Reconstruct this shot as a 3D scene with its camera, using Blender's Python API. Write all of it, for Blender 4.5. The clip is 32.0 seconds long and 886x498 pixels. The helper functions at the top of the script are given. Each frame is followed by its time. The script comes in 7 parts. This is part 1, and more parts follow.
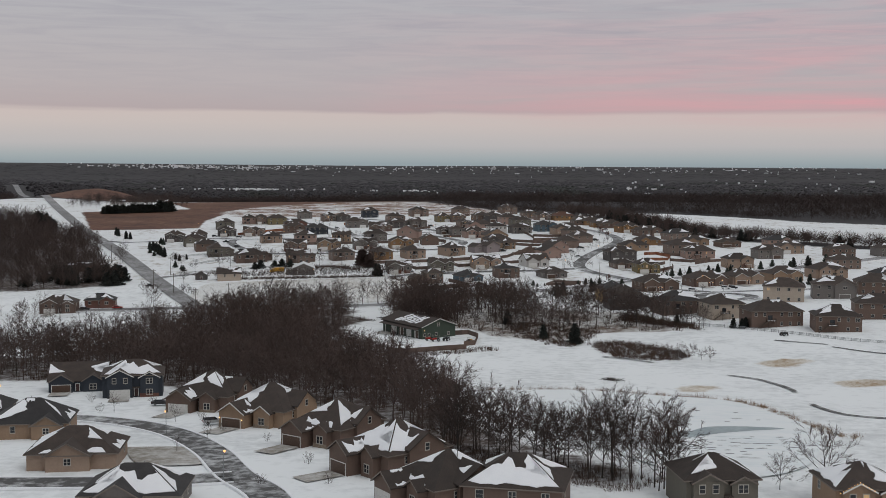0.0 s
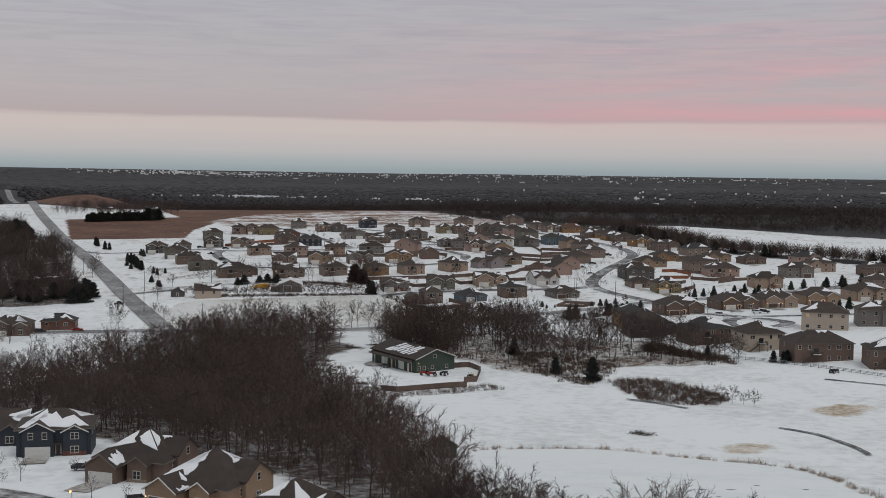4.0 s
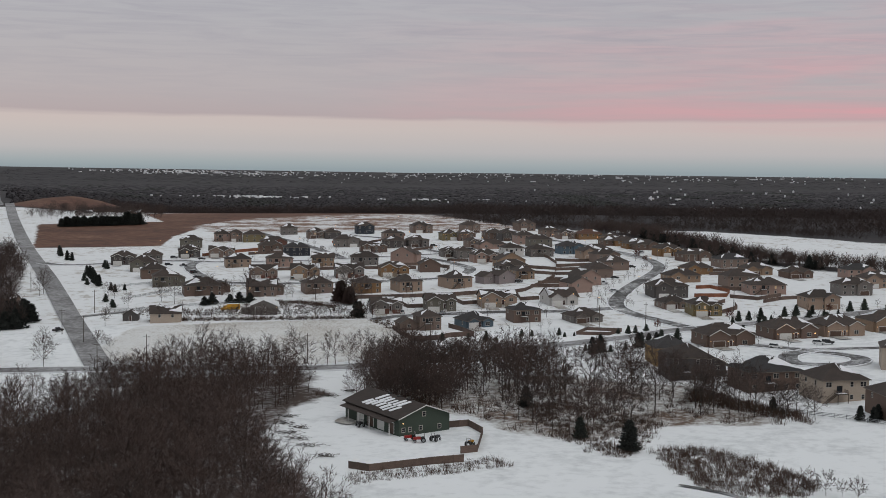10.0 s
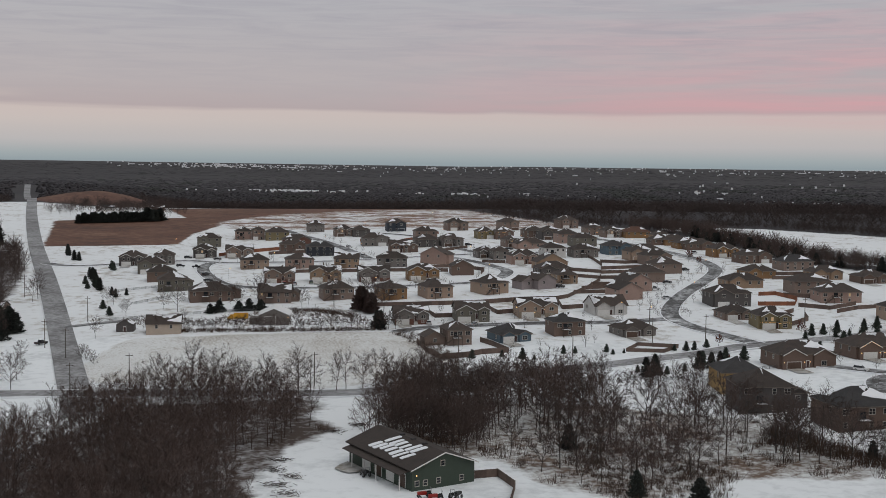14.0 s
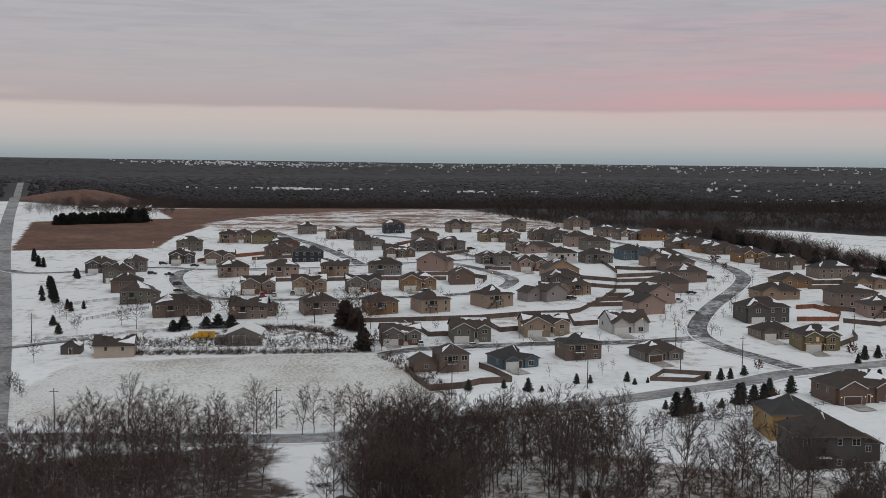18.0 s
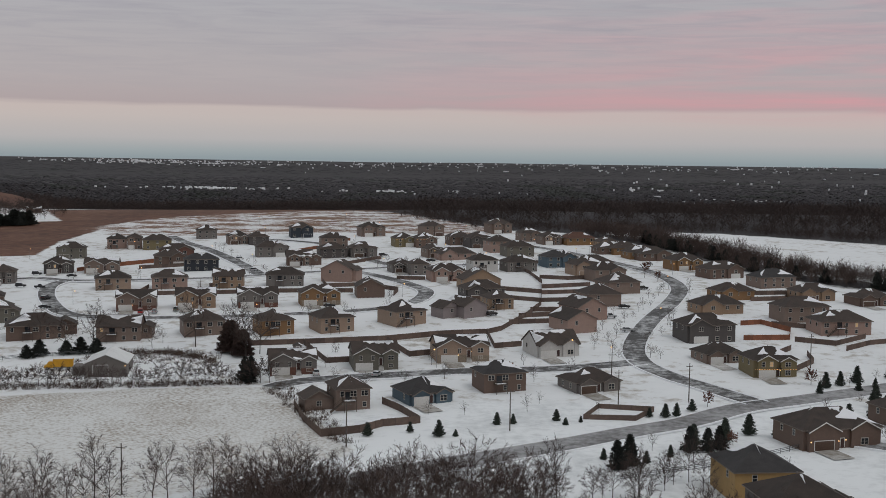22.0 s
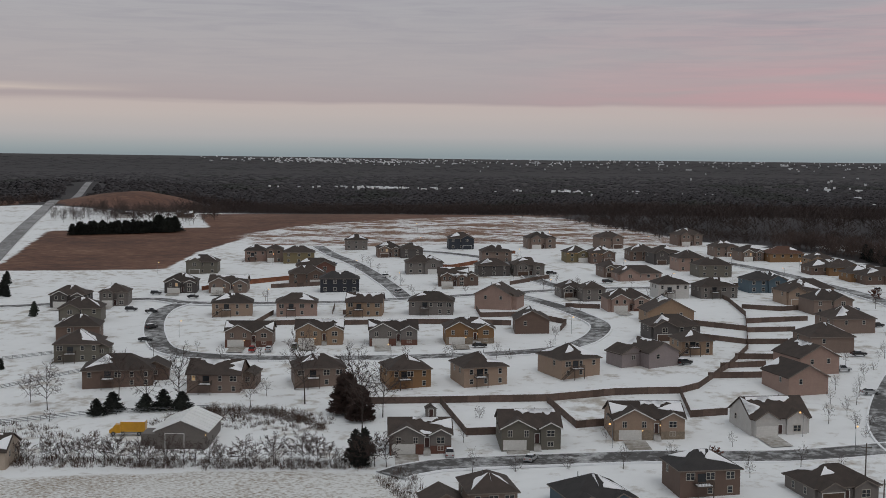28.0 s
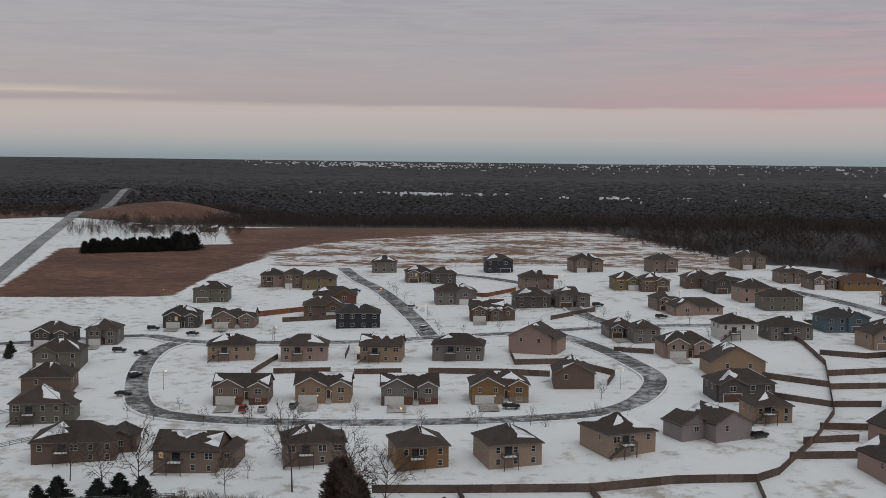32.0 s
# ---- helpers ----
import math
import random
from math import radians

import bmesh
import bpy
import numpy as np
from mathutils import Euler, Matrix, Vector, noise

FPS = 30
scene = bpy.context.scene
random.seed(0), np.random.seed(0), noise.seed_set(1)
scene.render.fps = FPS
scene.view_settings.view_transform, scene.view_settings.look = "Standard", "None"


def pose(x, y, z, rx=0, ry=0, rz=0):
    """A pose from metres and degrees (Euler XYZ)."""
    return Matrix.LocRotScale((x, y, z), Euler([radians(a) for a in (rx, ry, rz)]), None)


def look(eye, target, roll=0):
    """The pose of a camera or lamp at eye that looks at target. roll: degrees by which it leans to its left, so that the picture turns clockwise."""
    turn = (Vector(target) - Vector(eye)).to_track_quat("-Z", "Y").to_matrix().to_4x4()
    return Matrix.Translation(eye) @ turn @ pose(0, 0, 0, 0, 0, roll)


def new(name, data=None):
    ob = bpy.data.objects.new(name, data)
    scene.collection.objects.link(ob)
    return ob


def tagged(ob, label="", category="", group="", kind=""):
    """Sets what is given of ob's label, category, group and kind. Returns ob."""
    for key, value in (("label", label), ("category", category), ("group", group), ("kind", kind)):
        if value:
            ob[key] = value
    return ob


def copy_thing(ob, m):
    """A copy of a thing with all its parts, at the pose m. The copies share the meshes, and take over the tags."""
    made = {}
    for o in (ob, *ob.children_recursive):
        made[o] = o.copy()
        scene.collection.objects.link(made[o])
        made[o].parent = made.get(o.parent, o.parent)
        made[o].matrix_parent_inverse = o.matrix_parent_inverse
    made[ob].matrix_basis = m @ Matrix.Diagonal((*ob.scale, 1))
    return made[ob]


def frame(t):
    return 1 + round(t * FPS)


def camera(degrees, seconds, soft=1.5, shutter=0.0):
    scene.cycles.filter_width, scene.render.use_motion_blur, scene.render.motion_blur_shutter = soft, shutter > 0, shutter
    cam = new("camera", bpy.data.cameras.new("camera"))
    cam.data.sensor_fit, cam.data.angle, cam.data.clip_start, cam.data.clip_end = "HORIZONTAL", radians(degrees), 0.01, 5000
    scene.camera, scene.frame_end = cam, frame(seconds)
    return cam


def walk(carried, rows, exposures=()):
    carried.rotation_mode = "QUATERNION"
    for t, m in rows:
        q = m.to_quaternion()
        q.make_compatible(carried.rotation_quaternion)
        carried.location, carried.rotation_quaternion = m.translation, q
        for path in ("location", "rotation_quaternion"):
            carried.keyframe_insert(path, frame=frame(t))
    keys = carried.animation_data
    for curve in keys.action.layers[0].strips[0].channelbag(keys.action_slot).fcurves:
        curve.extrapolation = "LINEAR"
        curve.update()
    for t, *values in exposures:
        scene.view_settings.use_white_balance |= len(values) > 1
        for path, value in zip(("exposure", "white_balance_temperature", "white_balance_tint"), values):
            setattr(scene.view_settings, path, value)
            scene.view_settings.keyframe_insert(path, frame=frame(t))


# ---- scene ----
cam = camera(41.0, 32.0, soft=0.55)
ROWS = [  # seconds, place, and the turn to the left, the tilt and the lean in degrees
    (0, -0.72, 0.23, 96.70, 2.015, -4.090, 0.34),
    (1, -0.69, 14.73, 96.37, 2.051, -3.995, 0.44),
    (2, -0.90, 29.68, 96.56, 2.079, -3.895, 0.56),
    (3, -0.85, 44.94, 96.72, 2.142, -3.800, 0.70),
    (6, -0.56, 89.60, 96.65, 2.327, -3.624, 0.81),
    (9, 0.47, 136.31, 97.63, 2.633, -3.719, 0.66),
    (11, 0.66, 165.21, 98.41, 2.800, -3.849, 0.78),
    (13, 1.43, 195.56, 98.06, 3.033, -4.017, 0.61),
    (13.2, 1.44, 198.41, 98.04, 3.090, -4.035, 0.62),
    (13.35, 1.44, 200.55, 98.03, 3.876, -4.049, 0.64),
    (13.5, 1.45, 202.68, 98.02, 4.662, -4.062, 0.65),
    (14, 1.47, 209.80, 97.98, 4.719, -4.108, 0.69),
    (17, 1.20, 256.63, 97.97, 5.074, -4.247, 0.61),
    (18.7, 1.35, 280.97, 97.76, 5.131, -4.252, 0.61),
    (18.85, 1.36, 283.12, 97.75, 3.813, -4.252, 0.61),
    (19, 1.38, 285.27, 97.73, 2.000, -4.253, 0.61),
    (19.15, 1.39, 287.42, 97.71, 1.399, -4.253, 0.61),
    (19.4, 1.41, 291.00, 97.68, 1.284, -4.254, 0.61),
    (20, 1.46, 299.59, 97.61, 1.227, -4.256, 0.61),
    (22, 3.09, 329.40, 97.77, 1.378, -4.263, 0.75),
    (22.08, 3.26, 330.82, 97.72, 1.435, -4.265, 0.74),
    (22.2, 3.53, 332.96, 97.66, 2.524, -4.267, 0.74),
    (22.3, 3.75, 334.74, 97.61, 4.815, -4.270, 0.73),
    (22.4, 3.98, 336.52, 97.56, 5.961, -4.272, 0.73),
    (22.55, 4.31, 339.19, 97.48, 6.524, -4.275, 0.72),
    (23, 5.31, 347.20, 97.25, 6.810, -4.285, 0.69),
    (25, 2.88, 372.13, 97.95, 6.818, -4.538, 0.74),
    (25.15, 2.67, 374.45, 97.97, 6.875, -4.532, 0.73),
    (25.3, 2.46, 376.77, 97.99, 8.021, -4.526, 0.72),
    (25.4, 2.32, 378.32, 98.01, 8.651, -4.522, 0.71),
    (25.5, 2.18, 379.87, 98.02, 9.224, -4.519, 0.71),
    (25.8, 1.76, 384.51, 98.07, 9.568, -4.507, 0.69),
    (27.5, -0.64, 410.83, 98.32, 9.654, -4.442, 0.60),
    (28, 0.38, 420.34, 100.12, 9.956, -4.476, 0.56),
    (28.5, -0.53, 427.75, 101.47, 9.906, -4.382, 0.49),
    (29, -0.11, 435.55, 103.56, 10.090, -4.327, 0.51),
    (29.5, -0.81, 442.86, 105.56, 10.113, -4.351, 0.50),
    (30, -1.88, 449.02, 106.67, 10.063, -4.353, 0.48),
    (30.5, -1.97, 457.33, 105.94, 10.201, -4.265, 0.52),
    (31, -2.29, 464.38, 105.67, 10.260, -4.289, 0.47),
    (31.5, -2.84, 472.23, 105.70, 10.321, -4.305, 0.48),
    (31.7, -3.33, 475.07, 105.96, 10.435, -4.336, 0.51),
    (31.85, -3.69, 477.20, 106.16, 11.180, -4.360, 0.54),
    (32, -4.06, 479.33, 106.36, 12.260, -4.383, 0.56),
]


def heading(t, x, y, z, turn, tilt, lean):
    a, b = radians(turn), radians(tilt)
    ahead = Vector((-math.sin(a) * math.cos(b), math.cos(a) * math.cos(b), math.sin(b)))
    eye = Vector((x, y, z))
    return t, look(eye, eye + 10 * ahead, lean)


walk(cam, [heading(*row) for row in ROWS], [(0.0, -0.07), (18.0, -0.11), (22.0, -0.18), (25.0, -0.27), (32.0, -0.26)])


# ---- sky and light: a pink winter dusk under thin cloud ----
def lin(r, g, b):
    """A display colour of 0 to 255 as scene-linear values."""
    return tuple((c / 255 / 12.92 if c < 11 else ((c / 255 + 0.055) / 1.055) ** 2.4) for c in (r, g, b)) + (1.0,)


world = bpy.data.worlds.new("dusk_sky")
scene.world = world
world.use_nodes = True
wn, wl = world.node_tree.nodes, world.node_tree.links
wn.clear()


def wnode(kind, **values):
    n = wn.new(kind)
    for key, v in values.items():
        n.inputs[key].default_value = v
    return n


def wmath(op, a, b, clamp=False):
    n = wn.new("ShaderNodeMath")
    n.operation, n.use_clamp = op, clamp
    for i, v in enumerate((a, b)):
        if isinstance(v, (int, float)):
            n.inputs[i].default_value = v
        else:
            wl.new(v, n.inputs[i])
    return n.outputs[0]


def wramp(source, stops):
    n = wn.new("ShaderNodeValToRGB")
    while len(n.color_ramp.elements) < len(stops):
        n.color_ramp.elements.new(0.5)
    for e, (at, colour) in zip(n.color_ramp.elements, stops):
        e.position, e.color = at, colour
    wl.new(source, n.inputs[0])
    return n.outputs[0]


def wmix(fac, a, b):
    n = wn.new("ShaderNodeMix")
    n.data_type = "RGBA"
    for i, v in ((0, fac), (6, a), (7, b)):
        if isinstance(v, (int, float, tuple)):
            n.inputs[i].default_value = v
        else:
            wl.new(v, n.inputs[i])
    return n.outputs[2]


coord = wn.new("ShaderNodeTexCoord")
split = wn.new("ShaderNodeSeparateXYZ")
wl.new(coord.outputs["Generated"], split.inputs[0])
stretch = wn.new("ShaderNodeMapping")
stretch.inputs["Scale"].default_value = (3.0, 3.0, 42.0)
stretch.inputs["Rotation"].default_value = (0, radians(0.6), 0)
wl.new(coord.outputs["Generated"], stretch.inputs[0])
streaks = wnode("ShaderNodeTexNoise", Scale=1.6, Detail=5.0, Roughness=0.55, Distortion=0.4)
wl.new(stretch.outputs[0], streaks.inputs["Vector"])
billow = wnode("ShaderNodeTexNoise", Scale=4.5, Detail=6.0, Roughness=0.6, Distortion=0.8)
wl.new(stretch.outputs[0], billow.inputs["Vector"])
wobble = wmath("MULTIPLY", wmath("SUBTRACT", streaks.outputs[0], 0.5), 0.012)
height = wmath("MULTIPLY", wmath("ADD", split.outputs[2], wmath("MULTIPLY", wobble, wmath("MULTIPLY", split.outputs[2], 18.0, True))), 5.0, True)
base = wramp(height, [(0.0, lin(146, 160, 167)), (0.028, lin(159, 170, 175)), (0.08, lin(183, 182, 185)), (0.165, lin(196, 187, 187)), (0.205, lin(198, 186, 186)),
                      (0.222, lin(176, 164, 170)), (0.33, lin(179, 171, 177)), (0.60, lin(176, 173, 180)), (0.8, lin(174, 174, 181)), (1.0, lin(178, 182, 184))])
rose = wramp(height, [(0.0, (0, 0, 0, 1)), (0.15, (0.05, 0.05, 0.05, 1)), (0.215, (0.45, 0.45, 0.45, 1)), (0.235, (1, 1, 1, 1)), (0.35, (0.75, 0.75, 0.75, 1)), (0.55, (0.45, 0.45, 0.45, 1)), (0.9, (0.0, 0.0, 0.0, 1))])
side = wmath("ADD", wmath("MULTIPLY", split.outputs[0], 2.3), 0.35, True)
patch = wmath("MULTIPLY", wmath("SUBTRACT", streaks.outputs[0], 0.34), 3.4, True)
rosy = wmath("MULTIPLY", wmath("MULTIPLY", rose, side), patch, True)
clouded = wmix(rosy, base, lin(212, 158, 168))
veil = wmath("MULTIPLY", wmath("SUBTRACT", billow.outputs[0], 0.40), 1.9, True)
clouded = wmix(wmath("MULTIPLY", veil, wmath("MULTIPLY", wmath("SUBTRACT", height, 0.2), 3.0, True)), clouded, lin(160, 156, 168))
gap = wramp(height, [(0.0, (0, 0, 0, 1)), (0.235, (0, 0, 0, 1)), (0.25, (1, 1, 1, 1)), (0.262, (0.6, 0.6, 0.6, 1)), (0.285, (0, 0, 0, 1))])
western = wmath("MULTIPLY", wmath("SUBTRACT", -0.40, split.outputs[0]), 9.0, True)
clouded = wmix(wmath("MULTIPLY", wmath("MULTIPLY", gap, western), 0.75), clouded, lin(214, 200, 194))
nishita = wn.new("ShaderNodeTexSky")
nishita.sky_type, nishita.sun_disc = "NISHITA", False
nishita.sun_elevation, nishita.sun_rotation = radians(4), radians(105)
blue, cloud, both, out = wn.new("ShaderNodeBackground"), wn.new("ShaderNodeBackground"), wn.new("ShaderNodeAddShader"), wn.new("ShaderNodeOutputWorld")
wl.new(nishita.outputs[0], blue.inputs[0])
wl.new(clouded, cloud.inputs[0])
blue.inputs[1].default_value, cloud.inputs[1].default_value = 0.02, 1.0
wl.new(blue.outputs[0], both.inputs[0])
wl.new(cloud.outputs[0], both.inputs[1])
wl.new(both.outputs[0], out.inputs[0])

sun = new("sun", bpy.data.lights.new("sun", "SUN"))
sun.data.energy, sun.data.angle, sun.data.color = 0.62, radians(35), (1.0, 0.98, 0.95)
sun.matrix_world = look((0, 0, 0), (-0.35, 0.35, -0.85))


# ---- materials ----
def surface(name, colour, colour2=None, rough=0.85, grain=4.0, blotch=0.35, bump=0.15, metal=0.0, siding=0.0, vary=0.0, island=False, emit=None):
    """A weathered surface: two scales of noise between two tones, fine relief, and lap siding where asked."""
    m = bpy.data.materials.new(name)
    m.use_nodes = True
    nodes, links = m.node_tree.nodes, m.node_tree.links
    b = nodes["Principled BSDF"]
    colour2 = colour2 or tuple(c * 0.72 for c in colour)
    tex = nodes.new("ShaderNodeTexCoord")
    fine, broad = nodes.new("ShaderNodeTexNoise"), nodes.new("ShaderNodeTexNoise")
    for n, s, d in ((fine, grain, 6.0), (broad, blotch, 4.0)):
        n.inputs["Scale"].default_value, n.inputs["Detail"].default_value = s, d
        links.new(tex.outputs["Object"], n.inputs["Vector"])
    mid = nodes.new("ShaderNodeMath")
    mid.operation = "MULTIPLY"
    links.new(fine.outputs[0], mid.inputs[0])
    links.new(broad.outputs[0], mid.inputs[1])
    ramp = nodes.new("ShaderNodeValToRGB")
    ramp.color_ramp.elements[0].position, ramp.color_ramp.elements[1].position = 0.12, 0.42
    ramp.color_ramp.elements[0].color, ramp.color_ramp.elements[1].color = (*colour2, 1), (*colour, 1)
    links.new(mid.outputs[0], ramp.inputs[0])
    last = ramp.outputs[0]
    if vary or island:
        info = nodes.new("ShaderNodeNewGeometry" if island else "ShaderNodeObjectInfo")
        hsv = nodes.new("ShaderNodeHueSaturation")
        span = nodes.new("ShaderNodeMapRange")
        span.inputs["To Min"].default_value, span.inputs["To Max"].default_value = 1 - (vary or 0.4), 1 + (vary or 0.4)
        links.new(info.outputs["Random Per Island" if island else "Random"], span.inputs[0])
        links.new(span.outputs[0], hsv.inputs["Value"])
        links.new(last, hsv.inputs["Color"])
        last = hsv.outputs[0]
    links.new(last, b.inputs["Base Color"])
    b.inputs["Roughness"].default_value, b.inputs["Metallic"].default_value = rough, metal
    relief = nodes.new("ShaderNodeBump")
    relief.inputs["Strength"].default_value, relief.inputs["Distance"].default_value = bump, 0.05
    links.new(fine.outputs[0], relief.inputs["Height"])
    if siding:
        xyz, saw = nodes.new("ShaderNodeSeparateXYZ"), nodes.new("ShaderNodeMath")
        saw.operation = "PINGPONG"
        saw.inputs[1].default_value = siding
        links.new(tex.outputs["Object"], xyz.inputs[0])
        links.new(xyz.outputs[2], saw.inputs[0])
        lap = nodes.new("ShaderNodeBump")
        lap.inputs["Strength"].default_value, lap.inputs["Distance"].default_value = 0.35, 0.03
        links.new(saw.outputs[0], lap.inputs["Height"])
        links.new(relief.outputs[0], lap.inputs["Normal"])
        relief = lap
    links.new(relief.outputs[0], b.inputs["Normal"])
    if emit:
        b.inputs["Emission Color"].default_value, b.inputs["Emission Strength"].default_value = (*emit[:3], 1), emit[3]
    return m


def cover(m, b, low, high, scales, cut=(0.45, 0.55), rough=0.9, third=None):
    """Fills one shader with ground cover: low shows through high where a broken noise of two scales is low; third lies in broad drifts over both."""
    nodes, links = m.node_tree.nodes, m.node_tree.links
    tex = nodes.new("ShaderNodeTexCoord")
    heights = []
    for s, weight in scales:
        place = nodes.new("ShaderNodeMapping")
        place.inputs["Scale"].default_value = s
        n = nodes.new("ShaderNodeTexNoise")
        n.inputs["Scale"].default_value, n.inputs["Detail"].default_value, n.inputs["Roughness"].default_value = 1.0, 7.0, 0.62
        links.new(tex.outputs["Object"], place.inputs[0])
        links.new(place.outputs[0], n.inputs["Vector"])
        k = nodes.new("ShaderNodeMath")
        k.operation = "MULTIPLY"
        k.inputs[1].default_value = weight
        links.new(n.outputs[0], k.inputs[0])
        heights.append(k.outputs[0])
    total = heights[0]
    for h in heights[1:]:
        a = nodes.new("ShaderNodeMath")
        links.new(total, a.inputs[0])
        links.new(h, a.inputs[1])
        total = a.outputs[0]
    ramp = nodes.new("ShaderNodeValToRGB")
    ramp.color_ramp.elements[0].position, ramp.color_ramp.elements[1].position = cut
    ramp.color_ramp.elements[0].color, ramp.color_ramp.elements[1].color = (*low, 1), (*high, 1)
    if third:
        e = ramp.color_ramp.elements.new(min(0.99, cut[1] + 0.12))
        e.color = (*third, 1)
    links.new(total, ramp.inputs[0])
    links.new(ramp.outputs[0], b.inputs["Base Color"])
    b.inputs["Roughness"].default_value = rough
    relief = nodes.new("ShaderNodeBump")
    relief.inputs["Strength"].default_value, relief.inputs["Distance"].default_value = 0.5, 0.12
    links.new(total, relief.inputs["Height"])
    links.new(relief.outputs[0], b.inputs["Normal"])
    return m


def sheet(name, *args, **more):
    m = bpy.data.materials.new(name)
    m.use_nodes = True
    return cover(m, m.node_tree.nodes["Principled BSDF"], *args, **more)


def blended_ground(name, base, layers):
    """One ground material: each layer covers the last where its own share of the land, broken up by noise, is high."""
    m = bpy.data.materials.new(name)
    m.use_nodes = True
    nodes, links = m.node_tree.nodes, m.node_tree.links
    last = nodes["Principled BSDF"]
    out = nodes["Material Output"]
    cover(m, last, *base)
    tex, ragged = nodes.new("ShaderNodeTexCoord"), nodes.new("ShaderNodeTexNoise")
    ragged.inputs["Scale"].default_value, ragged.inputs["Detail"].default_value, ragged.inputs["Roughness"].default_value = 0.11, 7.0, 0.65
    links.new(tex.outputs["Object"], ragged.inputs["Vector"])
    for key, values in layers:
        share, added, span, mix, b = nodes.new("ShaderNodeAttribute"), nodes.new("ShaderNodeMath"), nodes.new("ShaderNodeMapRange"), nodes.new("ShaderNodeMixShader"), nodes.new("ShaderNodeBsdfPrincipled")
        share.attribute_name = key
        links.new(share.outputs["Fac"], added.inputs[0])
        links.new(ragged.outputs[0], added.inputs[1])
        span.inputs["From Min"].default_value, span.inputs["From Max"].default_value = 0.88, 1.12
        links.new(added.outputs[0], span.inputs[0])
        cover(m, b, *values)
        links.new(span.outputs[0], mix.inputs[0])
        links.new(last.outputs[0], mix.inputs[1])
        links.new(b.outputs[0], mix.inputs[2])
        last = mix
    links.new(last.outputs[0], out.inputs[0])
    return m


GROUND = blended_ground("snow_grass_and_forest_floor", ((0.66, 0.68, 0.69), (0.87, 0.89, 0.90), [((0.03, 0.03, 0.03), 0.5), ((0.3, 0.3, 0.3), 0.5)], (0.36, 0.52)), [
    ("lawn", ((0.44, 0.40, 0.355), (0.82, 0.835, 0.845), [((0.035, 0.035, 0.035), 0.45), ((0.22, 0.22, 0.22), 0.55)], (0.36, 0.47), 0.9, (0.85, 0.865, 0.875))),
    ("stubble", ((0.27, 0.21, 0.15), (0.75, 0.755, 0.745), [((0.04, 0.03, 0.05), 0.32), ((1.1, 2.0, 0.5), 0.68)], (0.37, 0.52))),
    # Forest floor repeats the haze-tinted far canopy tone, dark so thin woods look dense.
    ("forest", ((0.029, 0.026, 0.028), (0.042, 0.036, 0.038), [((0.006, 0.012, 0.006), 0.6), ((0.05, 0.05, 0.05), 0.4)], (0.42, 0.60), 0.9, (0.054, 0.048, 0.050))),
    ("prairie", ((0.070, 0.029, 0.018), (0.140, 0.062, 0.037), [((0.014, 0.024, 0.02), 0.45), ((0.16, 0.30, 0.2), 0.55)], (0.40, 0.53), 0.9, (0.24, 0.135, 0.088))),
    ("sand", ((0.36, 0.255, 0.15), (0.70, 0.66, 0.60), [((0.1, 0.1, 0.1), 0.5), ((0.7, 0.7, 0.7), 0.5)], (0.42, 0.60))),
    ("graded", ((0.20, 0.110, 0.068), (0.76, 0.76, 0.77), [((0.022, 0.05, 0.02), 0.5), ((0.14, 0.30, 0.1), 0.5)], (0.475, 0.535))),
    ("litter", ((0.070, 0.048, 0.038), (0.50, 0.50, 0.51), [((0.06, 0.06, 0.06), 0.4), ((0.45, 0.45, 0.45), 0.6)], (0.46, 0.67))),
    ("glade", ((0.15, 0.100, 0.072), (0.72, 0.73, 0.72), [((0.07, 0.07, 0.07), 0.5), ((0.6, 0.6, 0.6), 0.5)], (0.42, 0.58))),
])
ASPHALT = sheet("wet_asphalt_with_slush", (0.085, 0.082, 0.082), (0.56, 0.57, 0.58), [((0.07, 0.07, 0.07), 0.45), ((0.45, 0.45, 0.45), 0.55)], (0.46, 0.62), 0.85)
OLDROAD = sheet("grey_road_with_packed_snow", (0.16, 0.155, 0.155), (0.50, 0.50, 0.51), [((0.04, 0.04, 0.04), 0.5), ((0.5, 0.5, 0.5), 0.5)], (0.42, 0.68), 0.85)
CONCRETE = sheet("concrete_with_snow", (0.26, 0.235, 0.20), (0.62, 0.61, 0.60), [((0.08, 0.08, 0.08), 0.5), ((0.6, 0.6, 0.6), 0.5)], (0.42, 0.62), 0.8)
ICE = sheet("pond_ice", (0.50, 0.56, 0.58), (0.78, 0.83, 0.85), [((0.03, 0.10, 0.05), 0.6), ((0.25, 0.5, 0.3), 0.4)], (0.30, 0.40), 0.5, (0.86, 0.89, 0.90))
SLUSH = surface("bare_ice", (0.40, 0.46, 0.48), (0.28, 0.33, 0.35), rough=0.6, grain=0.8, bump=0.05)

SNOWPILE = surface("snow_pile", (0.91, 0.92, 0.94), (0.84, 0.85, 0.88), rough=0.9, grain=6.0, bump=0.3)
ROOF = surface("brown_asphalt_shingle", (0.068, 0.050, 0.042), (0.038, 0.029, 0.025), grain=7.0, blotch=0.5, bump=0.5, vary=0.22)
ROOF_DARK = surface("charcoal_asphalt_shingle", (0.050, 0.046, 0.046), (0.028, 0.026, 0.027), grain=7.0, blotch=0.5, bump=0.5, vary=0.2)
ROOF_RUST = surface("rust_asphalt_shingle", (0.13, 0.06, 0.038), (0.08, 0.038, 0.025), grain=7.0, blotch=0.5, bump=0.5)
METAL_ROOF = surface("pale_metal_roof", (0.84, 0.85, 0.85), (0.74, 0.75, 0.75), rough=0.9, grain=1.5, bump=0.05)
PAINTS = {}
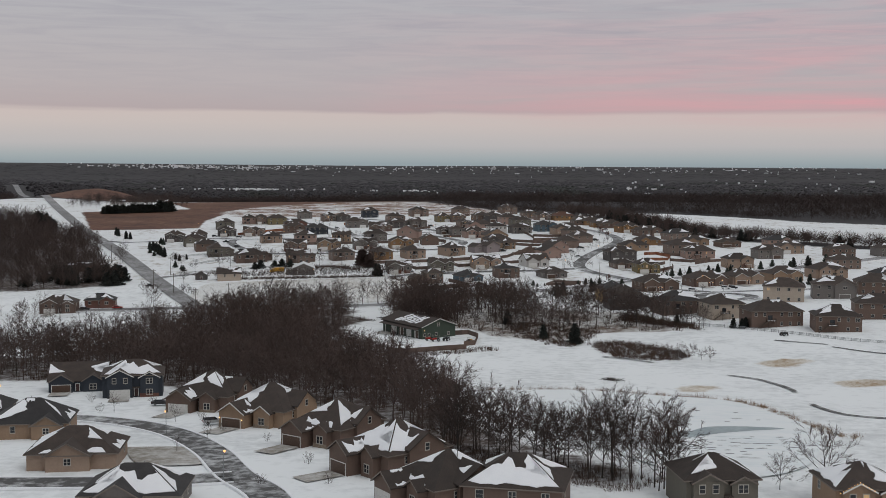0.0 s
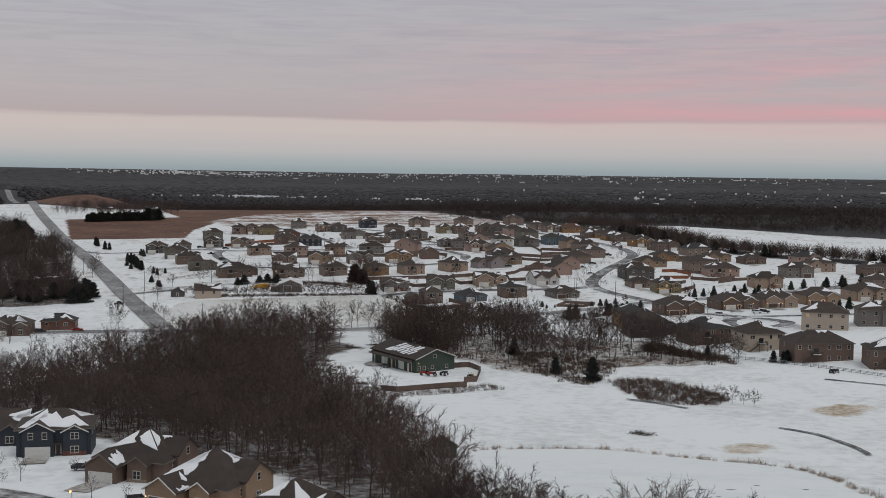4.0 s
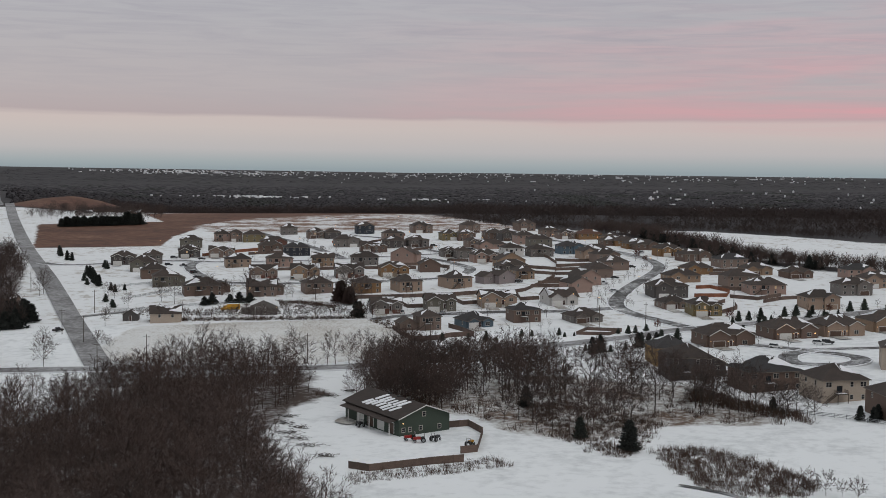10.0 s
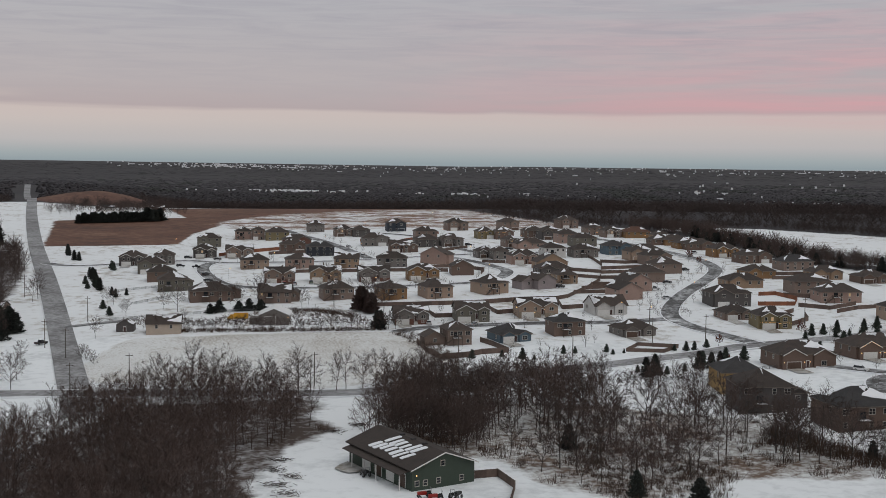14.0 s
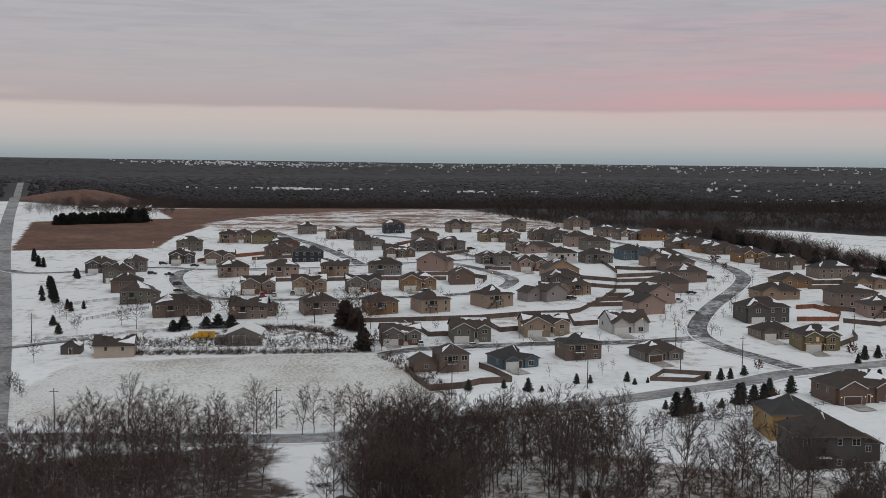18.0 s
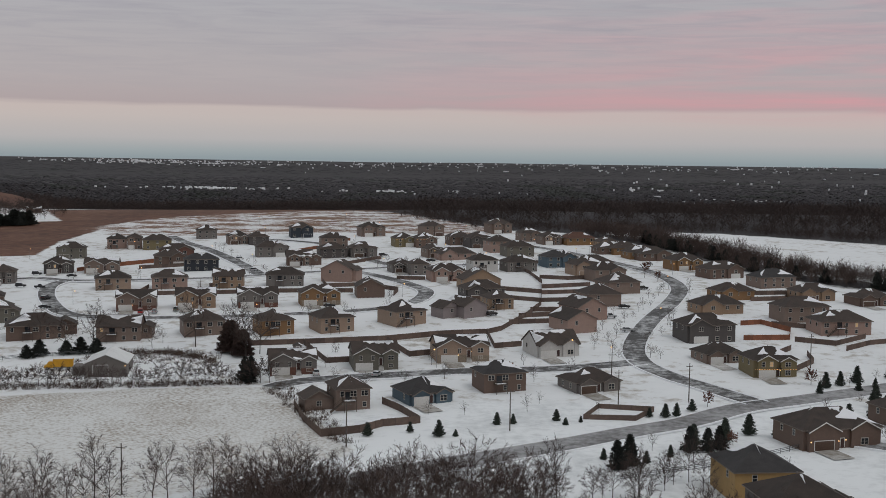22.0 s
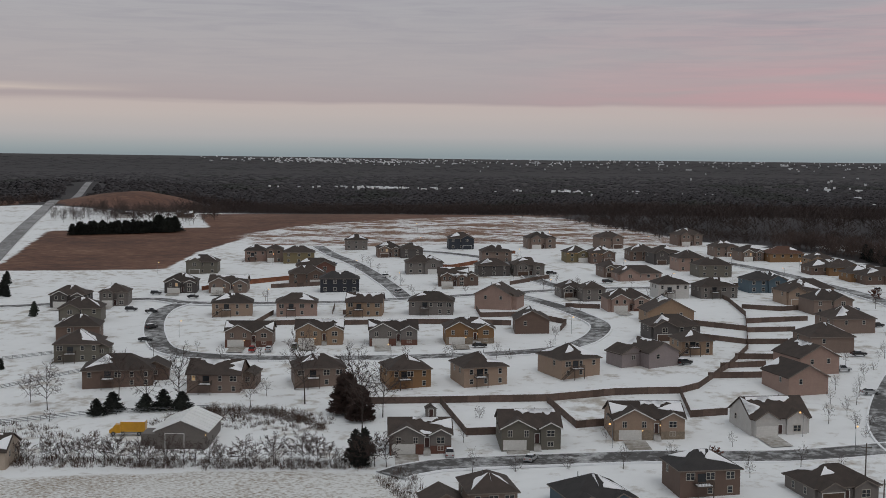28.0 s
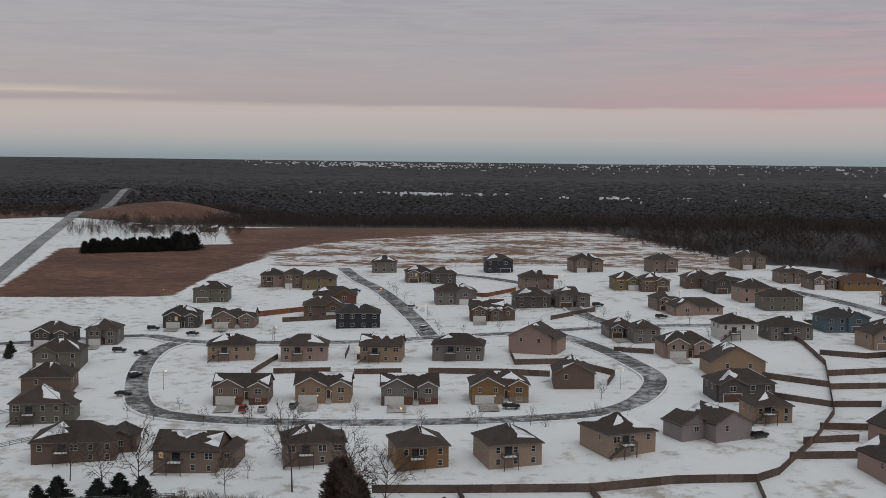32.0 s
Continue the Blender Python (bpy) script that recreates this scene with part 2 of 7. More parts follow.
for key, c in dict(taupe=(0.245, 0.177, 0.145), tan=(0.35, 0.235, 0.155), beige=(0.39, 0.28, 0.21), grey=(0.20, 0.178, 0.165), dark=(0.098, 0.086, 0.082), green=(0.165, 0.150, 0.122),
                   navy=(0.030, 0.038, 0.052), black=(0.022, 0.026, 0.036), blue=(0.10, 0.15, 0.19), pink=(0.39, 0.265, 0.22), white=(0.58, 0.56, 0.54), brown=(0.172, 0.113, 0.088),
                   orange=(0.28, 0.155, 0.070), yellow=(0.46, 0.29, 0.115), olive=(0.22, 0.175, 0.09), red=(0.185, 0.085, 0.062), cream=(0.52, 0.43, 0.35), barn=(0.052, 0.075, 0.055), lilac=(0.33, 0.28, 0.28)).items():
    c = tuple(v * (0.86 if key not in ("black", "navy", "white") else 0.95) for v in c)
    PAINTS[key] = surface(key + "_lap_siding", c, tuple(v * 0.84 for v in c), rough=0.7, grain=2.5, blotch=0.6, bump=0.08, siding=0.18)
FASCIA = surface("taupe_fascia_paint", (0.20, 0.165, 0.14), (0.15, 0.125, 0.105), rough=0.6, grain=3.0, bump=0.05)
SASH = surface("almond_window_trim", (0.46, 0.43, 0.39), (0.36, 0.335, 0.30), rough=0.6, grain=3.0, bump=0.05)
TRIM = surface("white_trim_paint", (0.74, 0.73, 0.71), (0.6, 0.59, 0.57), rough=0.6, grain=3.0, bump=0.05)
BRICK = surface("red_brick_veneer", (0.17, 0.075, 0.052), (0.10, 0.045, 0.035), grain=9.0, blotch=1.5, bump=0.5)
STONE = surface("tan_stone_veneer", (0.30, 0.24, 0.18), (0.18, 0.145, 0.11), grain=4.0, blotch=1.5, bump=0.6)
DOOR_BROWN = surface("brown_garage_door", (0.11, 0.065, 0.045), rough=0.55, grain=3.0, bump=0.05)
DOOR_RED = surface("dark_front_door", (0.06, 0.022, 0.018), rough=0.45, grain=3.0, bump=0.05)
DECKWOOD = surface("weathered_deck_wood", (0.115, 0.085, 0.068), (0.07, 0.052, 0.042), grain=5.0, bump=0.3)
FENCEWOOD = surface("weathered_cedar_fence", (0.158, 0.108, 0.087), (0.098, 0.069, 0.057), grain=5.0, blotch=0.8, bump=0.3, vary=0.25)
FENCERED = surface("new_cedar_fence", (0.27, 0.105, 0.055), (0.18, 0.07, 0.038), grain=5.0, blotch=0.8, bump=0.3, vary=0.2)
STEEL = surface("galvanised_steel", (0.32, 0.33, 0.34), rough=0.4, metal=0.8, grain=3.0, bump=0.05)
POLEWOOD = surface("grey_pole_wood", (0.13, 0.11, 0.095), grain=5.0, bump=0.3)
RUBBER = surface("tyre_rubber", (0.02, 0.02, 0.02), rough=0.8, grain=9.0)
LAMP = surface("sodium_lamp", (0.9, 0.5, 0.2), emit=(1.0, 0.50, 0.17, 1.9))
PORCH = surface("warm_porch_lamp", (0.9, 0.6, 0.3), emit=(1.0, 0.58, 0.24, 1.7))
STRING = surface("amber_string_lights", (0.9, 0.55, 0.2), emit=(1.0, 0.50, 0.16, 1.5))
LITPANE = surface("lit_window_pane", (0.6, 0.4, 0.2), emit=(1.0, 0.66, 0.34, 0.22))
GLASS = surface("window_glass", (0.03, 0.035, 0.04), (0.02, 0.022, 0.026), rough=0.08, grain=0.6, bump=0.02)
BARK = surface("grey_brown_bark", (0.072, 0.056, 0.048), (0.042, 0.033, 0.029), grain=8.0, blotch=1.0, bump=0.5, vary=0.25)
TWIG = surface("bare_twigs", (0.086, 0.057, 0.048), (0.050, 0.034, 0.030), grain=3.0, blotch=0.3, bump=0.1, vary=0.3)
TWIG_RED = surface("russet_leaves", (0.16, 0.055, 0.032), (0.09, 0.032, 0.022), grain=3.0, blotch=0.8, bump=0.2, vary=0.3)
NEEDLE = surface("dark_cedar_needles", (0.022, 0.026, 0.020), (0.010, 0.013, 0.011), grain=5.0, blotch=1.0, bump=0.4, vary=0.35)
NEEDLE_G = surface("spruce_needles", (0.050, 0.060, 0.045), (0.026, 0.033, 0.026), grain=5.0, blotch=1.0, bump=0.4, vary=0.35)
BRUSH = surface("tawny_brush", (0.105, 0.062, 0.042), (0.058, 0.036, 0.027), grain=3.0, blotch=0.4, bump=0.2, island=True)
REED = surface("dry_reeds", (0.30, 0.20, 0.12), (0.2, 0.13, 0.08), grain=3.0, blotch=0.4, bump=0.2, island=True)
CANOPY = surface("far_bare_canopy", (0.062, 0.041, 0.036), (0.038, 0.027, 0.025), grain=0.6, blotch=0.05, bump=0.4, island=True, vary=0.18)
# Distance haze is put into this base colour: cooler and greyer than CANOPY.
CANOPY_F = surface("far_haze_tinted_canopy", (0.041, 0.036, 0.039), (0.030, 0.027, 0.031), grain=0.3, blotch=0.012, bump=0.1, island=True, vary=0.10)
CANOPY_D = surface("far_evergreen_canopy", (0.030, 0.031, 0.027), (0.018, 0.018, 0.017), grain=0.6, blotch=0.05, bump=0.4, island=True)
RUSTCEDAR = surface("winter_brown_cedar_foliage", (0.062, 0.034, 0.027), (0.034, 0.020, 0.017), grain=5.0, blotch=1.0, bump=0.4, vary=0.2)


# ---- the lie of the land ----
PROFILE_Y = np.array([-900, 100, 215, 275, 380, 440, 480, 560, 620, 660, 710, 745, 785, 870, 960, 1065, 1130, 1200, 1300, 1370, 1500, 1700, 3000, 3900, 4600, 4800, 5600], float)
PROFILE_Z = np.array([42, 42, 40.5, 38, 31.5, 30, 29.5, 31.5, 33, 34, 37, 39, 41, 43.5, 45.5, 48.6, 50.5, 53, 56, 55, 47, 37, 34, 52, 83, 90, 89], float)


def ground_z(x, y):
    """Height of the ground: a shallow valley, then the hill of the estate, then wooded lowland up to a far ridge."""
    x, y = np.asarray(x, float), np.asarray(y, float)
    far = np.clip((y - 1400) / 500, 0, 1)
    along = y * (1 - far) + (np.hypot(x, y - 240) + 240) * far
    z = sum(np.interp(along + o, PROFILE_Y, PROFILE_Z) for o in (-24, -12, 0, 12, 24)) / 5
    z = z + 0.017 * np.clip(x, -350, 0) * (1 - 0.3 * np.clip((y - 900) / 200, 0, 1))
    z = z + 22 * np.exp(-(((x + 515) / 56) ** 2) - ((y - 1560) / 150) ** 2)
    z = z + 23 * np.exp(-(((x + 870) / 220) ** 2) - ((y - 2150) / 330) ** 2) + 9 * np.exp(-(((x + 680) / 150) ** 2) - ((y - 1720) / 200) ** 2)
    z = z + 8 * np.clip((-x + 300) / 2300, 0, 1.3) * np.clip((along - 3700) / 900, 0, 1)
    return z + np.exp(-(((y - 500) / 120) ** 2)) * 0.045 * np.clip(x - 30, 0, 160)


def gz(x, y):
    return float(ground_z(x, y))


def inside(x, y, ring):
    """Whether points lie in a closed ring of corners."""
    x, y = np.asarray(x, float), np.asarray(y, float)
    hit = np.zeros(np.broadcast(x, y).shape, bool)
    for (ax, ay), (bx, by) in zip(ring, ring[1:] + ring[:1]):
        crosses = (ay > y) != (by > y)
        hit ^= crosses & (x < (bx - ax) * (y - ay) / ((by - ay) or 1e-9) + ax)
    return hit


RING_FIELD = [(-150, 562), (-60, 556), (-22, 592), (-36, 628), (-52, 658), (-66, 660), (-97, 655), (-152, 640)]
RING_RUST = [(-372, 1088), (-325, 964), (-239, 976), (-250, 1050), (-250, 1140), (-232, 1205), (-205, 1232), (-100, 1318), (-60, 1345), (-60, 1375), (-200, 1375), (-365, 1340), (-330, 1260), (-300, 1200), (-400, 1160)]
RING_KNOLL = [(-575, 1560), (-550, 1440), (-505, 1370), (-450, 1390), (-436, 1500), (-465, 1600), (-540, 1690)]
RING_ACROSS = [(-650, 1600), (-580, 1400), (-660, 1350), (-820, 1480), (-920, 1760), (-770, 1790)]
RING_GRADED = [(-232, 1092), (-150, 1092), (-100, 1112), (-40, 1112), (30, 1104), (24, 1140), (-2, 1190), (-44, 1268), (-80, 1330), (-110, 1335), (-205, 1262), (-238, 1225), (-262, 1150)]
RING_WOODS = [(-330, 400), (-150, 410), (-134, 450), (-118, 500), (-114, 530), (-62, 546), (-60, 520), (-47, 512), (-62, 485), (-60, 450), (-50, 424), (-37, 390), (-19, 322), (-9, 285), (-2, 258), (12, 236), (32, 212), (20, 204), (-6, 226), (-22, 262), (-38, 287), (-60, 306), (-110, 345), (-330, 350)]
RING_GLADE = [(-40, 485), (-8, 482), (2, 462), (20, 448), (50, 470), (78, 464), (66, 520), (20, 540), (-38, 545)]
RING_WEST = [(-196, 634), (-230, 700), (-252, 763), (-276, 828), (-313, 898), (-346, 945), (-380, 1010), (-400, 1060), (-560, 1080), (-500, 900), (-420, 700), (-330, 604), (-250, 612)]
RING_PASTURE = [(86, 1130), (130, 1085), (188, 1000), (232, 980), (420, 880), (640, 800), (700, 860), (420, 985), (284, 1046), (230, 1098), (163, 1140)]
RING_HEDGE = [(60, 1118), (92, 1080), (118, 1014), (136, 932), (152, 886), (186, 848), (240, 808), (310, 772), (320, 800), (250, 835), (200, 872), (170, 905), (156, 945), (142, 1028), (112, 1100), (80, 1140)]
RING_SANDS = [[(51, 330), (57, 318), (67, 333), (60, 338)], [(86, 386), (94, 376), (110, 392), (100, 398)], [(100, 346), (101, 332), (120, 340), (116, 353)]]


def mesh_of(name, verts, faces, materials, slots=None, smooth=False):
    me = bpy.data.meshes.new(name)
    me.from_pydata([tuple(map(float, v)) for v in verts], [], faces)
    for m in materials:
        me.materials.append(m)
    if slots is not None:
        me.polygons.foreach_set("material_index", np.asarray(slots, np.int32))
    if smooth:
        me.polygons.foreach_set("use_smooth", np.ones(len(faces), bool))
    me.update()
    return me


def wood_edge_y(x):
    """Where the far woods begin, north of the hill and of the pasture."""
    return np.interp(np.asarray(x, float), [-600, -382, -162, -100, -60, -20, 10, 40, 163, 230, 284, 420, 700, 1200], [1365, 1360, 1342, 1325, 1268, 1200, 1146, 1132, 1140, 1096, 1044, 985, 860, 640])


def build_ground():
    side = 260 + np.cumsum(9 * 1.125 ** np.arange(36))
    xs = np.concatenate([-side[::-1] - 160, np.arange(-420, 261, 5.0), side])
    front = np.arange(-900, 150, 25.0)
    back = 1200 + np.cumsum(6 * 1.055 ** np.arange(69))
    ys = np.concatenate([front, np.arange(150, 1201, 5.0), back])
    X, Y = np.meshgrid(xs, ys)
    Z = ground_z(X, Y)
    rough = np.array([[noise.noise((x * 0.02, y * 0.02, 0.0)) for x in xs] for y in ys])
    Z = Z + 0.25 * rough * (np.hypot(X, Y - 600) < 900)
    n, k = len(ys), len(xs)
    verts = np.stack([X.ravel(), Y.ravel(), Z.ravel()], -1)
    faces = [(j * k + i, j * k + i + 1, (j + 1) * k + i + 1, (j + 1) * k + i) for j in range(n - 1) for i in range(k - 1)]
    disc = [(0.0, 0.0)] + [(r * math.cos(a), r * math.sin(a)) for r, m in ((0.5, 6), (1.0, 10)) for a in np.arange(m) * 2 * math.pi / m]

    def share(test, r=7.0):
        return np.mean([np.asarray(test(X + r * a, Y + r * b), float) for a, b in disc], 0)

    def within(*rings):
        return lambda x, y: np.any([inside(x, y, ring) for ring in rings], 0)

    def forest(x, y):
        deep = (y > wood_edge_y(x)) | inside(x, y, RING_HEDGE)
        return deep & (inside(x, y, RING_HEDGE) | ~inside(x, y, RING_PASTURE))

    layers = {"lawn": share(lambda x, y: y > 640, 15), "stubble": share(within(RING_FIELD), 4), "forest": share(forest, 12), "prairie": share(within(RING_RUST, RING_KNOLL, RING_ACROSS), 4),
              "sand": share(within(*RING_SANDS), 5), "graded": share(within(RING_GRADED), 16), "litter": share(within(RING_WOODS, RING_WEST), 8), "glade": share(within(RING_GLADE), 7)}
    me = mesh_of("ground", verts, faces, [GROUND], None, True)
    for key, values in layers.items():
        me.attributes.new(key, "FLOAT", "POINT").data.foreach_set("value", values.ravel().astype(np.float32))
    tagged(new("ground", me), "snow-covered rolling ground with fields and woodland floor", "ground", kind="structure")


build_ground()


def smooth_line(points, step=4.0):
    """Points along a soft curve through the given corners."""
    p = np.array(points, float)
    out = []
    for i in range(len(p) - 1):
        a, b, c, d = p[max(i - 1, 0)], p[i], p[i + 1], p[min(i + 2, len(p) - 1)]
        n = max(2, int(np.hypot(*(c - b)) / step))
        for t in np.arange(n) / n:
            out.append(0.5 * (2 * b + (c - a) * t + (2 * a - 5 * b + 4 * c - d) * t**2 + (3 * b - a - 3 * c + d) * t**3))
    return np.array(out + [p[-1]])


def ribbon(line, width, lift, thick=0.0):
    """A strip that follows the ground; with thickness it has sides."""
    t = np.gradient(line, axis=0)
    t /= np.linalg.norm(t, axis=1)[:, None] + 1e-9
    nrm = np.stack([-t[:, 1], t[:, 0]], -1)
    across = np.linspace(-0.5, 0.5, 5) * width
    verts, faces = [], []
    for p, nn in zip(line, nrm):
        row = [p + a * nn for a in across]
        top = max(gz(*q) for q in row) * 0.5 + 0.5 * gz(*p)
        for q in row:
            verts.append((q[0], q[1], max(gz(*q), top - 0.15) + lift))
        if thick:
            for q in (row[-1], row[0]):
                verts.append((q[0], q[1], gz(*q) + lift - thick))
    k = 7 if thick else 5
    for j in range(len(line) - 1):
        o, u = j * k, (j + 1) * k
        ring = list(range(k))
        for a, b in zip(ring, ring[1:] + (ring[:1] if thick else [])):
            faces.append((o + a, o + b, u + b, u + a))
    return verts, faces


def road(name, points, width, mat, label, kerbs=True, lift=0.30):
    line = smooth_line(points)
    v, f = ribbon(line, width, lift)
    ob = new(name, mesh_of(name, v, f, [mat], smooth=True))
    tagged(ob, label, "road", kind="structure")
    if kerbs:
        t = np.gradient(line, axis=0)
        t /= np.linalg.norm(t, axis=1)[:, None]
        nrm = np.stack([-t[:, 1], t[:, 0]], -1)
        for s in (-1, 1):
            v, f = ribbon(line + s * nrm * (width / 2 + 0.25), 0.5, lift + 0.13, 0.4)
            k = new("kerb", mesh_of("kerb", v, f, [SNOWPILE]))
            k.parent = ob
    return ob


def slab(name, ring, mat, label, category, lift=0.32):
    """A flat patch of paving, ice or grass laid on the ground inside a soft ring."""
    line = smooth_line(ring + ring[:1], 2.5)[:-1]
    c = line.mean(0)
    verts, faces = [(c[0], c[1], gz(*c) + lift)], []
    steps = 5
    for s in range(1, steps + 1):
        for p in line:
            q = c + (p - c) * s / steps
            verts.append((q[0], q[1], gz(*q) + lift))
    n = len(line)
    for i in range(n):
        faces.append((0, 1 + i, 1 + (i + 1) % n))
        for s in range(steps - 1):
            a, b = 1 + s * n, 1 + (s + 1) * n
            faces.append((a + i, b + i, b + (i + 1) % n, a + (i + 1) % n))
    return tagged(new(name, mesh_of(name, verts, faces, [mat], smooth=True)), label, category, kind="structure")


road("road_county", [(-122, 516), (-135, 546), (-188, 662), (-248, 790), (-335, 975), (-435, 1195), (-570, 1500), (-745, 1880), (-860, 2140), (-930, 2290)], 9.5, OLDROAD, "straight grey county road with packed snow", kerbs=False)
road("road_lane", [(-190, 540), (-120, 547), (-62, 549), (-42, 556), (-12, 575), (17, 594), (40, 610), (57, 621), (74, 637), (92, 647), (122, 664), (180, 700), (260, 760)], 9.0, OLDROAD, "curving grey collector road edged with snow")
road("road_entry", [(80, 643), (70, 662), (62, 676), (56, 694), (57, 717), (67, 756), (85, 810), (95, 853), (94, 894), (86, 928), (74, 960), (62, 990), (40, 1028), (0, 1075)], 7.2, ASPHALT, "dark wet residential street curving uphill")
road("road_close", [(-52, 658), (-44, 666), (-16, 674), (6, 679), (32, 684), (56, 694)], 7.5, ASPHALT, "dead-end street with slush between houses")
road("road_loop", [(-183, 867), (-184, 852), (-178, 828), (-165, 797), (-150, 772), (-132, 764), (-103, 764), (-72, 769), (-42, 778), (-26, 788), (-18, 805), (-16, 830), (-24, 852), (-34, 872), (-49, 895), (-62, 910)], 6.7, ASPHALT, "looping residential street with wet tyre tracks")
road("road_terrace", [(-279, 862), (-264, 850), (-250, 851), (-236, 858), (-203, 876), (-183, 868), (-158, 868), (-117, 876), (-97, 887), (-62, 905), (-30, 922), (10, 932), (60, 950)], 6.7, ASPHALT, "residential street crossing the hill")
road("road_rise", [(-97, 888), (-113, 929), (-134, 977), (-153, 1015), (-169, 1042), (-190, 1085)], 6.7, ASPHALT, "residential street climbing the hill")
road("road_crest", [(-22, 908), (-47, 945), (-60, 985), (-75, 1025), (-110, 1058), (-150, 1075)], 6.7, ASPHALT, "residential street near the hilltop")
road("road_court", [(93, 600), (112, 585), (126, 566), (118, 552), (102, 556), (104, 574), (114, 584)], 6.7, ASPHALT, "cul-de-sac street with packed snow")
road("road_court_far", [(112, 585), (150, 590), (200, 600), (260, 620)], 6.7, ASPHALT, "residential street with packed snow")
road("road_near", [(-150, 285), (-112, 277), (-88, 269), (-70, 255), (-56, 234), (-46, 212), (-36, 194), (-28, 160), (-24, 100), (-30, 20)], 6.7, ASPHALT, "dark wet residential street with slush")
road("road_spur", [(-46, 210), (-60, 207), (-85, 206), (-140, 206)], 7.5, ASPHALT, "side street with slush")
road("road_drive", [(-38, 556), (-40, 530), (-33, 505)], 4.0, CONCRETE, "short farm drive with packed snow", kerbs=False)
road("road_farm_drive", [(-187, 663), (-177, 672), (-163, 682)], 3.5, OLDROAD, "grey gravel drive to a white house", kerbs=False)
for p in ([(40, 404), (48, 397), (55, 388)], [(73, 358), (80, 349), (84, 331), (84, 322)], [(82, 299), (84, 286), (90, 279), (112, 272)], [(106, 436), (114, 430), (122, 424)], [(122, 419), (130, 408), (142, 398)]):
    road("path", p, 1.3, ASPHALT, "bare stretch of dark cart path in snow", kerbs=False)
slab("water_pond", [(-2, 318), (25, 322), (45, 312), (62, 303), (69, 280), (72, 258), (60, 222), (40, 212), (24, 235), (10, 262), (-4, 290)], ICE, "frozen snow-dusted pond", "pond")
slab("water_slush", [(38, 252), (43, 249), (50, 254), (58, 258), (66, 261), (58, 263), (49, 262), (45, 257)], SLUSH, "patch of bare grey pond ice", "ice", 0.36)


slab("pavement_apron", [(-74, 237), (-57, 236), (-53, 222), (-66, 221)], CONCRETE, "wide bare driveway with patches of snow", "driveway", 0.26)

# ---- building blocks ----
def part(name, data, material, parent, label=""):
    """One mesh object under a thing or a part, from a bmesh or a shared mesh."""
    if isinstance(data, bmesh.types.BMesh):
        me = bpy.data.meshes.new(name)
        data.to_mesh(me)
        data.free()
        if material:
            me.materials.append(material)
    else:
        me = data
    ob = new(name, me)
    ob.parent = parent
    if label:
        tagged(ob, label)
    return ob


def thing(name, x, y, z, rot, label, category, group=""):
    ob = new(name)
    ob.empty_display_size = 0.5
    ob.matrix_basis = pose(x, y, z, 0, 0, rot)
    return tagged(ob, label, category, group)


def box(bm, x0, x1, y0, y1, z0, z1):
    v = [bm.verts.new(p) for p in ((x0, y0, z0), (x1, y0, z0), (x1, y1, z0), (x0, y1, z0), (x0, y0, z1), (x1, y0, z1), (x1, y1, z1), (x0, y1, z1))]
    for f in ((0, 3, 2, 1), (4, 5, 6, 7), (0, 1, 5, 4), (1, 2, 6, 5), (2, 3, 7, 6), (3, 0, 4, 7)):
        bm.faces.new([v[i] for i in f])


def solid(bm, verts, faces):
    v = [bm.verts.new(p) for p in verts]
    for f in faces:
        bm.faces.new([v[i] for i in f])


def tube(bm, a, b, r0, r1, sides=5):
    a, b = Vector(a), Vector(b)
    d = (b - a).normalized()
    u = d.orthogonal().normalized()
    w = d.cross(u)
    rings = []
    for p, r in ((a, r0), (b, r1)):
        rings.append([bm.verts.new(p + r * (math.cos(2 * math.pi * i / sides) * u + math.sin(2 * math.pi * i / sides) * w)) for i in range(sides)])
    for i in range(sides):
        bm.faces.new((rings[0][i], rings[0][(i + 1) % sides], rings[1][(i + 1) % sides], rings[1][i]))
    bm.faces.new(rings[1])


PITCH = 0.52


def hip_roof(bm, x0, x1, y0, y1, z, over=0.5, pitch=PITCH):
    x0, x1, y0, y1 = x0 - over, x1 + over, y0 - over, y1 + over
    w, d = x1 - x0, y1 - y0
    h = pitch * min(w, d) / 2
    s = min(w, d) / 2 - 0.01
    if w >= d:
        r = [(x0 + s, (y0 + y1) / 2, z + h), (x1 - s, (y0 + y1) / 2, z + h)]
        tops = ((4, 5, 9, 8), (5, 6, 9), (6, 7, 8, 9), (7, 4, 8))
    else:
        r = [((x0 + x1) / 2, y0 + s, z + h), ((x0 + x1) / 2, y1 - s, z + h)]
        tops = ((4, 5, 8), (5, 6, 9, 8), (6, 7, 9), (7, 4, 8, 9))
    e = [(x0, y0), (x1, y0), (x1, y1), (x0, y1)]
    verts = [(*p, z - 0.22) for p in e] + [(*p, z) for p in e] + r
    solid(bm, verts, ((0, 3, 2, 1), (0, 1, 5, 4), (1, 2, 6, 5), (2, 3, 7, 6), (3, 0, 4, 7), *tops))
    return h


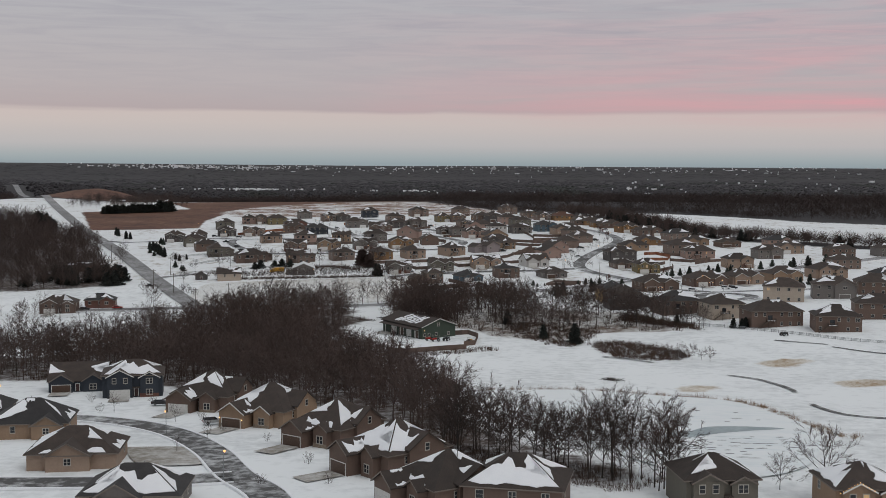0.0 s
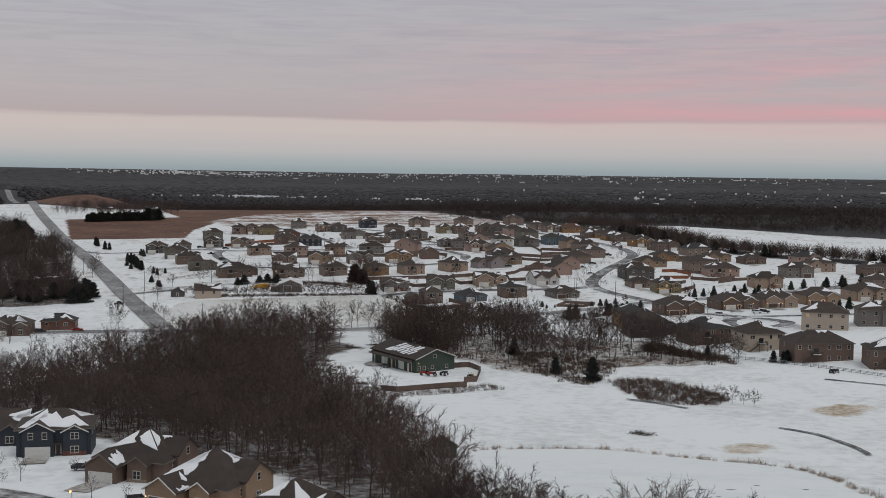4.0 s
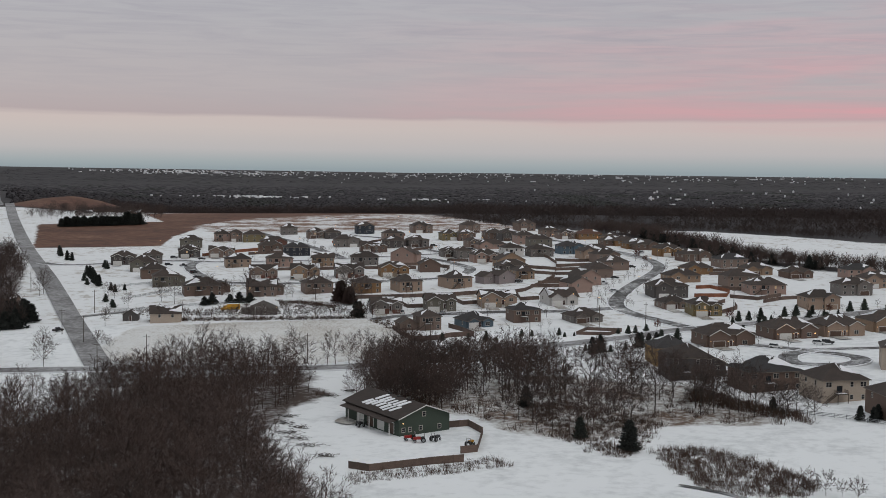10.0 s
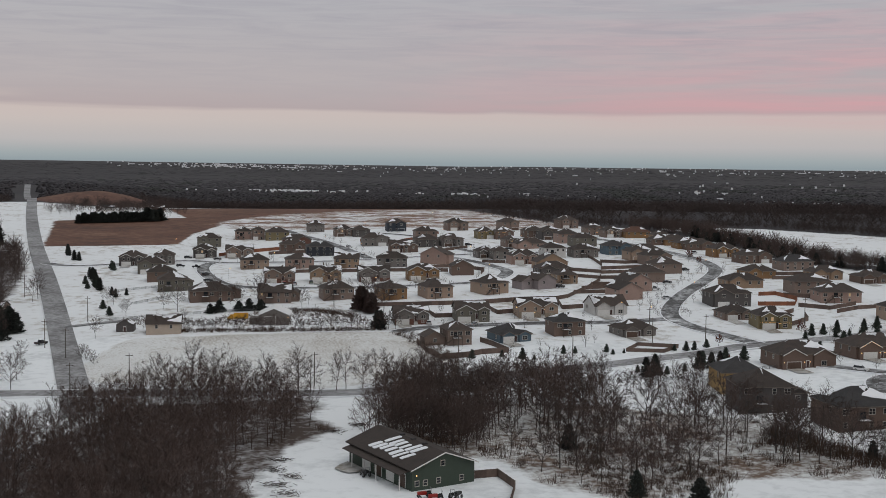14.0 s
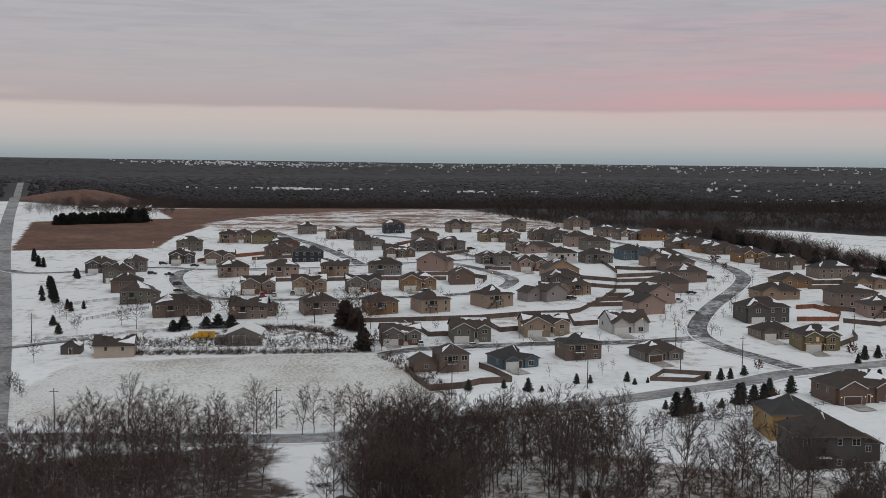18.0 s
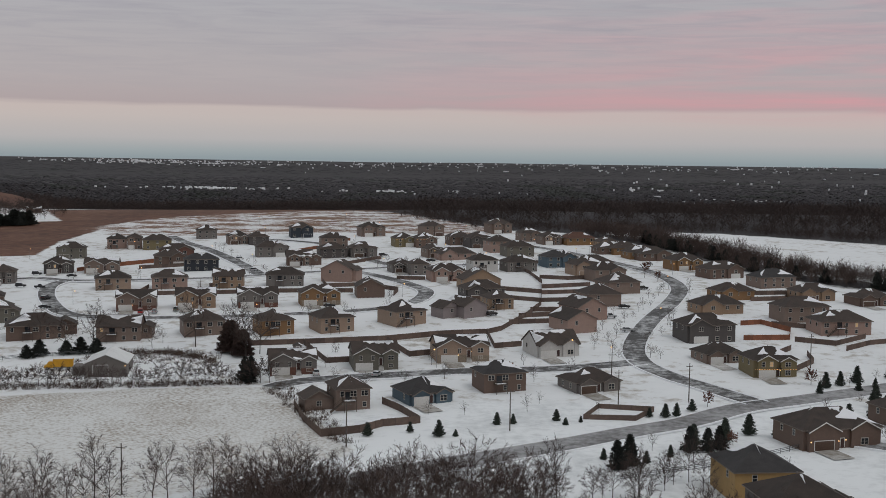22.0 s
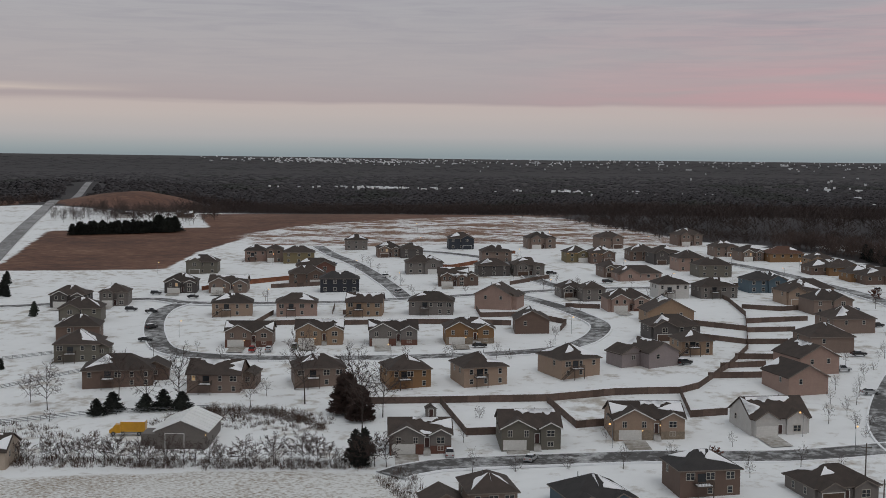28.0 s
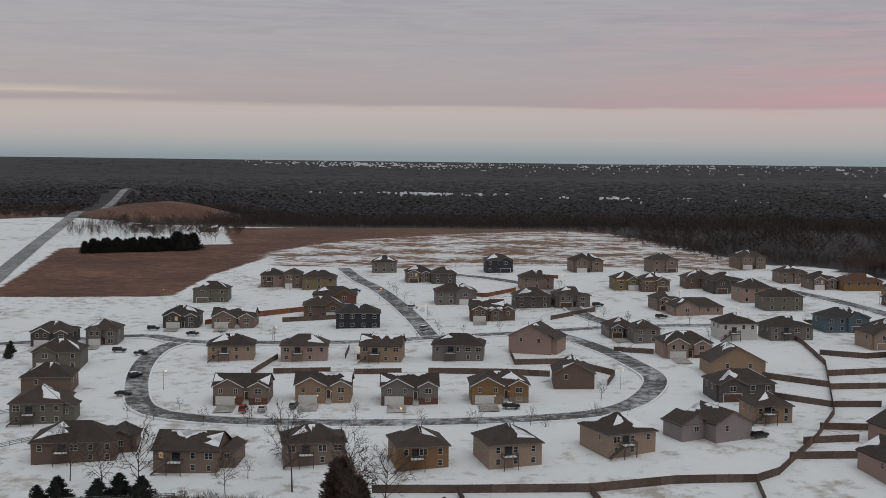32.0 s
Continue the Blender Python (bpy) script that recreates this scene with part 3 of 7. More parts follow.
def gable_roof(bm, x0, x1, y0, y1, z, along="x", over=0.45, pitch=PITCH, thick=0.22):
    """Two slabs that meet in a ridge along x or y."""
    half = (y1 - y0 if along == "x" else x1 - x0) / 2
    lo = z - pitch * over
    hi = z + pitch * half
    a0, a1 = (x0 - over, x1 + over) if along == "x" else (y0 - over, y1 + over)
    c = (y0 + y1) / 2 if along == "x" else (x0 + x1) / 2
    b0, b1 = c - half - over, c + half + over
    p = [(b0, lo), (c, hi), (b1, lo), (b1, lo - thick), (c, hi - thick), (b0, lo - thick)]
    verts = [((a, b, h) if along == "x" else (b, a, h)) for a in (a0, a1) for b, h in p]
    faces = [(0, 1, 7, 6), (1, 2, 8, 7), (2, 3, 9, 8), (3, 4, 10, 9), (4, 5, 11, 10), (5, 0, 6, 11), (0, 5, 4, 1), (1, 4, 3, 2), (6, 7, 10, 11), (7, 8, 9, 10)]
    solid(bm, verts, faces)
    return hi


def gable_wall(bm, x0, x1, y0, y1, z, along="x", pitch=PITCH):
    """The wall's triangles under a gable roof, as one prism."""
    h = z + pitch * ((y1 - y0) if along == "x" else (x1 - x0)) / 2 - 0.24
    if along == "x":
        c = (y0 + y1) / 2
        v = [(x0, y0, z - 0.05), (x0, y1, z - 0.05), (x0, c, h), (x1, y0, z - 0.05), (x1, y1, z - 0.05), (x1, c, h)]
    else:
        c = (x0 + x1) / 2
        v = [(x0, y0, z - 0.05), (x1, y0, z - 0.05), (c, y0, h), (x0, y1, z - 0.05), (x1, y1, z - 0.05), (c, y1, h)]
    solid(bm, v, ((0, 1, 2), (3, 5, 4), (0, 3, 4, 1), (1, 4, 5, 2), (2, 5, 3, 0)))


SHARED = {}


def shared(key, make, material):
    """A mesh that is built once and used by many parts."""
    if key not in SHARED:
        bm = bmesh.new()
        make(bm)
        me = bpy.data.meshes.new(key[0])
        bm.to_mesh(me)
        bm.free()
        me.materials.append(material)
        SHARED[key] = me
    return SHARED[key]


def window(parent, x, y, z, w, h, turn=0.0, lit=False, double=False):
    def frame_bars(bm):
        cols = [-w / 2 - 0.09, -w / 2 + 0.03] + ([-0.07, 0.07] if double else []) + [w / 2 - 0.03, w / 2 + 0.09]
        rows = [-0.12, 0.03, h / 2 - 0.03, h / 2 + 0.03, h - 0.03, h + 0.12]
        g = [[bm.verts.new((c, -0.09, r)) for c in cols] for r in rows]
        for j in range(len(rows) - 1):
            for i in range(len(cols) - 1):
                if not (j in (1, 3) and i % 2 == 1):
                    bm.faces.new((g[j][i], g[j][i + 1], g[j + 1][i + 1], g[j + 1][i]))
        rim = [e for e in bm.edges if e.is_boundary]
        back = bmesh.ops.extrude_edge_only(bm, edges=rim)["geom"]
        bmesh.ops.translate(bm, verts=[v for v in back if isinstance(v, bmesh.types.BMVert)], vec=(0, 0.1, 0))

    def panes(bm):
        box(bm, -w / 2 + 0.02, w / 2 - 0.02, -0.035, -0.005, 0.02, h - 0.02)

    f = part("window", shared(("window", w, h, double), frame_bars, SASH), None, parent)
    f.matrix_basis = pose(x, y, z, 0, 0, turn)
    part("pane", shared(("pane", w, h, lit), panes, LITPANE if lit else GLASS), None, f)
    return f


def garage_door(parent, x, y, z, w=4.9, h=2.15, mat=None, turn=0.0):
    mat = mat or TRIM

    def make(bm):
        for i in range(4):
            box(bm, -w / 2, w / 2, -0.06, 0.02, i * h / 4 + 0.015, (i + 1) * h / 4 - 0.015)
        box(bm, -w / 2, w / 2, -0.03, 0.02, 0, h)

    def surround(bm):
        box(bm, -w / 2 - 0.16, -w / 2, -0.08, 0.02, 0, h + 0.16)
        box(bm, w / 2, w / 2 + 0.16, -0.08, 0.02, 0, h + 0.16)
        box(bm, -w / 2, w / 2, -0.08, 0.02, h, h + 0.16)

    g = part("garage_door", shared(("garage_door", w, h, mat.name), make, mat), None, parent)
    g.matrix_basis = pose(x, y, z, 0, 0, turn)
    part("door_trim", shared(("door_trim", w, h), surround, TRIM), None, g)


def front_door(parent, x, y, z, turn=0.0, lamp=False):
    def make(bm):
        box(bm, -0.46, 0.46, -0.05, 0.02, 0, 2.05)
        box(bm, -0.3, 0.3, -0.08, -0.04, 0.25, 0.9)
        box(bm, -0.3, 0.3, -0.08, -0.04, 1.1, 1.85)

    def surround(bm):
        box(bm, -0.6, -0.46, -0.08, 0.02, 0, 2.2)
        box(bm, 0.46, 0.6, -0.08, 0.02, 0, 2.2)
        box(bm, -0.46, 0.46, -0.08, 0.02, 2.05, 2.2)

    d = part("front_door", shared(("front_door",), make, DOOR_RED), None, parent)
    d.matrix_basis = pose(x, y, z, 0, 0, turn)
    part("door_trim", shared(("front_trim",), surround, TRIM), None, d)
    if lamp:
        porch_lamp(parent, x + 0.85, y, z + 1.7)


def porch_lamp(parent, x, y, z):
    def make(bm):
        bmesh.ops.create_icosphere(bm, subdivisions=1, radius=0.16)

    o = part("porch_lamp", shared(("porch_lamp",), make, PORCH), None, parent, "lit warm porch lamp")
    o.location = (x, y - 0.15, z)


def lattice(bm, origin, along, length, high, n):
    """A railing as one joined piece: two rails and n gaps between upright balusters."""
    o, u = Vector(origin), Vector(along)
    bar = 0.05
    cols = []
    for i in range(n + 1):
        cols += [i * (length - bar) / n, i * (length - bar) / n + bar]
    rows = [0.02, 0.10, high - 0.08, high]
    g = [[bm.verts.new(o + u * c + Vector((0, 0, r))) for c in cols] for r in rows]
    faces = [bm.faces.new((g[j][i], g[j][i + 1], g[j + 1][i + 1], g[j + 1][i])) for j in range(3) for i in range(len(cols) - 1) if not (j == 1 and i % 2)]
    back = bmesh.ops.extrude_face_region(bm, geom=faces)["geom"]
    bmesh.ops.translate(bm, verts=[v for v in back if isinstance(v, bmesh.types.BMVert)], vec=Vector((-u.y, u.x, 0)) * 0.05)


def deck(parent, x, y, z, w=3.6, d=2.6, steps=True, rng=random):
    """A rear deck on posts at height z, with railing and a flight of steps."""
    bm = bmesh.new()
    box(bm, x - w / 2, x + w / 2, y - d, y - 0.01, z - 0.2, z)
    o = part("deck", bm, DECKWOOD, parent, "weathered wooden deck")
    for sx in (-1, 1):
        bm = bmesh.new()
        box(bm, x + sx * (w / 2 - 0.1) - 0.08, x + sx * (w / 2 - 0.1) + 0.08, y - d + 0.02, y - d + 0.18, -1.2, z - 0.2)
        part("post", bm, DECKWOOD, o)
    bm = bmesh.new()
    lattice(bm, (x - w / 2, y - d, z), (1, 0, 0), w, 1.0, int(w / 0.3))
    for sx in (-1, 1):
        lattice(bm, (x + sx * (w / 2 - 0.03), y - d + 0.06, z), (0, 1, 0), d - 0.08, 1.0, 7)
    part("railing", bm, DECKWOOD, o)
    bm = bmesh.new()
    box(bm, x - w / 2 + 0.2, x + w / 2 - 0.2, y - d + 0.2, y - 0.3, z, z + 0.10)
    part("deck_snow", bm, SNOWPILE, o, "snow lying on the deck")
    if steps:
        bm = bmesh.new()
        n = max(4, int(z / 0.19))
        sx = x - w / 2 - 0.05
        for i in range(n):
            box(bm, sx - 0.27 * (i + 1), sx - 0.27 * i, y - d + 0.1, y - d + 1.1, z - (i + 1) * z / n - 0.05, z - (i + 1) * z / n + 0.05)
        for yy in (y - d + 0.08, y - d + 1.08):
            solid(bm, [(sx, yy, z - 0.25), (sx, yy, z), (sx - 0.27 * n, yy, 0.2), (sx - 0.27 * n, yy, -0.1), (sx, yy + 0.06, z - 0.25), (sx, yy + 0.06, z), (sx - 0.27 * n, yy + 0.06, 0.2), (sx - 0.27 * n, yy + 0.06, -0.1)],
                  ((0, 1, 2, 3), (7, 6, 5, 4), (0, 4, 5, 1), (1, 5, 6, 2), (2, 6, 7, 3), (3, 7, 4, 0)))
            solid(bm, [(sx, yy, z + 0.85), (sx, yy, z + 0.95), (sx - 0.27 * n, yy, 1.1), (sx - 0.27 * n, yy, 1.0), (sx, yy + 0.06, z + 0.85), (sx, yy + 0.06, z + 0.95), (sx - 0.27 * n, yy + 0.06, 1.1), (sx - 0.27 * n, yy + 0.06, 1.0)],
                  ((0, 1, 2, 3), (7, 6, 5, 4), (0, 4, 5, 1), (1, 5, 6, 2), (2, 6, 7, 3), (3, 7, 4, 0)))
        part("steps", bm, DECKWOOD, o)


def roof_snow(parent, slope, rng, kind):
    """A sheet of snow left on a roof slope: beside a hip, under the ridge, along the eave, or over most of it."""
    origin, u, v, eave_half, ridge_half, run = slope
    o, u, v = Vector(origin), Vector(u).normalized(), Vector(v).normalized()
    n = u.cross(v).normalized()
    if n.z < 0:
        n = -n

    def half(t):
        return eave_half + (ridge_half - eave_half) * t - 0.18

    wave = [rng.uniform(0, 6.28) for _ in range(3)]

    def ripple(k):
        return 0.5 + 0.28 * math.sin(2.6 * k + wave[0]) + 0.16 * math.sin(6.1 * k + wave[1]) + 0.07 * math.sin(13 * k + wave[2])

    pts, sg, m = [], rng.choice((-1, 1)), 12
    if kind == "hip":
        t0, t1 = rng.uniform(0.12, 0.5), rng.uniform(0.84, 0.97)
        wide = rng.uniform(0.35, 0.8) * half(t0) + 0.4
        ts = [t0 + (t1 - t0) * i / m for i in range(m + 1)]
        pts = [(sg * half(t), t * run) for t in ts]
        peak = rng.uniform(0.15, 0.6)
        for i in range(m - 1, 0, -1):
            k = i / m
            bulge = (k / peak if k < peak else (1 - k) / (1 - peak)) * (0.65 + 0.5 * ripple(3 * k))
            t = ts[i] - 0.05 * bulge
            pts.append((sg * max(half(t) - wide * bulge, -half(t)), t * run))
    elif kind == "ridge":
        top, a = 0.96, rng.uniform(-0.9, 0.2)
        b = a + rng.uniform(0.6, 1.1)
        deep = rng.uniform(0.14, 0.40)
        lo, hi = max(a, -1.0), min(b, 1.0)
        pts = [((lo + (hi - lo) * i / m) * half(top), top * run) for i in range(m + 1)]
        pts += [((lo + (hi - lo) * (m - i) / m) * half(top) * 1.03, (top - 0.03 - deep * 1.3 * ripple(3 * i / m) * math.sin(math.pi * min(max(i / m, 0.12), 0.88))) * run) for i in range(m + 1)]
    elif kind == "eave":
        a = rng.uniform(-0.95, -0.3)
        b = rng.uniform(0.3, 0.95)
        pts = [((a + (b - a) * i / m) * half(0.03), 0.03 * run) for i in range(m + 1)]
        pts += [((a + (b - a) * (m - i) / m) * half(0.2), (0.06 + 0.22 * ripple(4 * i / m)) * run) for i in range(m + 1)]
    else:
        pts = [((-0.97 + 1.94 * i / m) * half(0.05), (0.05 + 0.10 * ripple(5 * i / m)) * run) for i in range(m + 1)]
        pts += [((0.97 - 1.94 * i / m) * half(0.5), (0.40 + 0.5 * ripple(3.5 * i / m)) * run) for i in range(m + 1)]
        pts = [(min(max(a, -half(b / run)), half(b / run)), b) for a, b in pts]
    bm = bmesh.new()
    cx, cy = sum(q[0] for q in pts) / len(pts), sum(q[1] for q in pts) / len(pts)
    low = [bm.verts.new(o + u * a + v * b + n * 0.015) for a, b in pts]
    top = [bm.verts.new(o + u * (cx + (a - cx) * 0.97) + v * (cy + (b - cy) * 0.97) + n * 0.12) for a, b in pts]
    bm.faces.new(top)
    for i in range(len(pts)):
        bm.faces.new((low[i], low[(i + 1) % len(pts)], top[(i + 1) % len(pts)], top[i]))
    bmesh.ops.recalc_face_normals(bm, faces=bm.faces)
    part("roof_snow", bm, SNOWPILE, parent, "patch of unmelted roof snow")


def rake_boards(parent, x0, x1, y, z, pitch=PITCH, over=0.45, white=True):
    """The bent board along the two slopes of a gable that faces -y."""
    bm = bmesh.new()
    c, h = (x0 + x1) / 2, z + pitch * (x1 - x0) / 2
    lo = z - pitch * over
    line = [(x0 - over, lo + 0.03), (c, h + 0.03), (x1 + over, lo + 0.03), (x1 + over, lo - 0.24), (c, h - 0.24), (x0 - over, lo - 0.24)]
    yy = y - over - 0.05
    solid(bm, [(px, yy, pz) for px, pz in line] + [(px, yy + 0.06, pz) for px, pz in line],
          ((0, 1, 4, 5), (1, 2, 3, 4), (11, 10, 7, 6), (10, 9, 8, 7), (0, 6, 7, 1), (1, 7, 8, 2), (2, 8, 9, 3), (3, 9, 10, 4), (4, 10, 11, 5), (5, 11, 6, 0)))
    part("rake_board", bm, TRIM if white else FASCIA, parent, "white rake board" if white else "")


def eave_board(parent, x0, x1, y0, y1, z, over=0.5):
    """A fascia that runs round the eaves in one ring."""
    bm = bmesh.new()
    loops = []
    for k, zz in ((0.003, -0.24), (0.03, -0.24), (0.03, -0.02), (0.003, -0.02)):
        o = over + k
        loops.append([(x0 - o, y0 - o, z + zz), (x1 + o, y0 - o, z + zz), (x1 + o, y1 + o, z + zz), (x0 - o, y1 + o, z + zz)])
    solid(bm, sum(loops, []), [(4 * j + i, 4 * j + (i + 1) % 4, 4 * ((j + 1) % 4) + (i + 1) % 4, 4 * ((j + 1) % 4) + i) for j in range(4) for i in range(4)])
    part("fascia", bm, FASCIA, parent)


WORDS = {"taupe": "taupe", "tan": "tan", "beige": "beige", "grey": "grey", "dark": "dark grey", "green": "grey-green", "navy": "navy", "black": "black", "blue": "slate-blue", "pink": "pinkish beige", "white": "off-white",
         "brown": "brown", "orange": "orange-tan", "yellow": "ochre", "olive": "olive", "red": "brick-red", "cream": "cream", "barn": "dark green", "lilac": "pale lilac-grey"}
HOUSES = 0


def house(x, y, rot, w, d, paint, style="rear", eave=5.3, roof="hip", shingle=None, snow=2, lights=False, lower=None, wing=None, dz=0.0, pitch=PITCH, group="estate houses"):
    """A detached house whose seen face, w wide, stands at (x, y), turned by rot degrees; it is d deep."""
    global HOUSES
    HOUSES += 1
    rng = random.Random(HOUSES * 7 + 1)
    if style == "far":
        eave += 0.5
        w *= 1.06
    shingle = shingle or (ROOF if rng.random() < 0.95 else ROOF_DARK)
    kinds = {"split": "split-level house with two front gables", "rear": "house seen with a rear deck", "two": "two-storey house with a front gable", "ranch": "low ranch house", "villa": "house with steep front and side gables", "side": "house with a plain gable end", "far": "two-storey house"}
    label = f"{WORDS[paint]} lap-sided {kinds[style]} and snow-patched roof"
    c, s = math.cos(radians(rot)), math.sin(radians(rot))
    zs = [gz(x + a * c - b * s, y + a * s + b * c) for a in (-w / 2, w / 2) for b in (0, d)]
    z = gz(x, y) + dz
    h = thing("house", x, y, z, rot, label, "house", group)
    wall, roofs = bmesh.new(), bmesh.new()
    showy = style == "split" or (style == "two" and rng.random() < 0.5) or lights
    x0, x1 = -w / 2, w / 2
    under = min(zs) - z - 0.8
    pm = PAINTS[paint]
    box(wall, x0, x1, 0, d, under, eave)
    slopes = []
    q = math.hypot(1, pitch)
    if roof == "hip":
        rh = hip_roof(roofs, x0, x1, 0, d, eave, pitch=pitch)
        eave_board(h, x0, x1, 0, d, eave)
        run = min(w, d) / 2 + 0.5
        slopes.append(((0, -0.5, eave), (1, 0, 0), (0, 1, pitch), w / 2 + 0.5, max(w - d, 0) / 2 + 0.05, run * q))
        slopes.append(((x1 + 0.5, d / 2, eave), (0, 1, 0), (-1, 0, pitch), d / 2 + 0.5, max(d - w, 0) / 2 + 0.05, run * q))
        slopes.append(((x0 - 0.5, d / 2, eave), (0, 1, 0), (1, 0, pitch), d / 2 + 0.5, max(d - w, 0) / 2 + 0.05, run * q))
        top = eave + pitch * run
    elif roof == "side":
        top = gable_roof(roofs, x0, x1, 0, d, eave, "x", pitch=pitch)
        gable_wall(wall, x0, x1, 0, d, eave, "x", pitch)
        slopes.append(((0, -0.45, eave - pitch * 0.45), (1, 0, 0), (0, 1, pitch), w / 2 + 0.4, w / 2 + 0.4, (d / 2 + 0.45) * q))
    else:
        top = gable_roof(roofs, x0, x1, 0, d, eave, "y", pitch=pitch)
        gable_wall(wall, x0, x1, 0, d, eave, "y", pitch)
        rake_boards(h, x0, x1, 0, eave, pitch, white=showy)
        for sx in (-1, 1):
            slopes.append(((sx * (w / 2 + 0.45), d / 2, eave - pitch * 0.45), (0, 1, 0), (-sx, 0, pitch), d / 2 + 0.4, d / 2 + 0.4, (w / 2 + 0.45) * q))
    storey = 2.65
    up = eave - 2.0
    low = 0.75

    def bay(a, b, dy, gtop):
        """A gabled bay of the front, dy proud of the wall."""
        box(wall, a, b, -dy, d * 0.45, under, gtop)
        gable_wall(wall, a, b, -dy, d * 0.45, gtop, "y", pitch)
        gable_roof(roofs, a, b, -dy, d * 0.5, gtop, "y", pitch=pitch)
        rake_boards(h, a, b, -dy, gtop, pitch, white=showy)

    if style == "split":
        la, lb, ra, rb = x0 + 0.1, x0 + 0.55 * w, x0 + 0.66 * w, x1 - 0.1
        bay(la, lb, 0.9, eave - 0.05)
        bay(ra, rb, 0.6, eave - 0.05)
        gx = (la + lb) / 2 - 0.05 * w
        garage_door(h, gx, -0.905, 0.02, min(4.9, lb - la - 1.2))
        for k in (-0.24, 0.26):
            window(h, (la + lb) / 2 + k * (lb - la), -0.905, up - 0.1, 0.95, 1.35, double=True)
        window(h, (ra + rb) / 2, -0.605, up - 0.1, 1.7, 1.3, double=True)
        window(h, (ra + rb) / 2, -0.605, 0.9, 1.3, 0.9, double=True)
        front_door(h, x0 + 0.605 * w, -0.02, 1.5, lamp=lights)
        bm = bmesh.new()
        for i in range(7):
            box(bm, x0 + 0.605 * w - 0.8, x0 + 0.605 * w + 0.8, -0.3 - 0.3 * i, -0.02, 1.3 - 0.19 * i - 0.15, 1.3 - 0.19 * i)
        part("front_steps", bm, CONCRETE, h)
        if lights:
            porch_lamp(h, gx + 2.8, -0.95, 2.2)
        if lower:
            for bx in ((ra - 0.03, rb + 0.03, -0.66, -0.605, under, 1.9), (la - 0.03, gx - 2.7, -0.96, -0.905, under, 2.3), (gx + 2.7, lb + 0.03, -0.96, -0.905, under, 2.3)):
                bm = bmesh.new()
                box(bm, *bx)
                part("brick_veneer", bm, lower, h, "masonry veneer along the lower storey")
    elif style == "two":
        la, lb = x0 + 0.08 * w, x0 + 0.50 * w
        bay(la, lb, 1.0, eave - 0.05)
        garage_door(h, (la + lb) / 2, -1.005, 0.02, min(4.9, lb - la - 0.8), mat=DOOR_BROWN if rng.random() < 0.3 else None)
        window(h, (la + lb) / 2 - 0.22 * (lb - la), -1.005, up, 0.95, 1.35)
        window(h, (la + lb) / 2 + 0.22 * (lb - la), -1.005, up, 0.95, 1.35, lit=lights)
        ca, cb = x0 + 0.62 * w, x1 - 0.06 * w
        bay(ca, cb, 0.5, eave - 0.4)
        for k in (0.0,):
            window(h, (ca + cb) / 2, -0.505, up - 0.2, 1.6, 1.3, double=True)
            window(h, (ca + cb) / 2, -0.505, low, 1.6, 1.4, double=True)
        front_door(h, x0 + 0.56 * w, -0.02, 0.4, lamp=lights)
        bm = bmesh.new()
        box(bm, x0 + 0.5 * w, x0 + 0.62 * w, -1.4, -0.02, 2.75, 2.9)
        box(bm, x0 + 0.5 * w + 0.05, x0 + 0.5 * w + 0.2, -1.35, -1.2, under, 2.75)
        part("porch_roof", bm, shingle, h)
        if lower:
            bm = bmesh.new()
            box(bm, ca - 0.03, cb + 0.03, -0.56, -0.505, under, 1.1)
            part("brick_veneer", bm, lower, h, "masonry veneer along the lower storey")
    elif style == "ranch":
        la, lb = x0 + 0.04 * w, x0 + 0.42 * w
        bay(la, lb, 1.4, eave - 0.02)
        garage_door(h, (la + lb) / 2, -1.405, 0.02, min(4.9, lb - la - 0.7), mat=DOOR_BROWN if rng.random() < 0.5 else None)
        ca, cb = x0 + 0.60 * w, x1 - 0.06 * w
        bay(ca, cb, 0.6, eave - 0.02)
        window(h, (ca + cb) / 2, -0.605, 0.8, 1.8, 1.4, double=True)
        front_door(h, x0 + 0.5 * w, -0.02, 0.2, lamp=lights)
        if lights:
            porch_lamp(h, la + 0.3, -1.45, 2.1)
            porch_lamp(h, lb - 0.3, -1.45, 2.1)
        if lower:
            bm = bmesh.new()
            box(bm, ca - 0.03, cb + 0.03, -0.66, -0.605, under, 1.0)
            part("stone_veneer", bm, lower, h, "masonry veneer along the lower wall")
    elif style == "villa":
        la, lb = x0 + 0.04 * w, x0 + 0.48 * w
        bay(la, lb, 4.2, eave - 0.3)
        garage_door(h, (la + lb) / 2, -4.205, 0.02, min(4.9, lb - la - 0.9), mat=DOOR_BROWN if rng.random() < 0.6 else None)
        ca, cb = x0 + 0.55 * w, x0 + 0.83 * w
        bay(ca, cb, 1.8, eave - 0.1)
        window(h, (ca + cb) / 2, -1.805, 0.9, 1.5, 1.5, double=True)
        front_door(h, x0 + 0.515 * w, -0.02, 0.2, lamp=lights)
        box(wall, 0, x1 + 0.9, d * 0.30, d * 0.86, under, eave + 0.9)
        gable_wall(wall, 0, x1 + 0.9, d * 0.30, d * 0.86, eave + 0.9, "x", pitch)
        gable_roof(roofs, 0, x1 + 0.9, d * 0.30, d * 0.86, eave + 0.9, "x", pitch=pitch)
        window(h, x1 + 0.905, d * 0.58, eave + 0.1, 0.95, 1.3, 90)
        window(h, x1 + 0.905, d * 0.58, 0.8, 1.4, 1.3, 90, double=True)
        slopes.append(((w * 0.25, d * 0.30 - 0.45, eave + 0.9 - pitch * 0.45), (1, 0, 0), (0, 1, pitch), w * 0.24, w * 0.24, (d * 0.28 + 0.45) * q))
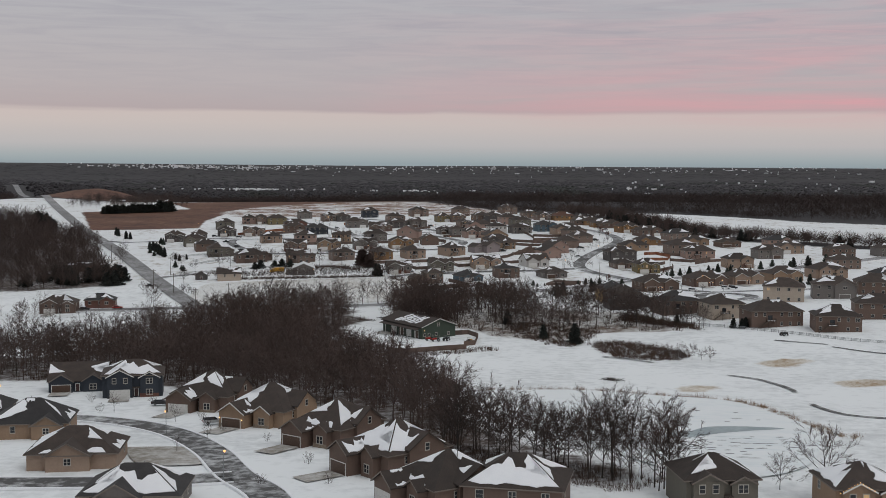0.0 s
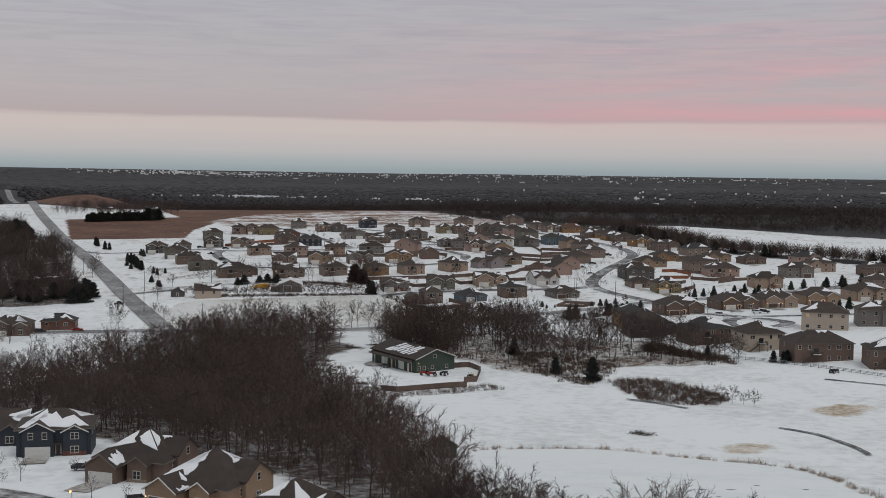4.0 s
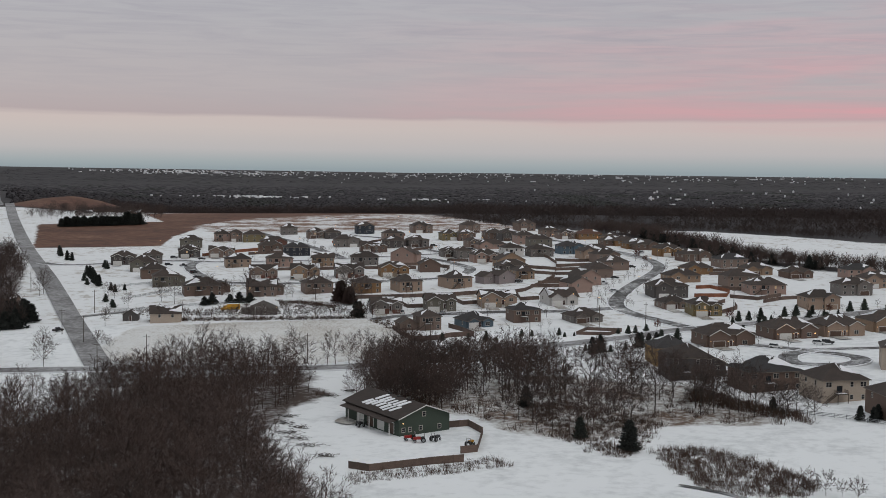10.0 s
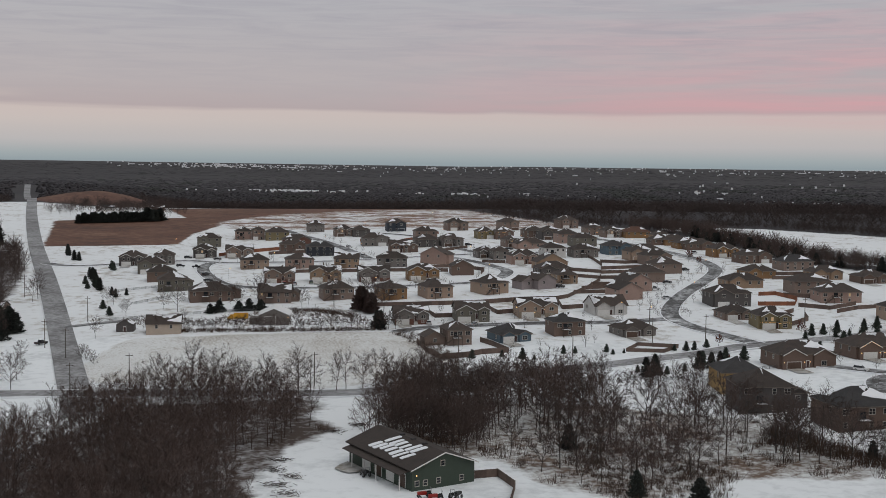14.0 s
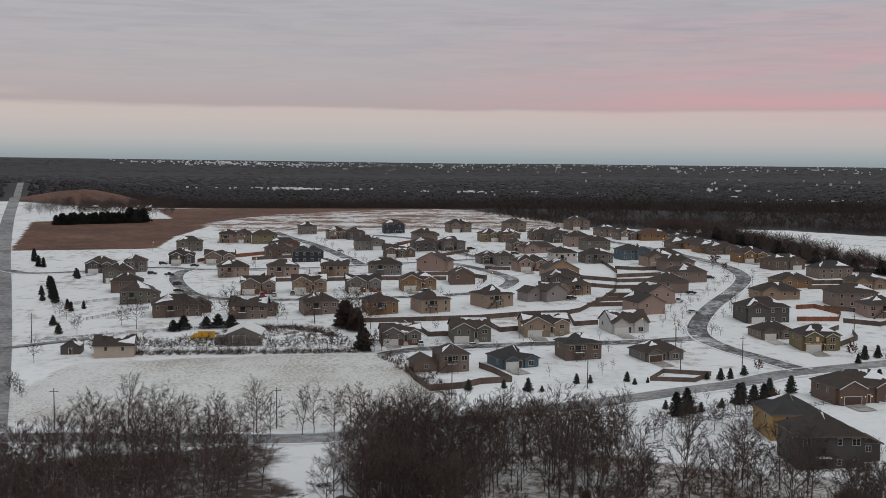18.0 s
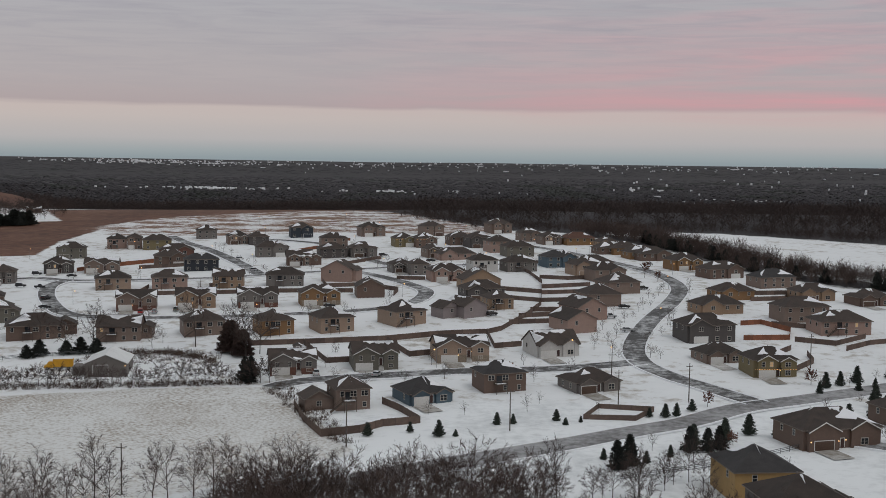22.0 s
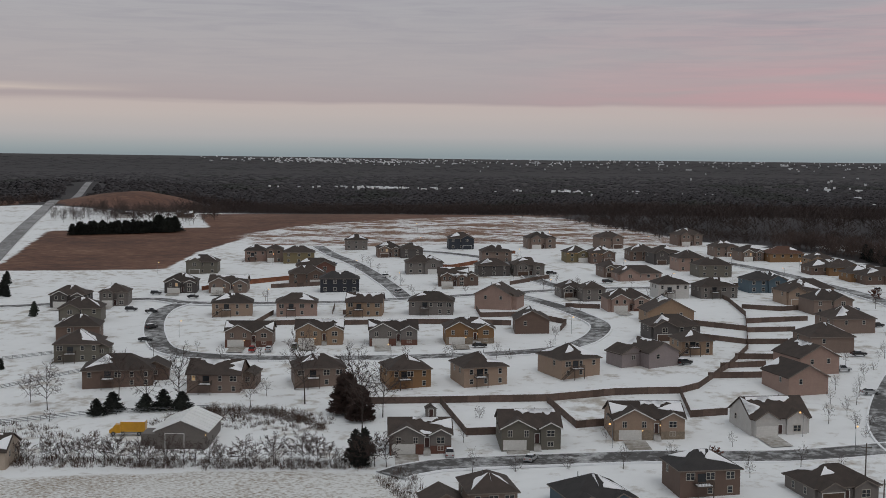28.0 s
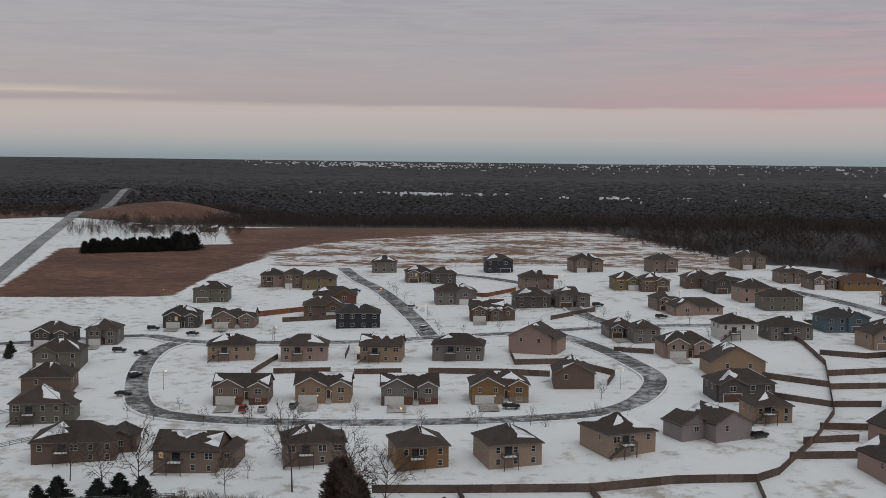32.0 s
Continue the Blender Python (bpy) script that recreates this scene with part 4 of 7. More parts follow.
        slopes.append((((la + lb) / 2 + (lb - la) / 2 + 0.3, -1.6, eave - 0.3 - pitch * 0.3), (0, 1, 0), (-1, 0, pitch), 2.4, 2.4, ((lb - la) / 2 + 0.3) * q))
        slopes.append((((la + lb) / 2 + (lb - la) / 2 + 0.3, -1.6, eave - 0.3 - pitch * 0.3), (0, 1, 0), (-1, 0, pitch), 2.4, 2.4, ((lb - la) / 2 + 0.3) * q))
        if lights:
            porch_lamp(h, la + 0.3, -4.25, 2.1)
            porch_lamp(h, lb - 0.3, -4.25, 2.1)
        for bx in ((la - 0.03, la + 0.5, -4.26, -4.205, under, 1.0), (ca - 0.03, cb + 0.03, -1.86, -1.805, under, 0.9)):
            if lower:
                bm = bmesh.new()
                box(bm, *bx)
                part("stone_veneer", bm, lower, h, "masonry veneer along the lower wall")
    elif style == "rear":
        n = max(3, int(w / 3.2))
        for i in range(n):
            k = (i + 0.5) / n
            if abs(k - 0.36) < 0.09:
                continue
            pair = rng.random() < 0.45
            window(h, x0 + k * w, -0.005, up, 1.7 if pair else 0.95, 1.35, double=pair, lit=rng.random() < 0.02)
            if eave > 4.5 and rng.random() < 0.7:
                window(h, x0 + k * w, -0.005, low, 0.95, 1.25)
        dxx = x0 + 0.36 * w
        bm = bmesh.new()
        box(bm, dxx - 0.9, dxx + 0.9, -0.04, 0.02, storey + 0.02, storey + 2.05)
        part("patio_door", bm, GLASS, h, "glazed patio door")
        if eave > 4.5:
            deck(h, dxx, -0.005, storey, 3.4, 2.3, rng.random() < 0.75)
    elif style == "side":
        window(h, x0 + 0.3 * w, -0.005, up, 0.95, 1.3)
        if rng.random() < 0.6:
            window(h, x0 + 0.72 * w, -0.005, up, 0.95, 1.3)
    else:
        n = max(2, int(w / 4))
        if rng.random() < 0.65:
            side = rng.choice((0.04, 0.5))
            a, b = x0 + side * w, x0 + (side + 0.46) * w
            bay(a, b, 0.8, eave - 0.05)
            window(h, (a + b) / 2, -0.805, up, 1.6, 1.35, double=True)
            if eave > 4.5:
                garage_door(h, (a + b) / 2, -0.805, 0.02, min(4.9, b - a - 0.8), mat=rng.choice((TRIM, DOOR_BROWN, pm)))
        for i in range(n):
            k = (i + 0.5) / n
            window(h, x0 + k * w, -0.005, up, 1.2, 1.35, double=rng.random() < 0.5, lit=rng.random() < 0.02)
            if eave > 4.5:
                window(h, x0 + k * w, -0.005, low, 1.2, 1.3)
    for side, turn in ((x1 + 0.005, 90), (x0 - 0.005, -90)):
        for k in (0.3, 0.7):
            if rng.random() < 0.7:
                window(h, side, d * k, up, 0.95, 1.3, turn)
    if style in ("split", "two", "ranch", "villa") and y < 1000:
        gx = {"split": x0 + 0.275 * w, "two": x0 + 0.29 * w, "ranch": x0 + 0.23 * w, "villa": x0 + 0.26 * w}[style]
        ends = [(x + gx * c - b * s, y + gx * s + b * c) for b in (-1.2 if style != "villa" else -4.5, -7, -12.5 if style == "villa" else -9.5)]
        road("driveway", ends, 5.2, CONCRETE, "concrete driveway dusted with snow", kerbs=False, lift=0.22)
    if wing:
        a, b, wd, we, wy = wing
        box(wall, a, b, wy, wy + wd, under, we)
        if b - a > wd:
            hip_roof(roofs, a, b, wy, wy + wd, we, pitch=pitch)
        else:
            gable_roof(roofs, a, b, wy, wy + wd, we, "y", pitch=pitch)
            gable_wall(wall, a, b, wy, wy + wd, we, "y", pitch)
            rake_boards(h, a, b, wy, we, pitch, white=showy)
        eave_board(h, a, b, wy, wy + wd, we)
        window(h, (a + b) / 2, wy - 0.005, max(0.8, we - 2.0), 1.2, 1.2, double=True)
    part("wall", wall, pm, h)
    r = part("roof", roofs, shingle, h)
    for _ in range(1):
        bm = bmesh.new()
        px, py = rng.uniform(-0.2, 0.2) * w, d * rng.uniform(0.52, 0.62)
        tube(bm, (px, py, eave + 0.3), (px, py, top + 0.15), 0.07, 0.07, 6)
        part("vent_pipe", bm, STEEL, r)
    heavy = snow > 5
    for i in range(max(2, min(snow + 1, 4)) if not heavy else len(slopes) + 2):
        slope = slopes[0 if i < 1 else (i % len(slopes) if heavy else rng.randrange(len(slopes)))]
        if heavy:
            kind = rng.choice(("sheet", "hip", "ridge", "eave", "hip")) if i < len(slopes) else "hip"
        else:
            kind = rng.choice(("hip", "hip", "ridge", "ridge", "eave" if snow > 3 else "hip"))
        roof_snow(r, slope, rng, kind)
    return h


# ---- the estate on the hill ----
B, S_, F_ = "rear", "side", "far"
# the close, lower row
house(-27, 633, 20, 9.0, 11, "taupe", B, 5.6, snow=2, wing=(-12.2, -4.6, 8, 2.9, 3.0))
house(-7, 640, 26, 12.5, 12, "blue", "ranch", 3.0, snow=4, shingle=ROOF_DARK)
house(13, 654, 20, 12.4, 10, "brown", B, 5.5, snow=2)
house(39, 656, 24, 14.0, 11, "grey", "ranch", 3.0, snow=2)
# the close, upper row
house(-49, 675, 13, 13.8, 10, "grey", "split", 4.6, snow=4, roof="side", lower=BRICK)
house(-25, 681, 13, 13.5, 11, "green", "split", 5.2, snow=2, roof="side", lower=None)
house(1, 692, 13, 16.5, 11, "beige", "split", 5.0, snow=3, roof="side", lights=True, lower=STONE)
house(31, 701, 20, 14.5, 12, "white", "ranch", 4.2, snow=3, roof="side", pitch=0.62)
# rear row above the close
house(-144, 724, 20, 19.0, 13, "brown", B, 5.0, snow=4, wing=(6.0, 13.5, 9, 4.4, 6.0))
house(-115, 721, 8, 14.4, 12, "taupe", B, 5.4, snow=4, roof="side", wing=(6.5, 10.5, 9, 4.6, 4.0))
house(-88, 731, 22, 14.0, 11, "taupe", B, 5.3, snow=2)
house(-63, 732, 25, 11.6, 12, "orange", B, 5.3, snow=2)
house(-43, 737, 28, 12.4, 12, "beige", B, 5.3, snow=2)
house(-18, 750, 36, 12.6, 13, "beige", B, 5.2, snow=3)
house(5, 765, 36, 10.4, 13, "lilac", S_, 4.6, roof="end", snow=3, wing=(-11.5, -3.5, 8, 4.0, 4.5))
house(15, 783, 20, 10.0, 10, "tan", B, 4.6, snow=1)
# west close
house(-171, 753, 18, 13.5, 14, "green", B, 5.6, snow=4, wing=(5.0, 9.5, 7, 4.6, 0.8))
house(-186, 783, 20, 14, 12, "brown", S_, 5.2, snow=4)
house(-202, 816, 18, 14, 12, "green", F_, 5.2, snow=3)
house(-226, 853, 12, 14, 11, "dark", "two", 5.2, snow=2)
house(-209, 858, 16, 11, 11, "grey", "two", 5.6, snow=2)
# inner loop, fronts
house(-126, 781, 12, 15.0, 10, "taupe", "split", 5.2, snow=1, roof="side", lights=True, lower=BRICK)
house(-104, 786, 13, 15.2, 10, "tan", "split", 5.2, snow=2, roof="side", lights=True, lower=None)
house(-80, 788, 14, 15.4, 10, "grey", "split", 5.2, snow=2, roof="side", lower=BRICK)
house(-56, 793, 15, 15.6, 10, "orange", "split", 5.2, snow=2, lights=True, lower=STONE)
house(-38, 813, 10, 11.5, 13, "brown", S_, 4.8, roof="end", snow=3)
# inner loop, rears
house(-152, 837, 18, 14.8, 11, "beige", B, 5.2, snow=2)
house(-128, 840, 16, 15.0, 11, "pink", B, 5.2, snow=2)
house(-103, 842, 8, 13.2, 11, "tan", B, 5.6, snow=2, roof="side")
house(-79, 848, 8, 16.4, 11, "grey", B, 5.2, snow=3)
house(-58, 863, -10, 14.5, 11, "pink", S_, 6.0, roof="end", snow=2, wing=(4.0, 9.0, 10, 5.6, 1.5))
# east of the entry street
house(99, 781, 16, 17, 11, "tan", F_, 3.4, snow=2)
house(84, 726, 14, 16.5, 12, "dark", F_, 5.6, snow=3)
house(82, 695, 18, 12.5, 10, "taupe", "ranch", 3.2, snow=3)
house(93, 677, 10, 13.5, 11, "olive", "two", 5.4, snow=1, lights=True)
house(113, 818, 18, 15, 11, "orange", F_, 3.4, snow=1)
house(127, 766, 14, 17, 12, "taupe", F_, 5.4, snow=2)
house(134, 742, 10, 18.5, 12, "pink", B, 5.0, snow=3)
house(146, 819, 12, 16, 11, "tan", "ranch", 4.0, snow=2)
house(166, 807, 16, 15, 11, "brown", "ranch", 3.6, snow=2)
house(150, 700, 12, 15, 11, "beige", F_, 5.2, snow=2)
house(178, 745, 12, 16, 11, "grey", F_, 5.0, snow=2)
house(200, 810, 14, 16, 11, "pink", F_, 4.6, snow=3)
house(198, 772, 12, 16, 11, "beige", F_, 4.8, snow=2)
house(212, 700, 12, 16, 11, "taupe", F_, 5.0, snow=2)
house(226, 756, 12, 16, 11, "brown", F_, 4.8, snow=2)
for hx, hy, tone in ((214, 626, "taupe"), (240, 666, "brown"), (262, 708, "beige"), (258, 760, "grey"), (240, 598, "brown"), (276, 652, "taupe")):
    house(hx, hy, 12, 16, 12, tone, F_, 5.0, snow=3)
# column west of the entry street
house(42, 739, 24, 11.5, 14, "pink", S_, 5.0, roof="end", snow=2)
house(48, 763, 26, 12.5, 14, "pink", S_, 5.2, roof="end", snow=3)
house(56, 795, 18, 14, 13, "taupe", S_, 5.0, snow=3)
house(68, 830, 20, 15, 13, "taupe", S_, 5.2, snow=3)
house(64, 904, 20, 17, 12, "pink", F_, 4.8, snow=2)
house(67, 871, 20, 14.5, 12, "taupe", F_, 5.0, snow=2)
house(60, 895, 22, 15, 11, "beige", F_, 4.8, snow=2)
# along the north-east bend
house(112, 923, 20, 16, 12, "orange", "two", 5.2, snow=1, lights=True)
house(124, 890, 24, 18, 12, "brown", F_, 4.2, snow=2)
house(140, 858, 20, 17, 12, "taupe", F_, 4.4, snow=2)
house(102, 964, 18, 17, 12, "brown", F_, 3.6, snow=2)
house(90, 992, 16, 15, 12, "orange", F_, 3.6, snow=1)
house(69, 1043, 18, 17, 12, "orange", F_, 4.0, snow=2, shingle=ROOF_RUST)
house(84, 1026, 16, 11, 11, "tan", F_, 3.6, snow=2)
# north-west rows
house(-213, 962, 14, 14.2, 11, "green", F_, 5.4, snow=2)
house(-197, 897, 16, 13.6, 11, "dark", "two", 5.0, snow=2, lights=True)
house(-177, 900, 12, 16, 11, "taupe", "split", 4.4, snow=2, roof="side", lights=True)
house(-203, 1012, 16, 11, 11, "pink", B, 5.8, snow=1)
house(-192, 1010, 16, 8, 11, "taupe", F_, 6.2, snow=1)
house(-178, 1007, 16, 15, 11, "olive", F_, 5.2, snow=2, lights=True)
house(-153, 952, 16, 17, 11, "red", F_, 5.4, snow=2)
house(-150, 928, 18, 15, 11, "brown", F_, 4.6, snow=2)
house(-129, 905, 16, 15.5, 10, "black", F_, 5.4, snow=1, shingle=ROOF_DARK)
house(-164, 1072, 14, 12, 11, "grey", F_, 5.0, snow=2)
house(-137, 1037, 18, 12.5, 11, "taupe", "two", 5.2, snow=2, lights=True)
house(-124, 1034, 18, 11, 11, "dark", F_, 4.6, snow=2)
house(-105, 971, 16, 16.5, 11, "grey", F_, 5.0, snow=3)
house(-84, 928, 12, 13, 12, "brown", "two", 5.0, snow=4, roof="side", wing=(5.5, 11.0, 9, 4.6, 1.0))
house(-105, 1081, 16, 13.4, 11, "navy", F_, 5.8, snow=1)
house(-77, 1021, 16, 14.4, 11, "taupe", F_, 5.0, snow=2)
house(-71, 965, 18, 14, 11, "dark", F_, 4.6, snow=1)
house(-55, 969, 18, 14.5, 11, "grey", "two", 5.2, snow=2)
house(-60, 1088, 20, 16, 12, "taupe", "two", 6.0, snow=2)
house(-36, 1025, 18, 11, 11, "olive", F_, 4.6, snow=2, lights=True)
house(-23, 1022, 18, 12, 11, "brown", F_, 4.8, snow=2, lights=True)
house(-21, 1093, 24, 13, 12, "taupe", F_, 5.8, snow=1)
house(-16, 967, 22, 9.5, 11, "taupe", "two", 4.8, snow=2, lights=True)
house(-4, 956, 18, 19, 11, "pink", F_, 2.9, snow=2)
house(-3, 1035, 16, 13, 12, "brown", F_, 4.4, snow=2)
house(9, 1021, 22, 13.5, 12, "dark", F_, 5.4, snow=1)
house(23, 1116, 24, 15, 12, "taupe", "two", 6.4, snow=3)
house(20, 995, 20, 12.4, 12, "pink", F_, 6.0, snow=1)
house(30, 975, 20, 15, 11, "green", F_, 5.2, snow=2)
house(-30, 899, 20, 10, 10, "grey", "two", 4.0, snow=2)
house(-21, 889, 18, 8.5, 10, "grey", F_, 4.6, snow=2)
house(-7, 864, 16, 16, 11, "pink", "two", 5.0, snow=2, lower=BRICK)
house(10, 900, 18, 12.8, 11, "white", B, 6.0, snow=1)
house(28, 904, 20, 15.4, 11, "grey", B, 5.0, snow=2)
house(49, 927, 20, 15.8, 11, "blue", F_, 5.0, snow=2, shingle=ROOF_DARK)
house(52, 1044, 20, 12.5, 11, "taupe", "two", 5.0, snow=2, lights=True)
house(40, 1063, 18, 12, 11, "taupe", F_, 4.8, snow=2)
house(83, 994, 18, 17, 11, "brown", F_, 3.4, snow=3)
house(97, 971, 16, 17, 12, "orange", F_, 3.6, snow=2)
house(8, 838, 16, 16.5, 12, "tan", S_, 4.6, roof="end", snow=3)
house(9, 806, 18, 15.5, 11, "dark", F_, 4.4, snow=3)
# ---- the court on the east bank ----
E_ = "houses of the eastern court"
house(63, 531, 8, 14.5, 14, "dark", B, 7.2, snow=2, group=E_, wing=(7.0, 12.5, 9, 4.8, 4.0))
house(61, 556, 8, 13.0, 14, "yellow", S_, 6.2, snow=1, group=E_)
house(85, 511, 16, 18.0, 14, "brown", B, 6.0, snow=3, group=E_)
house(101, 494, 14, 14.5, 14, "cream", B, 6.4, snow=3, group=E_)
house(115, 469, 8, 21.0, 14, "brown", B, 6.4, snow=4, group=E_)
house(134, 452, -6, 17.0, 14, "brown", B, 6.2, snow=3, group=E_)
house(135, 540, -14, 17.0, 13, "cream", F_, 6.6, snow=1, group=E_)
house(160, 547, -10, 18.0, 13, "grey", F_, 6.0, snow=2, group=E_)
house(88, 597, 16, 20.0, 13, "brown", "ranch", 4.6, snow=2, group=E_, lights=True)
house(117, 617, 18, 20.0, 13, "brown", "ranch", 4.2, snow=3, group=E_, lights=True)
house(138, 625, 16, 18.0, 13, "beige", "ranch", 4.4, snow=3, group=E_, lights=True)
house(162, 640, 16, 19.0, 13, "tan", "ranch", 4.4, snow=3, group=E_, lights=True)
house(190, 655, 14, 19.0, 13, "beige", "two", 5.2, snow=2, group=E_)
house(184, 560, -6, 17.0, 13, "brown", F_, 5.4, snow=2, group=E_)
house(158, 480, -10, 17.0, 13, "brown", F_, 6.0, snow=2, group=E_)
# ---- the near close ----
N_ = "houses of the near close"
house(-113, 321, 12, 15.5, 13, "navy", "ranch", 3.4, snow=8, group=N_, roof="side", pitch=0.62)
house(-94, 309, 14, 15.5, 12, "navy", "two", 6.0, snow=8, group=N_, lower=BRICK)
house(-70, 284, -14, 15.0, 14, "brown", "villa", 4.0, snow=8, group=N_, pitch=0.66, lower=STONE)
house(-52, 262, -24, 15.0, 14, "tan", "villa", 4.0, snow=8, group=N_, pitch=0.66, lights=True, lower=STONE)
house(-35, 240, -34, 13.0, 14, "brown", "villa", 4.0, snow=8, group=N_, pitch=0.66, lower=STONE)
house(-22, 214, -50, 13.5, 14, "brown", "villa", 4.6, snow=8, group=N_, pitch=0.66)
house(-12, 192, -56, 13.0, 14, "brown", "villa", 4.0, snow=8, group=N_, pitch=0.66)
house(4, 186, -10, 15.0, 13, "brown", F_, 4.0, snow=8, group=N_, pitch=0.6)
house(-78, 217, 8, 16.5, 13, "beige", S_, 3.2, wing=(-4.5, 3.5, 9, 3.3, -1.6), snow=6, group=N_, pitch=0.56)
house(-98, 247, 10, 16.0, 13, "tan", S_, 3.4, wing=(1.0, 7.0, 8, 3.4, -1.8), snow=8, group=N_, shingle=ROOF_DARK, pitch=0.62)
house(-118, 262, 10, 16.0, 13, "tan", S_, 3.4, wing=(0.0, 6.5, 8, 3.4, -1.8), snow=8, group=N_, shingle=ROOF_DARK, pitch=0.62)
house(-58, 187, 4, 16.0, 12, "grey", S_, 3.0, wing=(-5.5, 2.0, 8, 3.1, -1.6), snow=6, group=N_, shingle=ROOF_DARK, pitch=0.6)
house(38, 190, 8, 12.0, 11, "green", "two", 5.4, snow=8, group=N_)
house(61, 187, 4, 11.5, 11, "tan", "two", 5.0, snow=6, group=N_, lights=True)
# ---- west of the county road, and by the field ----
W_ = "houses by the county road"
house(-196, 533, 10, 16.0, 11, "brown", "two", 5.0, snow=3, group=W_)
house(-182, 550, 12, 13.0, 10, "red", F_, 3.2, snow=2, group=W_)
house(-142, 650, 14, 13.0, 11, "cream", "side", 4.4, snow=2, group=W_, roof="side", pitch=0.5)
house(-236, 690, 8, 20.0, 11, "brown", F_, 2.8, snow=5, group=W_, roof="side", pitch=0.4)
house(-396, 1264, 16, 15.0, 10, "white", F_, 3.0, snow=6, group=W_, roof="side")
house(-352, 1280, 12, 11.0, 9, "brown", F_, 2.8, snow=5, group=W_, roof="side")


# ---- trees ----
class Spikes:
    """Collects tapered limbs as plain lists, for one mesh."""

    def __init__(self):
        self.v, self.f = [], []

    def limb(self, a, b, r0, r1, sides=5):
        d = b - a
        u = d.orthogonal().normalized()
        w = d.cross(u).normalized()
        o = len(self.v)
        for p, r in ((a, r0), (b, r1)):
            for i in range(sides):
                t = 2 * math.pi * i / sides
                self.v.append(p + r * (math.cos(t) * u + math.sin(t) * w))
        for i in range(sides):
            j = (i + 1) % sides
            self.f.append((o + i, o + j, o + sides + j, o + sides + i))

    def spike(self, a, b, r):
        d = b - a
        u = d.orthogonal().normalized()
        w = d.cross(u).normalized()
        o = len(self.v)
        self.v += [a + r * u, a - 0.5 * r * u + 0.87 * r * w, a - 0.5 * r * u - 0.87 * r * w, b]
        self.f += [(o, o + 1, o + 3), (o + 1, o + 2, o + 3), (o + 2, o, o + 3)]

    def sliver(self, a, b, r):
        """The finest twig: a narrow blade."""
        u = (b - a).orthogonal().normalized() * r
        o = len(self.v)
        self.v += [a + u, a - u, b]
        self.f.append((o, o + 1, o + 2))

    def mesh(self, name, mat):
        return mesh_of(name, self.v, self.f, [mat])


def bent(d, angle, rng):
    side = d.orthogonal().normalized()
    side.rotate(Matrix.Rotation(rng.uniform(0, 2 * math.pi), 3, d))
    return (d * math.cos(angle) + side * math.sin(angle)).normalized()


def bare_tree_meshes(seed, h, limbs=11, subs=6, twigs=8, spread=0.75, fine=0.02, clear=0.28, light=False):
    """Trunk and crown of a leafless tree of height h: limbs climb from the stem to the skin of a rounded crown."""
    rng = random.Random(seed)
    stem, crown = Spikes(), Spikes()
    p, d, r = Vector((0, 0, -0.4)), Vector((0, 0, 1)), 0.009 * h + 0.04
    knots, n = [p], 5
    for i in range(n):
        d = bent(d, rng.uniform(0.02, 0.10), rng)
        q = p + d * (h * 0.66 / n)
        r1 = r * (0.82 if i < n - 1 else 0.55)
        stem.limb(p, q, r, r1, 5)
        p, r = q, r1
        knots.append(p)
    heart = Vector((p.x, p.y, h * 0.58))
    turn = rng.uniform(0, 6.28)
    for i in range(limbs):
        polar = math.acos(1 - 1.12 * (i + 0.5) / limbs)
        a = turn + 2.4 * i + rng.uniform(-0.4, 0.4)
        reach = rng.uniform(0.78, 1.08)
        tip = heart + Vector((0.36 * spread * h * math.sin(polar) * math.cos(a), 0.36 * spread * h * math.sin(polar) * math.sin(a), 0.42 * h * math.cos(polar))) * reach
        low = max(clear * h, min(0.62 * h, tip.z - 0.95 * (tip - heart).xy.length - 0.05 * h))
        k = min(max(low / (0.66 * h), 0.0), 0.97) * n
        at = knots[int(k)].lerp(knots[int(k) + 1], k - int(k))
        mid = at.lerp(tip, 0.5) + Vector((math.cos(a), math.sin(a), -0.2)) * 0.03 * h
        lr = 0.0066 * h * (1.0 - 0.35 * k / n)
        stem.limb(at, mid, lr, lr * 0.55, 4)
        stem.limb(mid, tip, lr * 0.55, lr * 0.12, 3)
        length = (tip - at).length
        for s in range(subs):
            f = 0.22 + 0.76 * (s + rng.random()) / subs
            c = at.lerp(mid, f / 0.5) if f < 0.5 else mid.lerp(tip, (f - 0.5) / 0.5)
            out = (c - heart).normalized() * 0.6 + (tip - at).normalized() * 0.7 + Vector((0, 0, 0.25))
            dd = bent(out.normalized(), rng.uniform(0.35, 0.95), rng)
            sl = min(length * 0.5, 0.2 * h) * rng.uniform(0.55, 1.0) * (1.15 - 0.45 * f)
            b = c + dd * sl
            crown.spike(c, b, fine * 1.5)
            for w in range(twigs):
                g = c.lerp(b, rng.uniform(0.15, 0.98))
                e = bent(dd, rng.uniform(0.25, 0.95), rng)
                tl = sl * rng.uniform(0.35, 0.75)
                (crown.sliver if light else crown.spike)(g, g + e * tl, fine)
                for _ in range(2):
                    g2 = g + e * tl * rng.uniform(0.25, 0.8)
                    crown.sliver(g2, g2 + bent(e, rng.uniform(0.4, 0.8), rng) * tl * rng.uniform(0.4, 0.7), fine * 0.75)
    return stem, crown


def make_tree(name, stem, crown, label, category, group="", bark=None, leaf=None):
    ob = new(name)
    part("trunk", stem.mesh("trunk", bark or BARK), None, ob)
    part("crown", crown.mesh("crown", leaf or TWIG), None, ob)
    return tagged(ob, label, category, group)


